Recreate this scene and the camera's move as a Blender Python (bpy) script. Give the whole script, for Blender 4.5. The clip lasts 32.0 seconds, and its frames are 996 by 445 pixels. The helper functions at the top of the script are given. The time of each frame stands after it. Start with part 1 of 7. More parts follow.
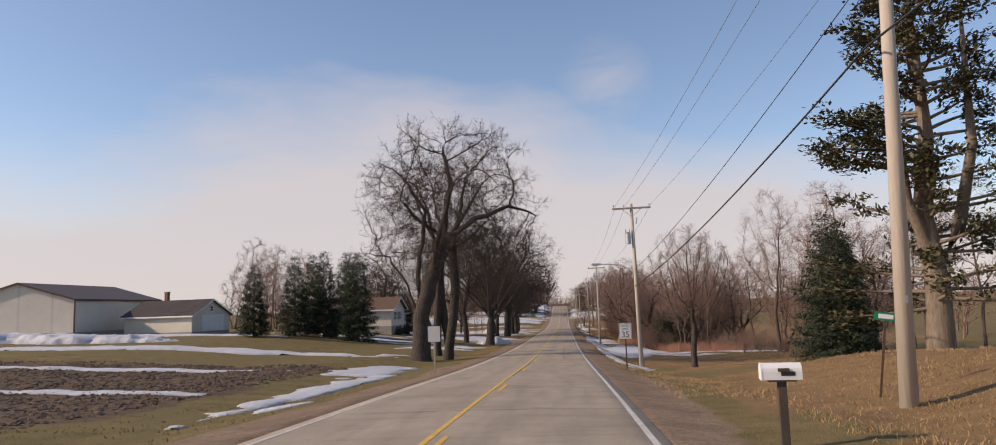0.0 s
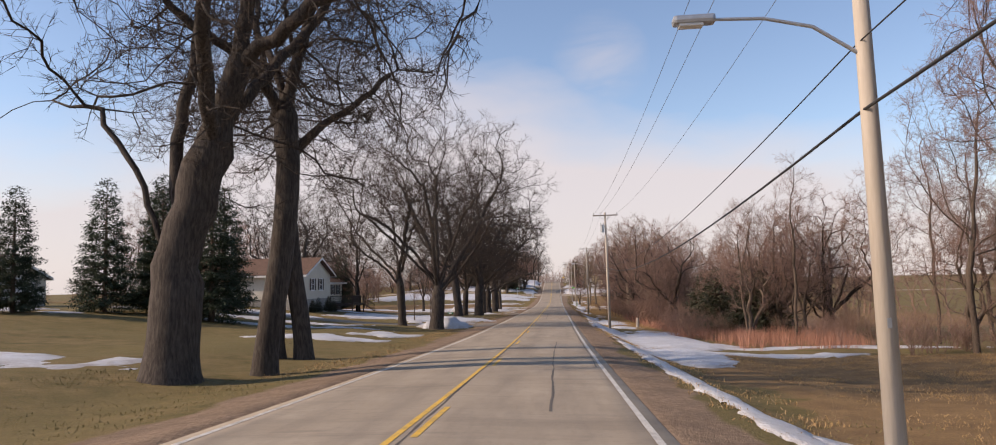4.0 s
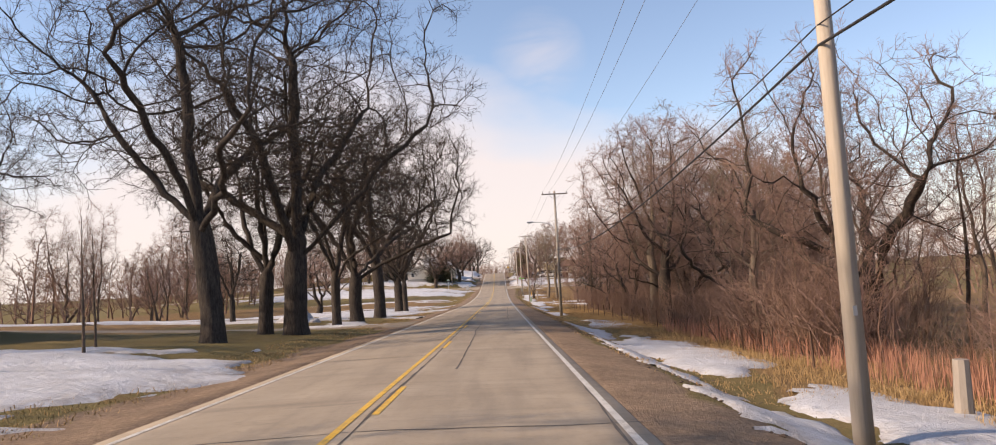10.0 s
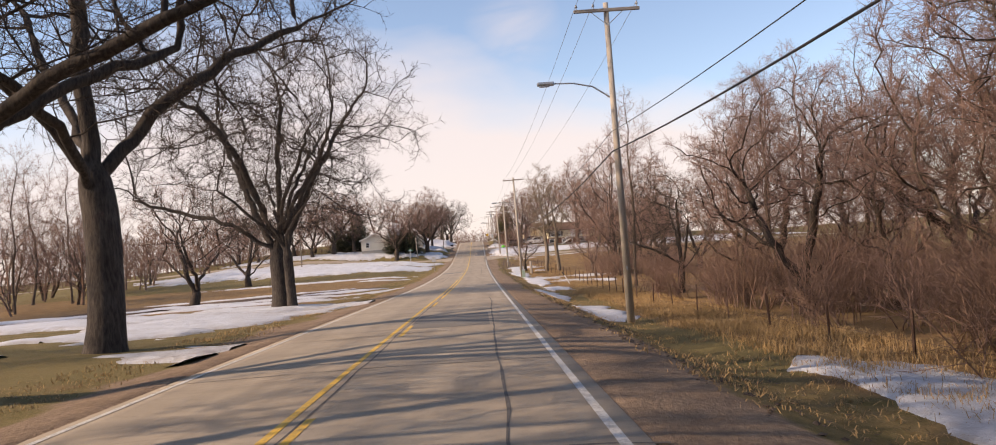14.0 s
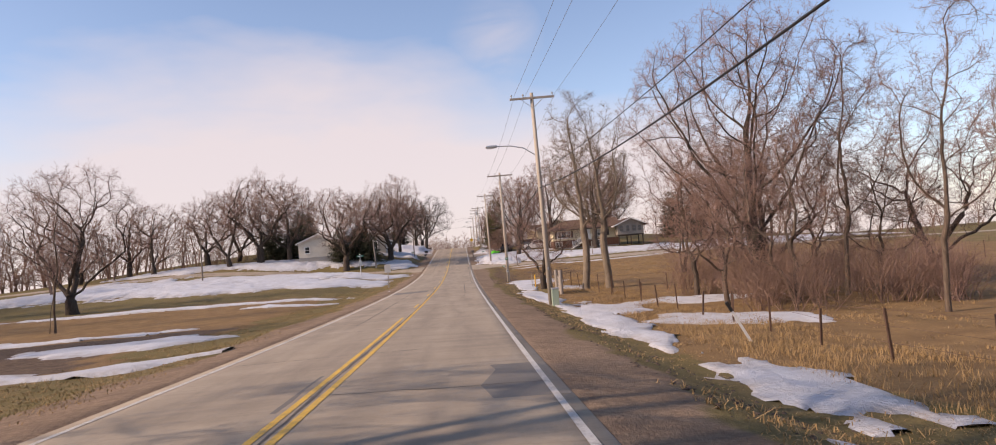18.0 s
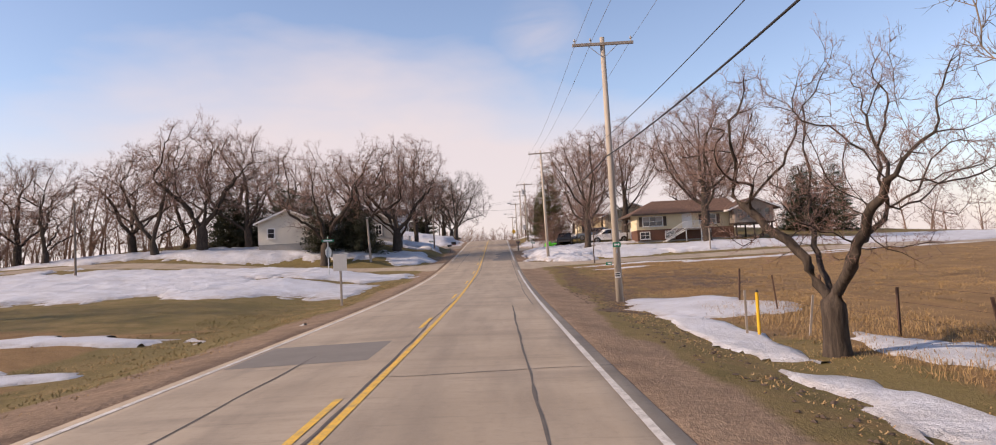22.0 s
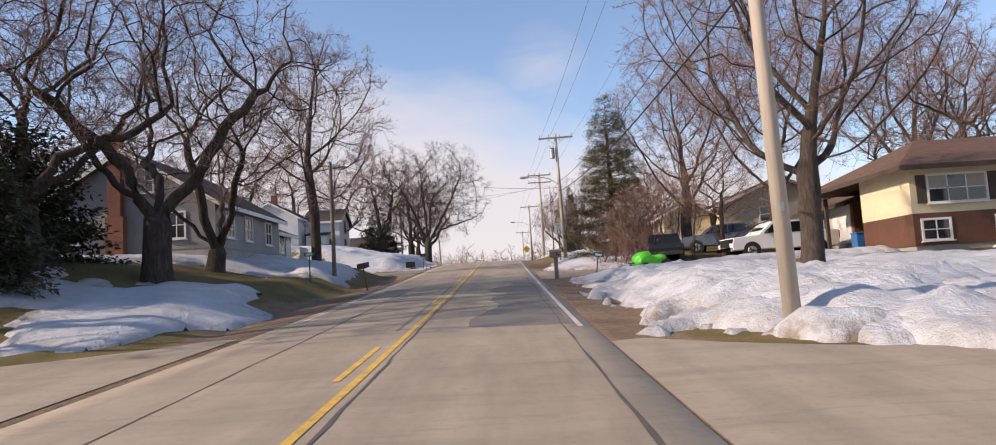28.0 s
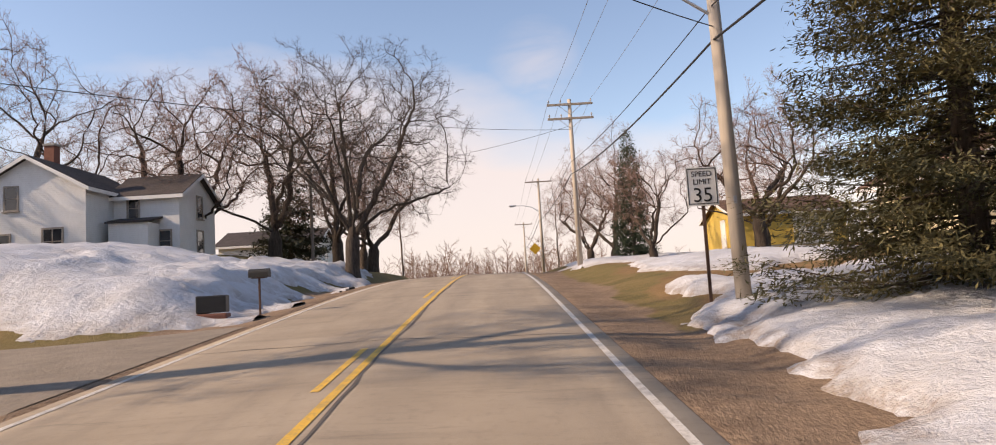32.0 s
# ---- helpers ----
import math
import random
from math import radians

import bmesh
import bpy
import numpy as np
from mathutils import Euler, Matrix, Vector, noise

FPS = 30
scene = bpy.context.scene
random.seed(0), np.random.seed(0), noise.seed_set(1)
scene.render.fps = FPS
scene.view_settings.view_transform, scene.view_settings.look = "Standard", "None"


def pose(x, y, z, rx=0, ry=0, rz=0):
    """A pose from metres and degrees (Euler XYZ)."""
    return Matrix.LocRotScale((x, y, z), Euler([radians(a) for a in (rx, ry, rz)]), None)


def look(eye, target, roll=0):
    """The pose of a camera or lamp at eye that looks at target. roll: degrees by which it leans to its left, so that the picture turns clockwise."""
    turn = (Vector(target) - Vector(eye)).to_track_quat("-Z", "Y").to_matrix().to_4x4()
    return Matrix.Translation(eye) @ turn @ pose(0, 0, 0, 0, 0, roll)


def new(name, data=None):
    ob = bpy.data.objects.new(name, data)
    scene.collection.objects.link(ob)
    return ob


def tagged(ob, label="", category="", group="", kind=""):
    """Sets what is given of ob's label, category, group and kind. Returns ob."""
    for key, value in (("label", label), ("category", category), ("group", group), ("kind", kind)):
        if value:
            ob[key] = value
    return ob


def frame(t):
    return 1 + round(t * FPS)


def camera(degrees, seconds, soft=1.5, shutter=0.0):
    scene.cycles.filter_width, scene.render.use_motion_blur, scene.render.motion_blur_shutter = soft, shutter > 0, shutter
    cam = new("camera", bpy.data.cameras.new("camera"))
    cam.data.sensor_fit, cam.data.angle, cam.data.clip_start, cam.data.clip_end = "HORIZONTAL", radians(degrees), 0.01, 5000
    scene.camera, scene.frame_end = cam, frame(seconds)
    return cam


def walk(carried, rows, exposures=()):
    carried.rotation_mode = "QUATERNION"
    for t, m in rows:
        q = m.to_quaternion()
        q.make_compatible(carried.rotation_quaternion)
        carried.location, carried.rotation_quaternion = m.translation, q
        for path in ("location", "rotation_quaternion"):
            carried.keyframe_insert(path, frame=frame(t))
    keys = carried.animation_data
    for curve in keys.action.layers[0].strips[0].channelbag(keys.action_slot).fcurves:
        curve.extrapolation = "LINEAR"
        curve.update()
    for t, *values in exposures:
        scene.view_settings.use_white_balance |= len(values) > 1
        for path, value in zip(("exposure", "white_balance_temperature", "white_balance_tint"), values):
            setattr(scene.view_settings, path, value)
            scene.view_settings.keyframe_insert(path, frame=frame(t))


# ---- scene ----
# ---- camera ----
cam = camera(68.56, 32.0, 1.0)
# seconds; place in metres; yaw (to the left), pitch and lean in degrees
ROWS = [
    (0, 2.084, 0.000, 1.827, 4.927, 6.446, -1.870),
    (0.5, 2.115, 4.337, 1.688, 5.140, 6.180, -1.933),
    (1, 2.126, 8.692, 1.549, 5.320, 5.872, -1.920),
    (1.5, 2.129, 13.129, 1.375, 5.255, 5.542, -2.159),
    (2, 2.118, 17.606, 1.175, 5.180, 5.223, -2.288),
    (2.5, 2.128, 22.041, 0.972, 5.069, 5.008, -2.116),
    (4.5, 2.058, 40.464, 0.125, 4.111, 4.561, -0.920),
    (5, 2.043, 45.424, -0.113, 2.954, 4.200, -1.154),
    (5.5, 2.025, 50.455, -0.296, 2.092, 3.979, -1.121),
    (6, 2.019, 55.521, -0.434, 1.370, 3.601, -1.143),
    (6.5, 2.020, 60.463, -0.572, 0.986, 3.498, -1.153),
    (7, 2.041, 65.565, -0.743, 1.009, 3.618, -1.304),
    (7.5, 2.060, 70.814, -0.915, 0.911, 3.326, -1.586),
    (8, 2.065, 76.056, -1.069, 0.658, 3.232, -1.526),
    (8.5, 2.030, 81.092, -1.179, 0.427, 3.918, -1.985),
    (9, 1.973, 86.067, -1.285, 0.546, 4.401, -2.207),
    (9.5, 1.942, 91.130, -1.406, 0.495, 4.561, -2.484),
    (10, 1.957, 96.145, -1.514, -0.050, 4.358, -2.959),
    (10.5, 1.977, 101.372, -1.599, -0.851, 4.216, -2.999),
    (11, 2.001, 106.650, -1.681, -1.279, 4.013, -3.516),
    (11.5, 2.031, 111.842, -1.779, -1.340, 3.663, -3.470),
    (12, 2.052, 116.926, -1.906, -1.664, 2.784, -3.529),
    (12.5, 2.073, 122.042, -2.013, -1.747, 2.141, -3.764),
    (13, 2.098, 127.215, -2.115, -1.421, 2.041, -3.641),
    (13.5, 2.126, 132.431, -2.179, -1.345, 1.911, -4.132),
    (14, 2.161, 137.659, -2.287, -1.638, 2.034, -4.295),
    (14.5, 2.202, 142.942, -2.424, -1.829, 2.387, -4.625),
    (15, 2.235, 148.203, -2.534, -1.870, 2.824, -4.549),
    (15.5, 2.258, 153.594, -2.564, -1.955, 2.748, -5.091),
    (17.5, 2.268, 176.227, -2.987, -2.980, 2.725, -4.317),
    (18, 2.245, 181.645, -3.103, -3.032, 2.828, -4.359),
    (18.5, 2.216, 186.992, -3.222, -2.815, 2.721, -4.119),
    (19, 2.186, 192.105, -3.330, -2.523, 2.629, -4.076),
    (19.5, 2.132, 197.171, -3.379, -1.831, 2.458, -3.755),
    (20, 2.064, 202.311, -3.406, -0.553, 2.902, -3.835),
    (20.5, 1.996, 207.496, -3.450, 0.544, 3.461, -3.631),
    (21, 1.951, 212.499, -3.500, 0.785, 3.458, -3.442),
    (21.5, 1.931, 217.449, -3.526, 0.442, 3.191, -3.331),
    (22, 1.937, 222.332, -3.514, -0.006, 2.947, -2.899),
    (22.5, 1.962, 227.138, -3.475, -0.154, 2.772, -2.746),
    (23, 1.998, 231.877, -3.460, 0.157, 2.790, -2.833),
    (23.5, 2.031, 236.715, -3.497, 0.734, 3.307, -2.856),
    (24, 2.042, 241.483, -3.529, 1.130, 3.492, -2.787),
    (24.5, 1.994, 246.382, -3.511, 0.930, 3.339, -3.181),
    (25, 1.921, 251.356, -3.464, 0.742, 3.276, -3.126),
    (25.5, 1.854, 256.424, -3.398, 0.496, 3.313, -2.894),
    (27.5, 1.989, 275.829, -3.130, -0.413, 5.000, -3.552),
    (28, 1.987, 280.458, -2.873, 0.255, 5.308, -3.472),
    (28.5, 2.027, 284.880, -2.611, 0.695, 5.480, -3.132),
    (29, 2.066, 289.377, -2.337, 0.918, 5.564, -2.866),
    (29.5, 2.087, 293.931, -2.043, 1.337, 5.403, -2.864),
    (30, 2.084, 298.538, -1.749, 1.510, 5.316, -3.194),
    (30.5, 2.033, 303.266, -1.463, 1.967, 5.295, -3.238),
    (31, 1.983, 308.019, -1.176, 1.876, 5.218, -2.945),
    (31.5, 1.950, 312.958, -0.850, 0.778, 4.939, -3.160),
    (32, 1.924, 317.968, -0.495, -0.264, 4.972, -3.397),
]


def aim(x, y, z, yaw, pitch, lean):
    a, b = radians(yaw), radians(pitch)
    return look((x, y, z), (x - math.sin(a) * math.cos(b), y + math.cos(a) * math.cos(b), z + math.sin(b)), lean)


walk(cam, [(t, aim(*p)) for t, *p in ROWS], [(0.0, -0.02, 6600, 17), (3.0, 0.1, 6600, 17), (5.5, 0.34, 6700, 18), (13.0, 0.5, 7100, 18), (15.5, 0.42, 7000, 20), (18.0, 0.28, 6800, 22), (25.0, 0.28, 6800, 21), (28.0, 0.34, 6450, 17), (30.0, 0.48, 7300, 19), (32.0, 0.45, 7200, 19)])

# ---- plan ----
# the road's height along its length
PROFILE = [(-60, 2.43), (0, 0.21), (20, -0.55), (40, -1.47), (60, -2.18), (80, -2.77), (100, -3.19), (120, -3.59), (140, -3.96), (160, -4.30), (180, -4.68), (200, -5.01), (220, -5.14), (240, -5.14), (260, -4.96), (270, -4.66), (280, -4.42), (300, -3.24), (318, -2.08), (326, -1.55), (333, -1.03), (340, -0.56), (348, -0.12), (355, 0.15), (363, 0.36), (378, 0.5), (408, -0.3), (438, -1.2)]
Y_END = 318
# heights beside the road, relative to it: along y, at the ditch, at 14, 35 and 120 m
LEFT = [
    (-60, -0.5, -0.5, -0.3, 0), (9.6, -0.45, -0.35, 0, 0.8), (43.2, -0.35, 0.2, 1.0, 2.2), (71.0, -0.2, 0.3, 1.8, 3.0), (112.3, 0, 0.35, 2.5, 3.5),
    (139.6, 0, 0.2, 1.2, 1.5), (187.4, -0.3, -0.2, -0.4, -1), (227.1, -0.5, -0.6, -0.8, -1), (260.5, -0.4, 0.1, 0.3, -0.5), (284.8, -0.1, 0.7, 1.3, 0), (297, 0.1, 1.1, 1.9, 0.6),
    (304.7, 0.7, 1.9, 2.4, 1), (312, 0.7, 1.8, 2.4, 1.2), (318, 0.6, 1.8, 2.5, 1.5), (326, 0.8, 2.1, 2.8, 2), (345, 0.7, 2.0, 2.8, 2.2), (354.6, 0.6, 2.0, 2.8, 2.2), (384.4, 0.7, 1.8, 2.4, 2), (424.1, 0.3, 1, 1, 1),
]
RIGHT = [
    (-60, -.2, .8, 1.2, 1), (18, -.05, 1.0, 1.3, 1), (28.8, -.35, .6, .8, .5), (40.3, -.6, -.4, -.3, 0), (57.2, -.7, -.9, -.8, 0), (93.9, -.9, -1.3, -1.4, -1), (167, -.9, -1.2, -1.3, -1),
    (219.5, -.7, -.9, -1.0, -.5), (247.9, -.4, -.3, -.2, .5), (270, -.15, -.05, .2, 1), (290, .02, .15, .3, 1.5), (312, .02, .25, .35, 2), (331, .1, .3, .6, 2), (360, .3, .5, .9, 2), (385, .3, .6, 1.0, 2), (425, .3, .6, .8, 1)
]
# side roads and drives
SIDE_ROADS = [
    (1, 287.2, 287.2, 3.6), (-1, 290.5, 293.5, 3.2), (-1, 101.3, 105.0, 2.4), (-1, 142.4, 142.4, 2.0), (-1, 329.7, 333.7, 2.6), (1, 317.0, 318.5, 2.6),
]
DRIVES = [
    (1, 287.2, 287.2, 6.8, 150, 'asphalt', 'grey asphalt side road', 'side_road', 3.6),
    (-1, 290.5, 293.5, 5.8, 110, 'asphalt', 'grey asphalt side road', 'side_road', 4.0),
    (-1, 101.3, 105.0, 4.6, 30, 'gravel_drive', 'packed gravel driveway', 'driveway', 3.0),
    (-1, 142.4, 142.4, 3.6, 40, 'gravel_drive', 'packed gravel field drive', 'driveway', 3.0),
    (-1, 329.7, 333.7, 5.0, 20, 'gravel_drive', 'packed gravel driveway', 'driveway', 3.0),
    (1, 317.0, 318.5, 4.8, 19, 'asphalt', 'grey asphalt driveway', 'driveway', 3.0),
]
# x0, x1, y0, y1, ground cover
REGIONS = [
    (-130, -10.5, -60, 42.3, 'field'), (6.5, 60, -40, 31.7, 'dry'), (7.5, 40, 40.3, 73.7, 'dry'), (8.5, 60, 110.5, 283, 'dry'), (-90, -26, 110.5, 182.4, 'dry'),
    (-80, -9, 185.4, 247.9, 'dry'), (-40, -10, 192.4, 219.5, 'field'), (5.6, 8.4, 246, 282.5, 'field'), (9, 14, 256, 270, 'field'), (-60, -20, 139.6, 172.3, 'dry'),
    (4.3, 7.5, 296.7, 329.7, 'gravel'), (6.5, 30, 329.7, 359.6, 'dry'),
]
LONG_CRACKS = [
    (1.9, 48.0, 71.9), (3.15, 57.2, 112.3), (-0.0, 28.8, 404.2), (2.3, 139.6, 173.3), (3.4, 183.4, 227.1), (2.2, 225.2, 247.9), (-1.6, 207.5, 236.6), (3.0, 247.9, 314.7),
    (-1.8, 284.8, 314.7), (0.9, 112.3, 136.0),
]
PATCHES = [
    (1.6, 192.9, 3.9, 3.4), (1.2, 159.7, 2.2, 5), (-1.7, 236.6, 2.5, 3), (1.5, 302.7, 3.4, 16),
]
# x, y, half width, half length, depth, turn, dirt
SNOW = [
    (-7.6, 29.8, 0.9, 11, 0.1), (-9.0, 42.3, 1.8, 6, 0.1), (-22, 38.4, 9, 1.2, 0.08), (-16, 25.9, 5, 0.8, 0.06), (-34, 59.0, 22, 3.0, 0.16), (-52, 71.0, 16, 2.5, 0.8),
    (-60, 84.8, 30, 4, 0.15), (-6.2, 21.1, 0.9, 1.2, 0.05), (-12, 77.4, 4.0, 2.2, 0.1), (-9.0, 83.8, 2.4, 2.6, 0.12), (-20, 88.4, 9, 1.0, 0.1), (-26, 105.0, 6, 2.2, 0.16),
    (-7.2, 96.0, 2.1, 1.9, 0.8), (-15, 114.8, 8.6, 7.5, 0.16), (-8.6, 112.0, 3.8, 8.0, 0.14), (-26, 93.9, 12, 1.6, 0.12), (-19, 122.3, 11, 1.6, 0.14), (-48, 156.1, 42, 4, 0.2),
    (-44, 177.4, 40, 6, 0.25), (-8.6, 146.0, 1.6, 4, 0.1), (-13.4, 151.5, 1.7, 1.4, 0.9), (-9, 143.3, 3.4, 1.2, 0.14), (-11.5, 164.8, 4.0, 2.0, 0.14),
    (-10.2, 171.5, 4.6, 8.5, 0.14), (-40, 202.5, 40, 2.2, 0.2), (-11, 183.4, 4.6, 4.0, 0.16), (-16, 193.4, 9, 3.6, 0.14), (-24, 221.5, 11, 1.6, 0.1),
    (-11.5, 212.5, 4.0, 3.6, 0.1), (-22, 244.8, 15, 1.5, 0.14), (-11.5, 238.6, 3.6, 1.3, 0.12), (-26, 269.5, 17, 9.0, 0.3), (-12.5, 268.0, 6.2, 6.4, 0.22), (-46, 280.0, 16, 12, 0.3),
    (-24, 280.5, 15, 5.5, 0.3), (-10.5, 279.5, 5.0, 4.4, 0.24), (-14, 300.5, 6, 3, 0.2), (-25, 300.5, 13, 4.5, 0.28), (-42, 301, 12, 4.5, 0.28), (-7.6, 300.5, 2.8, 4.6, 0.22), (-17, 315.7, 9.0, 6, 0.3), (-10, 320.7, 3.4, 5.5, 0.3), (-7.0, 315.2, 1.6, 0.8, 0.35),
    (-20, 341.7, 13, 6, 0.35), (-8.5, 345.7, 3.4, 9.5, 0.45), (-9.0, 339.2, 4.6, 4.8, 0.26), (-14.5, 346.5, 9.5, 5.5, 0.3), (-8.0, 356.0, 2.8, 8.0, 0.45), (-18, 348.6, 8, 3.5, 0.3), (5.6, 62.7, 0.5, 22, 0.07), (6.4, 45.2, 0.8, 4, 0.07), (9.6, 86.6, 3.6, 11, 0.16),
    (8.0, 71.9, 2.2, 6, 0.12), (6.3, 99.5, 1.2, 12, 0.12), (13, 74.6, 5, 1.4, 0.1), (18, 81.1, 8, 1.2, 0.1), (11, 101.3, 3.4, 1.8, 0.1), (9, 109.6, 1.6, 4, 0.08),
    (6.1, 119.6, 0.8, 9, 0.08), (8.6, 124.1, 2.2, 8.5, 0.13), (6.6, 136.9, 1.0, 7, 0.1), (9.5, 146.9, 1.7, 7, 0.08), (7.0, 168.3, 1.0, 5, 0.08), (6.4, 182.4, 0.9, 7, 0.1),
    (8, 194.4, 1.2, 4, 0.1), (7.6, 209.5, 1.0, 10, 0.12), (12, 208.5, 3, 3, 0.08), (14, 219.5, 4, 2.2, 0.07), (7.0, 227.1, 1.1, 7.5, 0.14), (9, 216.5, 1.6, 5, 0.12),
    (7.2, 240.3, 0.8, 6, 0.1), (8.8, 247.9, 2.4, 4.2, 0.1), (10, 236.6, 1, 3, 0.06), (13, 280.2, 5, 0.7, 0.08), (22, 278.4, 7, 1.0, 0.08), (11, 276, 2, 0.5, 0.06),
    (32, 280.6, 8, 0.7, 0.06), (17, 300.0, 11, 7.5, 0.22, 0, 0.08), (8.4, 300.5, 3.6, 10, 0.5, 0, 0.12), (7.0, 298.5, 1.9, 8.0, 0.5, 0, 0.25), (8.3, 293.4, 2.7, 4.2, 0.42, 0, 0.15), (30, 299.5, 13, 6.5, 0.25),
    (8.0, 309.5, 2.6, 5.5, 0.25, 0, 0.2), (14, 300.7, 6, 6, 0.3), (24, 295.7, 9, 3.5, 0.25), (9.4, 310.8, 3.4, 3.0, 0.3, 0, 0.12), (7.4, 323.6, 2.8, 3.8, 0.3, 0, 0.25), (9.2, 331.2, 3.6, 5.5, 0.3, 0, 0.2),
    (7.2, 327.7, 1.6, 2.6, 0.2, 0, 0.3), (13, 334.7, 4, 3, 0.25), (10.5, 344.7, 3.6, 6, 0.25), (9, 359.6, 3, 9, 0.2), (45, 293.7, 14, 5, 0.2), (60, 304.7, 16, 8, 0.2),
    (15, 312.2, 5, 2.2, 0.3),
]
SWAP = 192
# level of the far fields along y: left, right
FAR_LEVEL = [(-60, 0.4, 1.0), (30, 0.3, -0.5), (70, 0.2, -3.4), (150, -1.0, -5.0), (200, -5.4, -5.8), (260, -5.4, -5.2), (330, -4.8, -4.2), (450, -3.8, -3.8), (600, -4, -4)]
# ---- world and sun ----
SUN_EL, SUN_AZ = 30.0, 104.0          # degrees; azimuth counted from the road's direction to its left
sun_dir = Vector((-math.sin(radians(SUN_AZ)) * math.cos(radians(SUN_EL)), math.cos(radians(SUN_AZ)) * math.cos(radians(SUN_EL)), math.sin(radians(SUN_EL))))
sun = new("sun", bpy.data.lights.new("sun", "SUN"))
sun.data.energy, sun.data.angle, sun.data.color = 4.4, radians(0.7), (1.0, 0.83, 0.63)
sun.matrix_world = look((0, 0, 100), Vector((0, 0, 100)) - sun_dir)


def build_world():
    w = bpy.data.worlds.new("sky")
    scene.world = w
    w.use_nodes = True
    n, l = w.node_tree.nodes, w.node_tree.links
    n.clear()
    out, bg = n.new("ShaderNodeOutputWorld"), n.new("ShaderNodeBackground")
    sky = n.new("ShaderNodeTexSky")
    sky.sky_type, sky.sun_disc = "NISHITA", False
    sky.sun_elevation, sky.sun_rotation = radians(SUN_EL), radians(-SUN_AZ)
    sky.altitude, sky.air_density, sky.dust_density, sky.ozone_density = 250, 1.0, 0.7, 1.2
    co, sep = n.new("ShaderNodeTexCoord"), n.new("ShaderNodeSeparateXYZ")
    l.new(co.outputs["Generated"], sep.inputs[0])
    # high thin cloud: a bank that thins out with height, torn by two scales of noise
    mp = n.new("ShaderNodeMapping")
    mp.inputs["Scale"].default_value = (-1.6, 1.1, 4.6)
    mp.inputs["Location"].default_value = (0.35, 0.1, 0.2)
    l.new(co.outputs["Generated"], mp.inputs[0])
    big, fine = n.new("ShaderNodeTexNoise"), n.new("ShaderNodeTexNoise")
    big.inputs["Scale"].default_value, big.inputs["Detail"].default_value, big.inputs["Roughness"].default_value = 1.1, 5, 0.5
    fine.inputs["Scale"].default_value, fine.inputs["Detail"].default_value, fine.inputs["Distortion"].default_value = 4.0, 8, 0.6
    l.new(mp.outputs[0], big.inputs["Vector"])
    l.new(mp.outputs[0], fine.inputs["Vector"])

    def m(op, a, b=None, c=False):
        q = n.new("ShaderNodeMath")
        q.operation, q.use_clamp = op, c
        for i, v in enumerate((a, b)):
            if v is None:
                continue
            if isinstance(v, (int, float)):
                q.inputs[i].default_value = v
            else:
                l.new(v, q.inputs[i])
        return q.outputs[0]

    height = m("MULTIPLY", sep.outputs[2], -3.6)
    cover = m("ADD", m("MULTIPLY", big.outputs[0], 1.5), m("MULTIPLY", fine.outputs[0], 0.3))
    cover = m("ADD", cover, height)
    # the bank thins out towards the right of the road
    cover = m("SUBTRACT", cover, m("MULTIPLY", m("ADD", sep.outputs[0], 0.02, True), 0.75))
    cover = m("MULTIPLY", m("ADD", cover, 0.08), 1.9, True)
    # one small puff of cloud ahead
    dot = n.new("ShaderNodeVectorMath")
    dot.operation = "DOT_PRODUCT"
    l.new(co.outputs["Generated"], dot.inputs[0])
    dot.inputs[1].default_value = Vector((0.066, 0.954, 0.292)).normalized()
    puff = m("MULTIPLY", m("SUBTRACT", dot.outputs["Value"], 0.9978), 330, True)
    puff = m("MULTIPLY", puff, m("MULTIPLY", m("SUBTRACT", fine.outputs[0], 0.42), 3.0, True))
    cover = m("MAXIMUM", cover, m("MULTIPLY", puff, 0.75))
    cover = m("MULTIPLY", cover, 0.88)
    mix = n.new("ShaderNodeMix")
    mix.data_type = "RGBA"
    l.new(cover, mix.inputs["Factor"])
    l.new(sky.outputs[0], mix.inputs["A"])
    mix.inputs["B"].default_value = (4.5, 4.2, 4.1, 1)
    l.new(mix.outputs["Result"], bg.inputs["Color"])
    bg.inputs["Strength"].default_value = 0.15
    l.new(bg.outputs[0], out.inputs[0])


build_world()


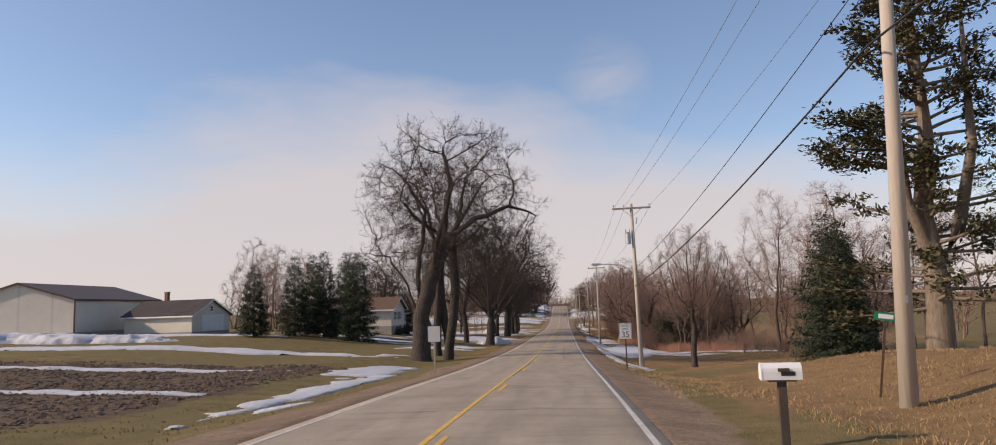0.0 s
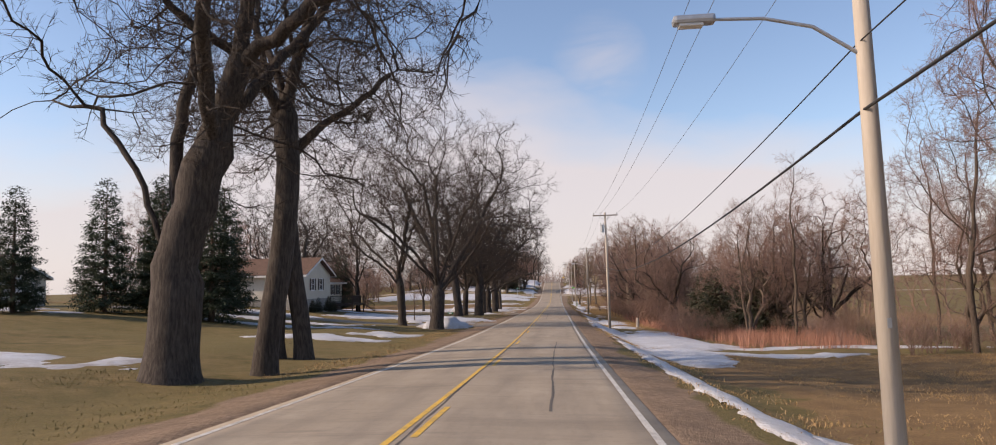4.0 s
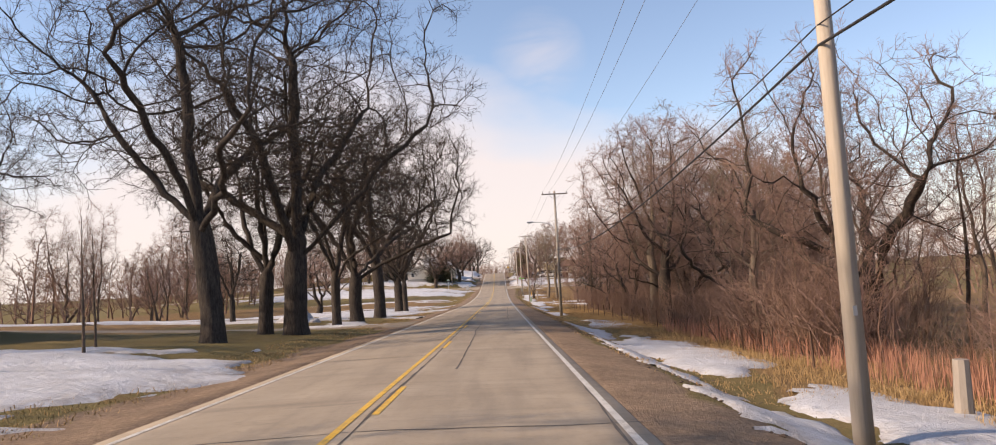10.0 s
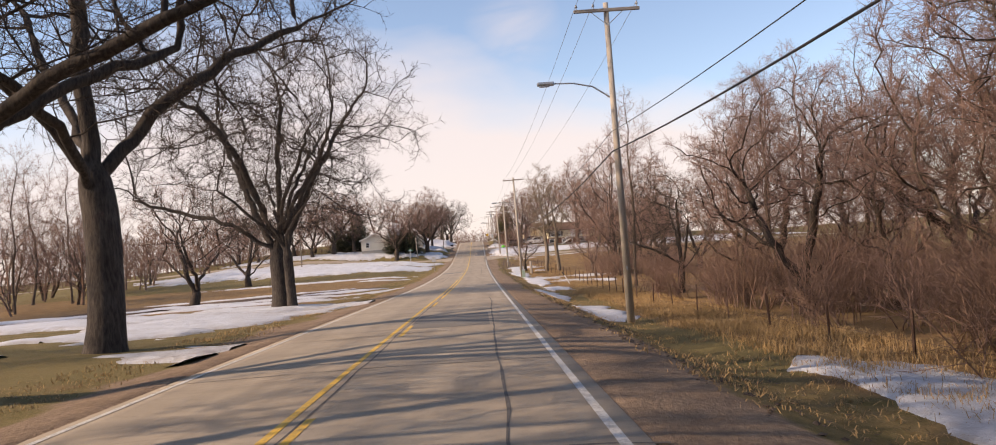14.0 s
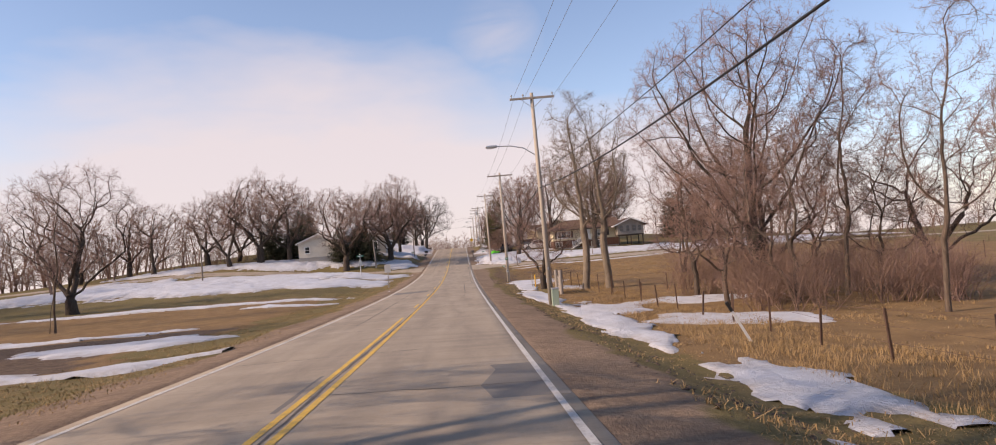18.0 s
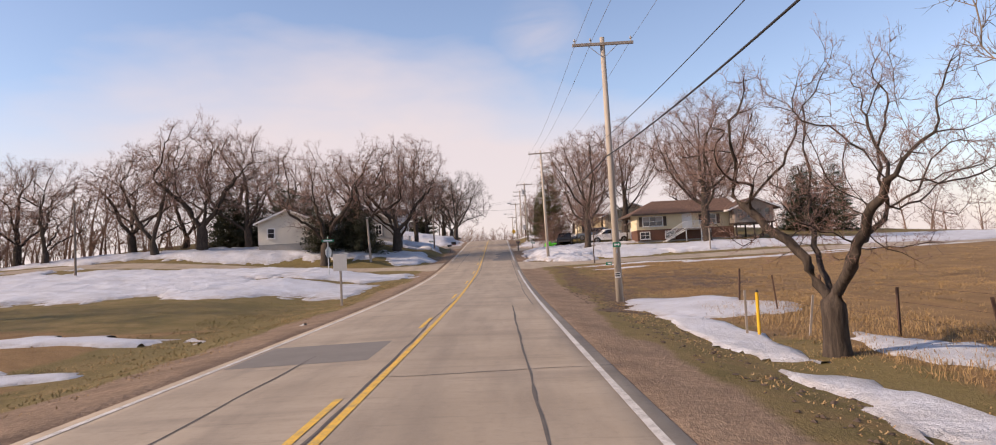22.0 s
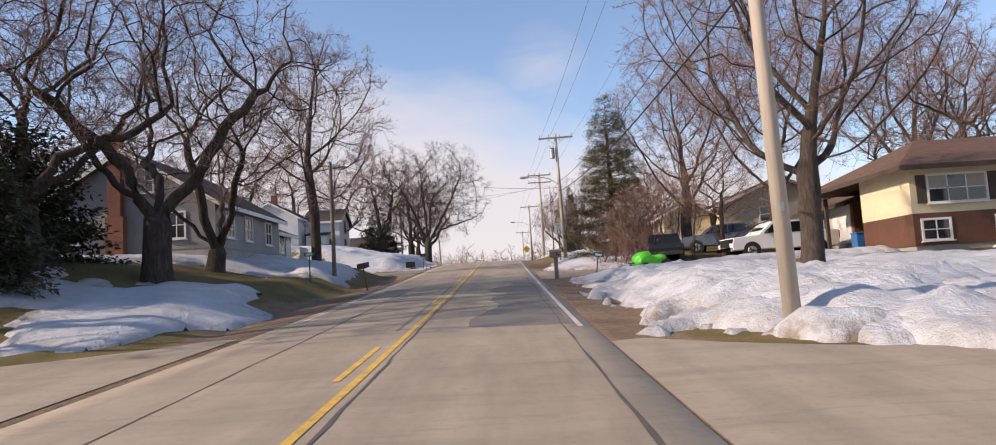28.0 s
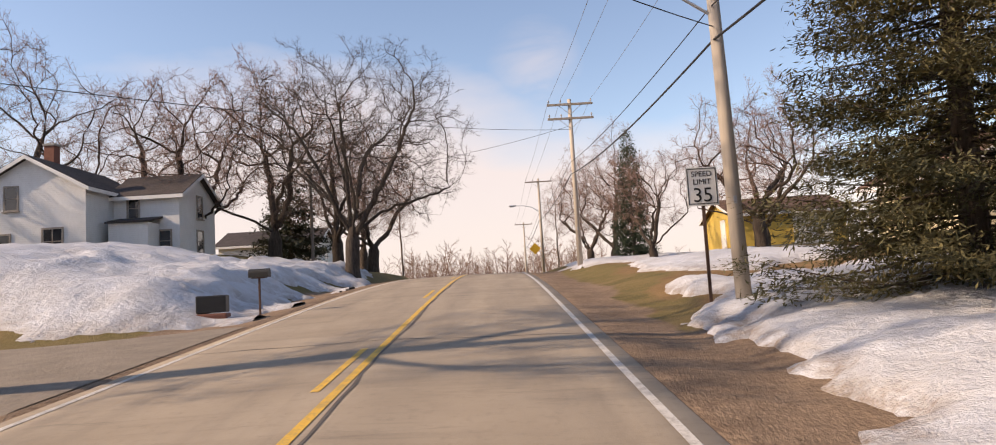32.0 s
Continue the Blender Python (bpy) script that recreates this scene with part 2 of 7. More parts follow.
# ---- materials ----
class Nodes:
    """A node material with short ways to add nodes."""

    def __init__(self, name, rough=0.8, metal=0.0, spec=0.5):
        self.mat = bpy.data.materials.new(name)
        self.mat.use_nodes = True
        self.n, self.l = self.mat.node_tree.nodes, self.mat.node_tree.links
        self.p = self.n["Principled BSDF"]
        self.p.inputs["Roughness"].default_value, self.p.inputs["Metallic"].default_value = rough, metal
        self.p.inputs["Specular IOR Level"].default_value = spec
        self.where = self.n.new("ShaderNodeNewGeometry").outputs["Position"]

    def put(self, socket, v):
        if isinstance(v, (int, float)):
            socket.default_value = v
        elif isinstance(v, tuple):
            socket.default_value = (*v, 1) if len(v) == 3 and socket.type == "RGBA" else v
        else:
            self.l.new(v, socket)

    def noise(self, scale, detail=4, rough=0.55, stretch=None, distort=0.0):
        t = self.n.new("ShaderNodeTexNoise")
        t.inputs["Scale"].default_value, t.inputs["Detail"].default_value = scale, detail
        t.inputs["Roughness"].default_value, t.inputs["Distortion"].default_value = rough, distort
        v = self.where
        if stretch:
            mp = self.n.new("ShaderNodeMapping")
            mp.inputs["Scale"].default_value = stretch
            self.l.new(v, mp.inputs[0])
            v = mp.outputs[0]
        self.l.new(v, t.inputs["Vector"])
        return t.outputs[0]

    def ramp(self, v, lo, hi):
        q = self.n.new("ShaderNodeMapRange")
        self.l.new(v, q.inputs[0])
        q.inputs[1].default_value, q.inputs[2].default_value = lo, hi
        return q.outputs[0]

    def mix(self, f, a, b):
        q = self.n.new("ShaderNodeMix")
        q.data_type = "RGBA"
        self.put(q.inputs["Factor"], f)
        self.put(q.inputs["A"], a)
        self.put(q.inputs["B"], b)
        return q.outputs["Result"]

    def math(self, op, a, b, clamp=False):
        q = self.n.new("ShaderNodeMath")
        q.operation, q.use_clamp = op, clamp
        self.put(q.inputs[0], a)
        self.put(q.inputs[1], b)
        return q.outputs[0]

    def attr(self, name):
        q = self.n.new("ShaderNodeAttribute")
        q.attribute_name = name
        return q.outputs["Fac"]

    def random(self):
        return self.n.new("ShaderNodeObjectInfo").outputs["Random"]

    def bump(self, v, strength, dist):
        q = self.n.new("ShaderNodeBump")
        q.inputs["Strength"].default_value, q.inputs["Distance"].default_value = strength, dist
        self.l.new(v, q.inputs["Height"])
        self.l.new(q.outputs[0], self.p.inputs["Normal"])

    def colour(self, v):
        self.put(self.p.inputs["Base Color"], v)
        return self


def plain(name, a, b, scale=3.0, rough=0.7, metal=0.0, bump=0.0, dist=0.01, spec=0.4, stretch=None, vary=0.0):
    """Two colours mixed by coarse and fine noise, with fine relief."""
    m = Nodes(name, rough, metal, spec)
    coarse, fine = m.noise(scale, 4, 0.6, stretch), m.noise(scale * 9, 3, 0.6, stretch)
    f = m.math("ADD", m.math("MULTIPLY", m.ramp(coarse, 0.3, 0.7), 0.65), m.math("MULTIPLY", m.ramp(fine, 0.3, 0.7), 0.35))
    c = m.mix(f, a, b)
    if vary:
        q = m.n.new("ShaderNodeHueSaturation")
        m.l.new(c, q.inputs["Color"])
        m.put(q.inputs["Value"], m.math("ADD", m.math("MULTIPLY", m.random(), vary), 1 - vary / 2))
        c = q.outputs[0]
    m.colour(c)
    if bump:
        m.bump(fine, bump, dist)
    return m.mat


def ground_material():
    m = Nodes("ground_cover", 0.95, 0, 0.15)
    broad, mid, fine, clod = m.noise(0.12, 4), m.noise(0.9, 5, 0.65), m.noise(9, 4, 0.7), m.noise(3.2, 5, 0.7)
    blade = m.noise(26, 3, 0.7, (1, 0.45, 1))
    lawn = m.mix(m.ramp(mid, 0.3, 0.68), (0.105, 0.09, 0.032), (0.25, 0.175, 0.08))
    lawn = m.mix(m.ramp(broad, 0.35, 0.65), lawn, m.mix(m.ramp(fine, 0.3, 0.7), (0.15, 0.125, 0.045), (0.20, 0.15, 0.066)))
    lawn = m.mix(m.math("MULTIPLY", m.ramp(blade, 0.42, 0.72), 0.5), lawn, (0.05, 0.038, 0.018))
    dry = m.mix(m.ramp(mid, 0.3, 0.7), (0.29, 0.185, 0.085), (0.17, 0.105, 0.052))
    dry = m.mix(m.math("MULTIPLY", m.ramp(blade, 0.4, 0.7), 0.6), dry, (0.12, 0.075, 0.036))
    earth = m.mix(m.ramp(clod, 0.35, 0.65), (0.07, 0.047, 0.034), (0.15, 0.104, 0.07))
    earth = m.mix(m.math("MULTIPLY", m.ramp(fine, 0.55, 0.75), 0.6), earth, (0.27, 0.2, 0.125))
    grit = m.mix(m.ramp(fine, 0.3, 0.7), (0.17, 0.115, 0.078), (0.33, 0.238, 0.16))
    grit = m.mix(m.math("MULTIPLY", m.ramp(mid, 0.4, 0.7), 0.6), grit, (0.115, 0.078, 0.054))
    edge = m.math("MULTIPLY", m.math("SUBTRACT", mid, 0.5), 0.9)

    def masked(c, other, name):
        f = m.ramp(m.math("ADD", m.attr(name), edge), 0.38, 0.62)
        return m.mix(f, c, other)

    c = masked(lawn, dry, "dry")
    c = masked(c, earth, "field")
    c = masked(c, grit, "gravel")
    m.colour(c)
    m.bump(m.math("ADD", m.math("MULTIPLY", clod, 0.6), m.math("MULTIPLY", blade, 0.4)), 1.0, 0.06)
    return m.mat


def asphalt_material():
    m = Nodes("worn_asphalt", 0.86, 0, 0.35)
    grain, patch, stretch, streak = m.noise(70, 2, 0.6), m.noise(0.5, 5, 0.6), m.noise(1.6, 4, 0.6, (1.0, 0.12, 1)), m.noise(0.35, 4, 0.6, (0.5, 3.0, 1))
    blotch, thread = m.noise(7, 5, 0.7), m.noise(1.0, 6, 0.75, (0.6, 5.0, 1), 0.8)
    c = m.mix(m.ramp(patch, 0.3, 0.7), (0.31, 0.249, 0.18), (0.40, 0.328, 0.243))
    c = m.mix(m.math("MULTIPLY", m.ramp(stretch, 0.45, 0.75), 0.55), c, (0.17, 0.14, 0.11))
    c = m.mix(m.math("MULTIPLY", m.ramp(streak, 0.52, 0.75), 0.5), c, (0.155, 0.126, 0.098))
    c = m.mix(m.math("MULTIPLY", m.ramp(thread, 0.56, 0.72), 0.5), c, (0.13, 0.107, 0.086))
    c = m.mix(m.math("MULTIPLY", m.ramp(blotch, 0.52, 0.75), 0.4), c, (0.17, 0.143, 0.112))
    c = m.mix(m.math("MULTIPLY", m.ramp(grain, 0.5, 0.75), 0.5), c, (0.37, 0.325, 0.265))
    c = m.mix(m.math("MULTIPLY", m.ramp(m.attr("track"), 0, 1), 0.25), c, (0.17, 0.143, 0.115))
    m.colour(c)
    m.bump(m.math("ADD", grain, m.math("MULTIPLY", blotch, 0.6)), 0.4, 0.008)
    return m.mat


def paint_material(name, col, worn):
    m = Nodes(name, 0.7, 0, 0.4)
    f = m.ramp(m.math("ADD", m.math("MULTIPLY", m.noise(5, 5, 0.7), 0.65), m.math("MULTIPLY", m.noise(40, 3, 0.7), 0.35)), 0.45, 0.6)
    m.colour(m.mix(m.math("MULTIPLY", f, 0.75), col, worn))
    return m.mat


def snow_material():
    m = Nodes("old_snow", 0.65, 0, 0.25)
    big, mid, fine, lump = m.noise(0.8, 5, 0.6), m.noise(5, 5, 0.7), m.noise(30, 3, 0.7), m.noise(1.9, 5, 0.65, None, 0.5)
    c = m.mix(m.ramp(big, 0.35, 0.7), (0.58, 0.595, 0.63), (0.48, 0.48, 0.49))
    c = m.mix(m.math("MULTIPLY", m.ramp(mid, 0.56, 0.76), 0.5), c, (0.36, 0.315, 0.27))
    c = m.mix(m.math("MULTIPLY", m.ramp(fine, 0.58, 0.72), 0.3), c, (0.4, 0.36, 0.32))
    c = m.mix(m.math("MULTIPLY", m.attr("dirt"), m.ramp(m.noise(2.4, 5, 0.7), 0.35, 0.6)), c, (0.24, 0.185, 0.14))
    m.colour(c)
    m.bump(m.math("ADD", m.math("MULTIPLY", lump, 1.0), m.math("ADD", m.math("MULTIPLY", mid, 0.5), m.math("MULTIPLY", fine, 0.2))), 1.0, 0.1)
    return m.mat


def bark_material(name, a, b, vary=0.25):
    m = Nodes(name, 0.92, 0, 0.2)
    ridge, lump = m.noise(14, 5, 0.65, (1, 1, 0.18), 0.4), m.noise(1.3, 3)
    c = m.mix(m.ramp(ridge, 0.35, 0.68), a, b)
    c = m.mix(m.math("MULTIPLY", m.ramp(lump, 0.5, 0.75), 0.4), c, tuple(0.6 * v for v in a))
    q = m.n.new("ShaderNodeHueSaturation")
    m.l.new(c, q.inputs["Color"])
    m.put(q.inputs["Value"], m.math("ADD", m.math("MULTIPLY", m.random(), vary), 1 - vary / 2))
    m.colour(q.outputs[0])
    m.bump(ridge, 0.8, 0.04)
    return m.mat


def siding_material(name, a, b, course=0.11, vertical=False):
    """Painted siding with courses in relief."""
    m = Nodes(name, 0.6, 0, 0.35)
    w = m.n.new("ShaderNodeTexWave")
    w.wave_type, w.wave_profile = "BANDS", "SAW"
    w.bands_direction = "Y" if vertical else "Z"
    w.inputs["Scale"].default_value = 0.314 / course
    m.l.new(m.where, w.inputs["Vector"])
    f = m.math("ADD", m.math("MULTIPLY", m.noise(0.7, 5, 0.65), 0.6), m.math("MULTIPLY", m.noise(7, 4, 0.7, (1, 1, 0.4)), 0.4))
    c = m.mix(m.ramp(f, 0.35, 0.65), a, b)
    c = m.mix(m.math("MULTIPLY", m.ramp(w.outputs["Fac"], 0.9, 1.0), 0.35), c, tuple(0.5 * v for v in b))
    m.colour(c)
    m.bump(w.outputs["Fac"], 0.5, 0.012)
    return m.mat


def shingle_material(name, a, b):
    m = Nodes(name, 0.92, 0, 0.2)
    br = m.n.new("ShaderNodeTexBrick")
    br.inputs["Scale"].default_value = 1.0
    br.inputs["Brick Width"].default_value, br.inputs["Row Height"].default_value, br.inputs["Mortar Size"].default_value = 0.33, 0.14, 0.008
    br.inputs["Color1"].default_value, br.inputs["Color2"].default_value = (*a, 1), (*b, 1)
    br.inputs["Mortar"].default_value = (*[0.5 * v for v in a], 1)
    co = m.n.new("ShaderNodeUVMap").outputs[0]
    m.l.new(co, br.inputs["Vector"])
    c = m.mix(m.math("MULTIPLY", m.ramp(m.noise(0.6, 5, 0.6), 0.4, 0.7), 0.45), br.outputs["Color"], tuple(0.62 * v for v in a))
    m.colour(c)
    m.bump(m.noise(60, 2), 0.4, 0.01)
    return m.mat


def glass_material(name, tint):
    m = Nodes(name, 0.06, 0, 0.6)
    m.colour(m.mix(m.ramp(m.noise(0.9, 3), 0.35, 0.65), tint, tuple(1.8 * v for v in tint)))
    m.p.inputs["Coat Weight"].default_value = 0.6
    m.p.inputs["Coat Roughness"].default_value = 0.03
    return m.mat


M = dict(
    ground=ground_material(), asphalt=asphalt_material(), snow=snow_material(),
    white_line=paint_material("white_road_paint", (0.58, 0.555, 0.51), (0.27, 0.245, 0.21)),
    yellow_line=paint_material("yellow_road_paint", (0.70, 0.42, 0.055), (0.33, 0.24, 0.1)),
    tar=plain("tar_seal", (0.075, 0.064, 0.054), (0.13, 0.11, 0.09), 4, 0.75),
    patch=plain("asphalt_patch", (0.15, 0.135, 0.118), (0.19, 0.172, 0.15), 1.5, 0.9, bump=0.3),
    gravel_drive=plain("gravel", (0.17, 0.14, 0.11), (0.27, 0.225, 0.175), 2.0, 0.95, bump=0.6, dist=0.03),
    oak=bark_material("oak_bark", (0.036, 0.029, 0.025), (0.092, 0.076, 0.064)),
    twig=bark_material("twig_bark", (0.05, 0.038, 0.031), (0.1, 0.076, 0.06)),
    ash=bark_material("pale_bark", (0.14, 0.112, 0.085), (0.26, 0.205, 0.15)),
    elm=bark_material("grey_brown_bark", (0.042, 0.033, 0.027), (0.1, 0.077, 0.06)),
    ashtwig=bark_material("pale_twig", (0.17, 0.125, 0.09), (0.28, 0.21, 0.15)),
    wood=bark_material("wood_bark", (0.075, 0.056, 0.044), (0.165, 0.123, 0.092)),
    redtwig=bark_material("red_brown_twig", (0.19, 0.12, 0.098), (0.32, 0.21, 0.17)),
    brush=bark_material("brush_twig", (0.17, 0.105, 0.078), (0.29, 0.19, 0.14)),
    straw=plain("dry_straw", (0.40, 0.27, 0.125), (0.25, 0.16, 0.075), 1.4, 0.9, vary=0.2),
    turf=plain("lawn_blades", (0.15, 0.13, 0.045), (0.26, 0.19, 0.085), 0.7, 0.9),
    redstem=plain("red_stems", (0.42, 0.21, 0.14), (0.3, 0.15, 0.105), 1.2, 0.9),
    needle=plain("spruce_needles", (0.022, 0.035, 0.02), (0.062, 0.08, 0.042), 2.2, 0.85, vary=0.25),
    # blue-green needles; the gold mixed in is sunlight put into the colour
    needle_sunlit=plain("sunlit_spruce_needles", (0.05, 0.06, 0.034), (0.21, 0.165, 0.06), 0.8, 0.85),
    pine=plain("pine_needles", (0.035, 0.045, 0.02), (0.12, 0.1, 0.045), 1.8, 0.85),
    pole=plain("weathered_pole", (0.5, 0.435, 0.36), (0.34, 0.29, 0.235), 2.5, 0.85, bump=0.5, stretch=(1, 1, 0.1), vary=0.2),
    dark_pole=plain("dark_pole", (0.13, 0.10, 0.08), (0.20, 0.16, 0.125), 2.5, 0.85, bump=0.4, stretch=(1, 1, 0.1)),
    galv=plain("galvanised_steel", (0.42, 0.43, 0.44), (0.52, 0.53, 0.54), 6, 0.45, 0.7),
    wire=plain("black_cable", (0.02, 0.02, 0.021), (0.035, 0.033, 0.032), 4, 0.6),
    alu=plain("aluminium_line", (0.2, 0.2, 0.2), (0.26, 0.26, 0.26), 4, 0.5, 0.5),
    porcelain=plain("porcelain", (0.3, 0.29, 0.28), (0.4, 0.39, 0.37), 5, 0.3),
    sign_white=plain("sign_white", (0.74, 0.74, 0.72), (0.66, 0.66, 0.64), 3, 0.45),
    sign_back=plain("sign_back", (0.5, 0.5, 0.49), (0.6, 0.59, 0.57), 3, 0.4, 0.4),
    black=plain("black_paint", (0.018, 0.018, 0.018), (0.03, 0.03, 0.03), 4, 0.5),
    sign_green=plain("sign_green", (0.01, 0.16, 0.085), (0.015, 0.2, 0.11), 4, 0.45),
    yellow=plain("yellow_plastic", (0.72, 0.42, 0.02), (0.66, 0.38, 0.03), 4, 0.5),
    rust=plain("rusty_steel", (0.075, 0.045, 0.035), (0.13, 0.075, 0.05), 8, 0.8, 0.3),
    grey_wood=plain("weathered_wood", (0.25, 0.215, 0.18), (0.36, 0.315, 0.27), 4, 0.9, bump=0.5, stretch=(1, 1, 0.2)),
    brown_wood=plain("dark_deck_wood", (0.05, 0.036, 0.03), (0.09, 0.065, 0.05), 4, 0.85),
    white_trim=plain("white_trim", (0.76, 0.75, 0.72), (0.68, 0.67, 0.64), 3, 0.5),
    tan_metal=siding_material("tan_metal_wall", (0.60, 0.54, 0.46), (0.53, 0.475, 0.40), 0.3, True),
    cream=siding_material("cream_siding", (0.66, 0.61, 0.51), (0.59, 0.54, 0.45)),
    yellow_siding=siding_material("pale_yellow_siding", (0.72, 0.62, 0.41), (0.65, 0.55, 0.36)),
    brown_siding=siding_material("brown_board_siding", (0.145, 0.068, 0.04), (0.10, 0.046, 0.03), 0.25, True),
    grey_siding=siding_material("grey_siding", (0.27, 0.27, 0.265), (0.22, 0.22, 0.215)),
    white_siding=siding_material("white_siding", (0.74, 0.74, 0.73), (0.64, 0.635, 0.62)),
    tan_siding=siding_material("tan_siding", (0.62, 0.53, 0.38), (0.54, 0.46, 0.33)),
    gold_siding=siding_material("yellow_siding", (0.62, 0.44, 0.1), (0.55, 0.38, 0.08)),
    brick=plain("old_brick", (0.25, 0.105, 0.07), (0.17, 0.075, 0.055), 3, 0.9, bump=0.4),
    roof_brown=shingle_material("brown_shingles", (0.17, 0.105, 0.075), (0.125, 0.078, 0.058)),
    roof_dark=shingle_material("dark_shingles", (0.062, 0.052, 0.05), (0.085, 0.072, 0.068)),
    roof_metal=plain("brown_metal_roof", (0.11, 0.068, 0.055), (0.135, 0.085, 0.068), 0.6, 0.6, 0.2),
    concrete=plain("concrete", (0.36, 0.34, 0.31), (0.28, 0.265, 0.24), 2, 0.9, bump=0.3),
    glass=glass_material("window_glass", (0.02, 0.022, 0.026)),
    car_glass=glass_material("car_glass", (0.01, 0.011, 0.012)),
    curtain=plain("curtain", (0.42, 0.38, 0.33), (0.32, 0.29, 0.26), 2, 0.9),
    white_car=plain("white_car_paint", (0.78, 0.78, 0.78), (0.72, 0.72, 0.72), 1, 0.25),
    blue_car=plain("blue_grey_car_paint", (0.16, 0.2, 0.25), (0.13, 0.165, 0.21), 1, 0.25, 0.3),
    dark_car=plain("black_car_paint", (0.014, 0.015, 0.018), (0.02, 0.021, 0.024), 1, 0.25),
    tyre=plain("tyre_rubber", (0.018, 0.018, 0.018), (0.035, 0.033, 0.03), 6, 0.85),
    rim=plain("alloy_rim", (0.45, 0.45, 0.46), (0.38, 0.38, 0.39), 6, 0.35, 0.8),
    chrome=plain("chrome", (0.6, 0.6, 0.6), (0.5, 0.5, 0.5), 6, 0.15, 1.0),
    red_lamp=plain("red_lens", (0.4, 0.02, 0.015), (0.3, 0.015, 0.012), 6, 0.2),
    lime=plain("lime_green_cover", (0.14, 0.70, 0.03), (0.10, 0.58, 0.03), 5, 0.45, bump=0.3),
    blue_plastic=plain("blue_plastic", (0.03, 0.12, 0.32), (0.04, 0.15, 0.36), 5, 0.45),
    evergreen=plain("evergreen_shrub", (0.032, 0.038, 0.022), (0.085, 0.082, 0.045), 2.5, 0.85),
)


# ---- helpers for meshes ----
def mesh_of(name, verts, faces, mat, smooth=False):
    me = bpy.data.meshes.new(name)
    me.from_pydata(verts, [], faces)
    me.materials.append(mat)
    if smooth:
        me.polygons.foreach_set("use_smooth", [True] * len(me.polygons))
    me.update()
    return me


def part(name, bm, mat, parent, label="", smooth=False):
    """Links a bmesh as one mesh object under a thing or a part (or at top level)."""
    me = bpy.data.meshes.new(name)
    bm.to_mesh(me)
    bm.free()
    me.materials.append(mat)
    if smooth:
        me.polygons.foreach_set("use_smooth", [True] * len(me.polygons))
    ob = new(name, me)
    ob.parent = parent
    return tagged(ob, label)


def again(name, me, parent, m=None):
    """Another object on a mesh that exists already."""
    ob = new(name, me)
    ob.parent = parent
    if m is not None:
        ob.matrix_local = m
    return ob


def empty(name, m, label, category, group="", kind=""):
    ob = new(name)
    ob.matrix_world = m
    return tagged(ob, label, category, group, kind)


def box(w, d, h, at=(0, 0, 0), bevel=0.0, bm=None, turn=None):
    """A box w x d x h; its base is centred at 'at'."""
    bm = bm or bmesh.new()
    m = Matrix.Translation(at) @ (turn or Matrix()) @ Matrix.Translation((0, 0, h / 2)) @ Matrix.Diagonal((w, d, h, 1))
    made = bmesh.ops.create_cube(bm, size=1, matrix=m)["verts"]
    if bevel:
        edges = list({e for v in made for e in v.link_edges})
        bmesh.ops.bevel(bm, geom=edges, offset=bevel, segments=2, affect="EDGES", profile=0.6)
    return bm


def rod(a, b, r, r2=None, n=8, bm=None):
    bm = bm or bmesh.new()
    a, b = Vector(a), Vector(b)
    m = Matrix.Translation((a + b) / 2) @ (b - a).to_track_quat("Z", "Y").to_matrix().to_4x4()
    bmesh.ops.create_cone(bm, cap_ends=True, segments=n, radius1=r, radius2=r if r2 is None else r2, depth=(b - a).length, matrix=m)
    return bm


def prism(profile, depth, axis="y", bm=None, at=(0, 0, 0)):
    """A closed outline [(u, z)...] drawn out by depth, centred, along y or x."""
    bm = bm or bmesh.new()
    rings = []
    for s in (-depth / 2, depth / 2):
        rings.append([bm.verts.new((at[0] + u, at[1] + s, at[2] + z) if axis == "y" else (at[0] + s, at[1] + u, at[2] + z)) for u, z in profile])
    n = len(profile)
    bm.faces.new(rings[0])
    bm.faces.new(rings[1][::-1])
    for i in range(n):
        bm.faces.new((rings[0][i], rings[1][i], rings[1][(i + 1) % n], rings[0][(i + 1) % n]))
    bmesh.ops.recalc_face_normals(bm, faces=bm.faces)
    return bm


def hash2(ix, iy, seed):
    h = (ix.astype(np.int64) * 374761393 + iy.astype(np.int64) * 668265263 + seed * 974634541) & 0xFFFFFFFF
    h = ((h ^ (h >> 13)) * 1274126177) & 0xFFFFFFFF
    return ((h ^ (h >> 16)) & 0xFFFF) / 65535.0


def vnoise(x, y, seed=0):
    """Smooth noise from 0 to 1 on arrays."""
    ix, iy = np.floor(x), np.floor(y)
    fx, fy = x - ix, y - iy
    fx, fy = fx * fx * (3 - 2 * fx), fy * fy * (3 - 2 * fy)
    a, b = hash2(ix, iy, seed), hash2(ix + 1, iy, seed)
    c, d = hash2(ix, iy + 1, seed), hash2(ix + 1, iy + 1, seed)
    return (a * (1 - fx) + b * fx) * (1 - fy) + (c * (1 - fx) + d * fx) * fy


def fbm(x, y, seed=0, octaves=4):
    s, w, t = 0, 1.0, 0
    for o in range(octaves):
        s, t = s + w * vnoise(x * 2**o, y * 2**o, seed + o), t + w
        w *= 0.5
    return s / t
# ---- the lie of the land ----
def zr(y):
    """Height of the road's middle."""
    y = np.asarray(y, float)
    k, z = np.array([p[0] for p in PROFILE]), np.array([p[1] for p in PROFILE])
    s = np.zeros_like(y)
    for o in (-9, -6, -3, 0, 3, 6, 9):
        s = s + np.interp(y + o, k, z)
    return s / 7


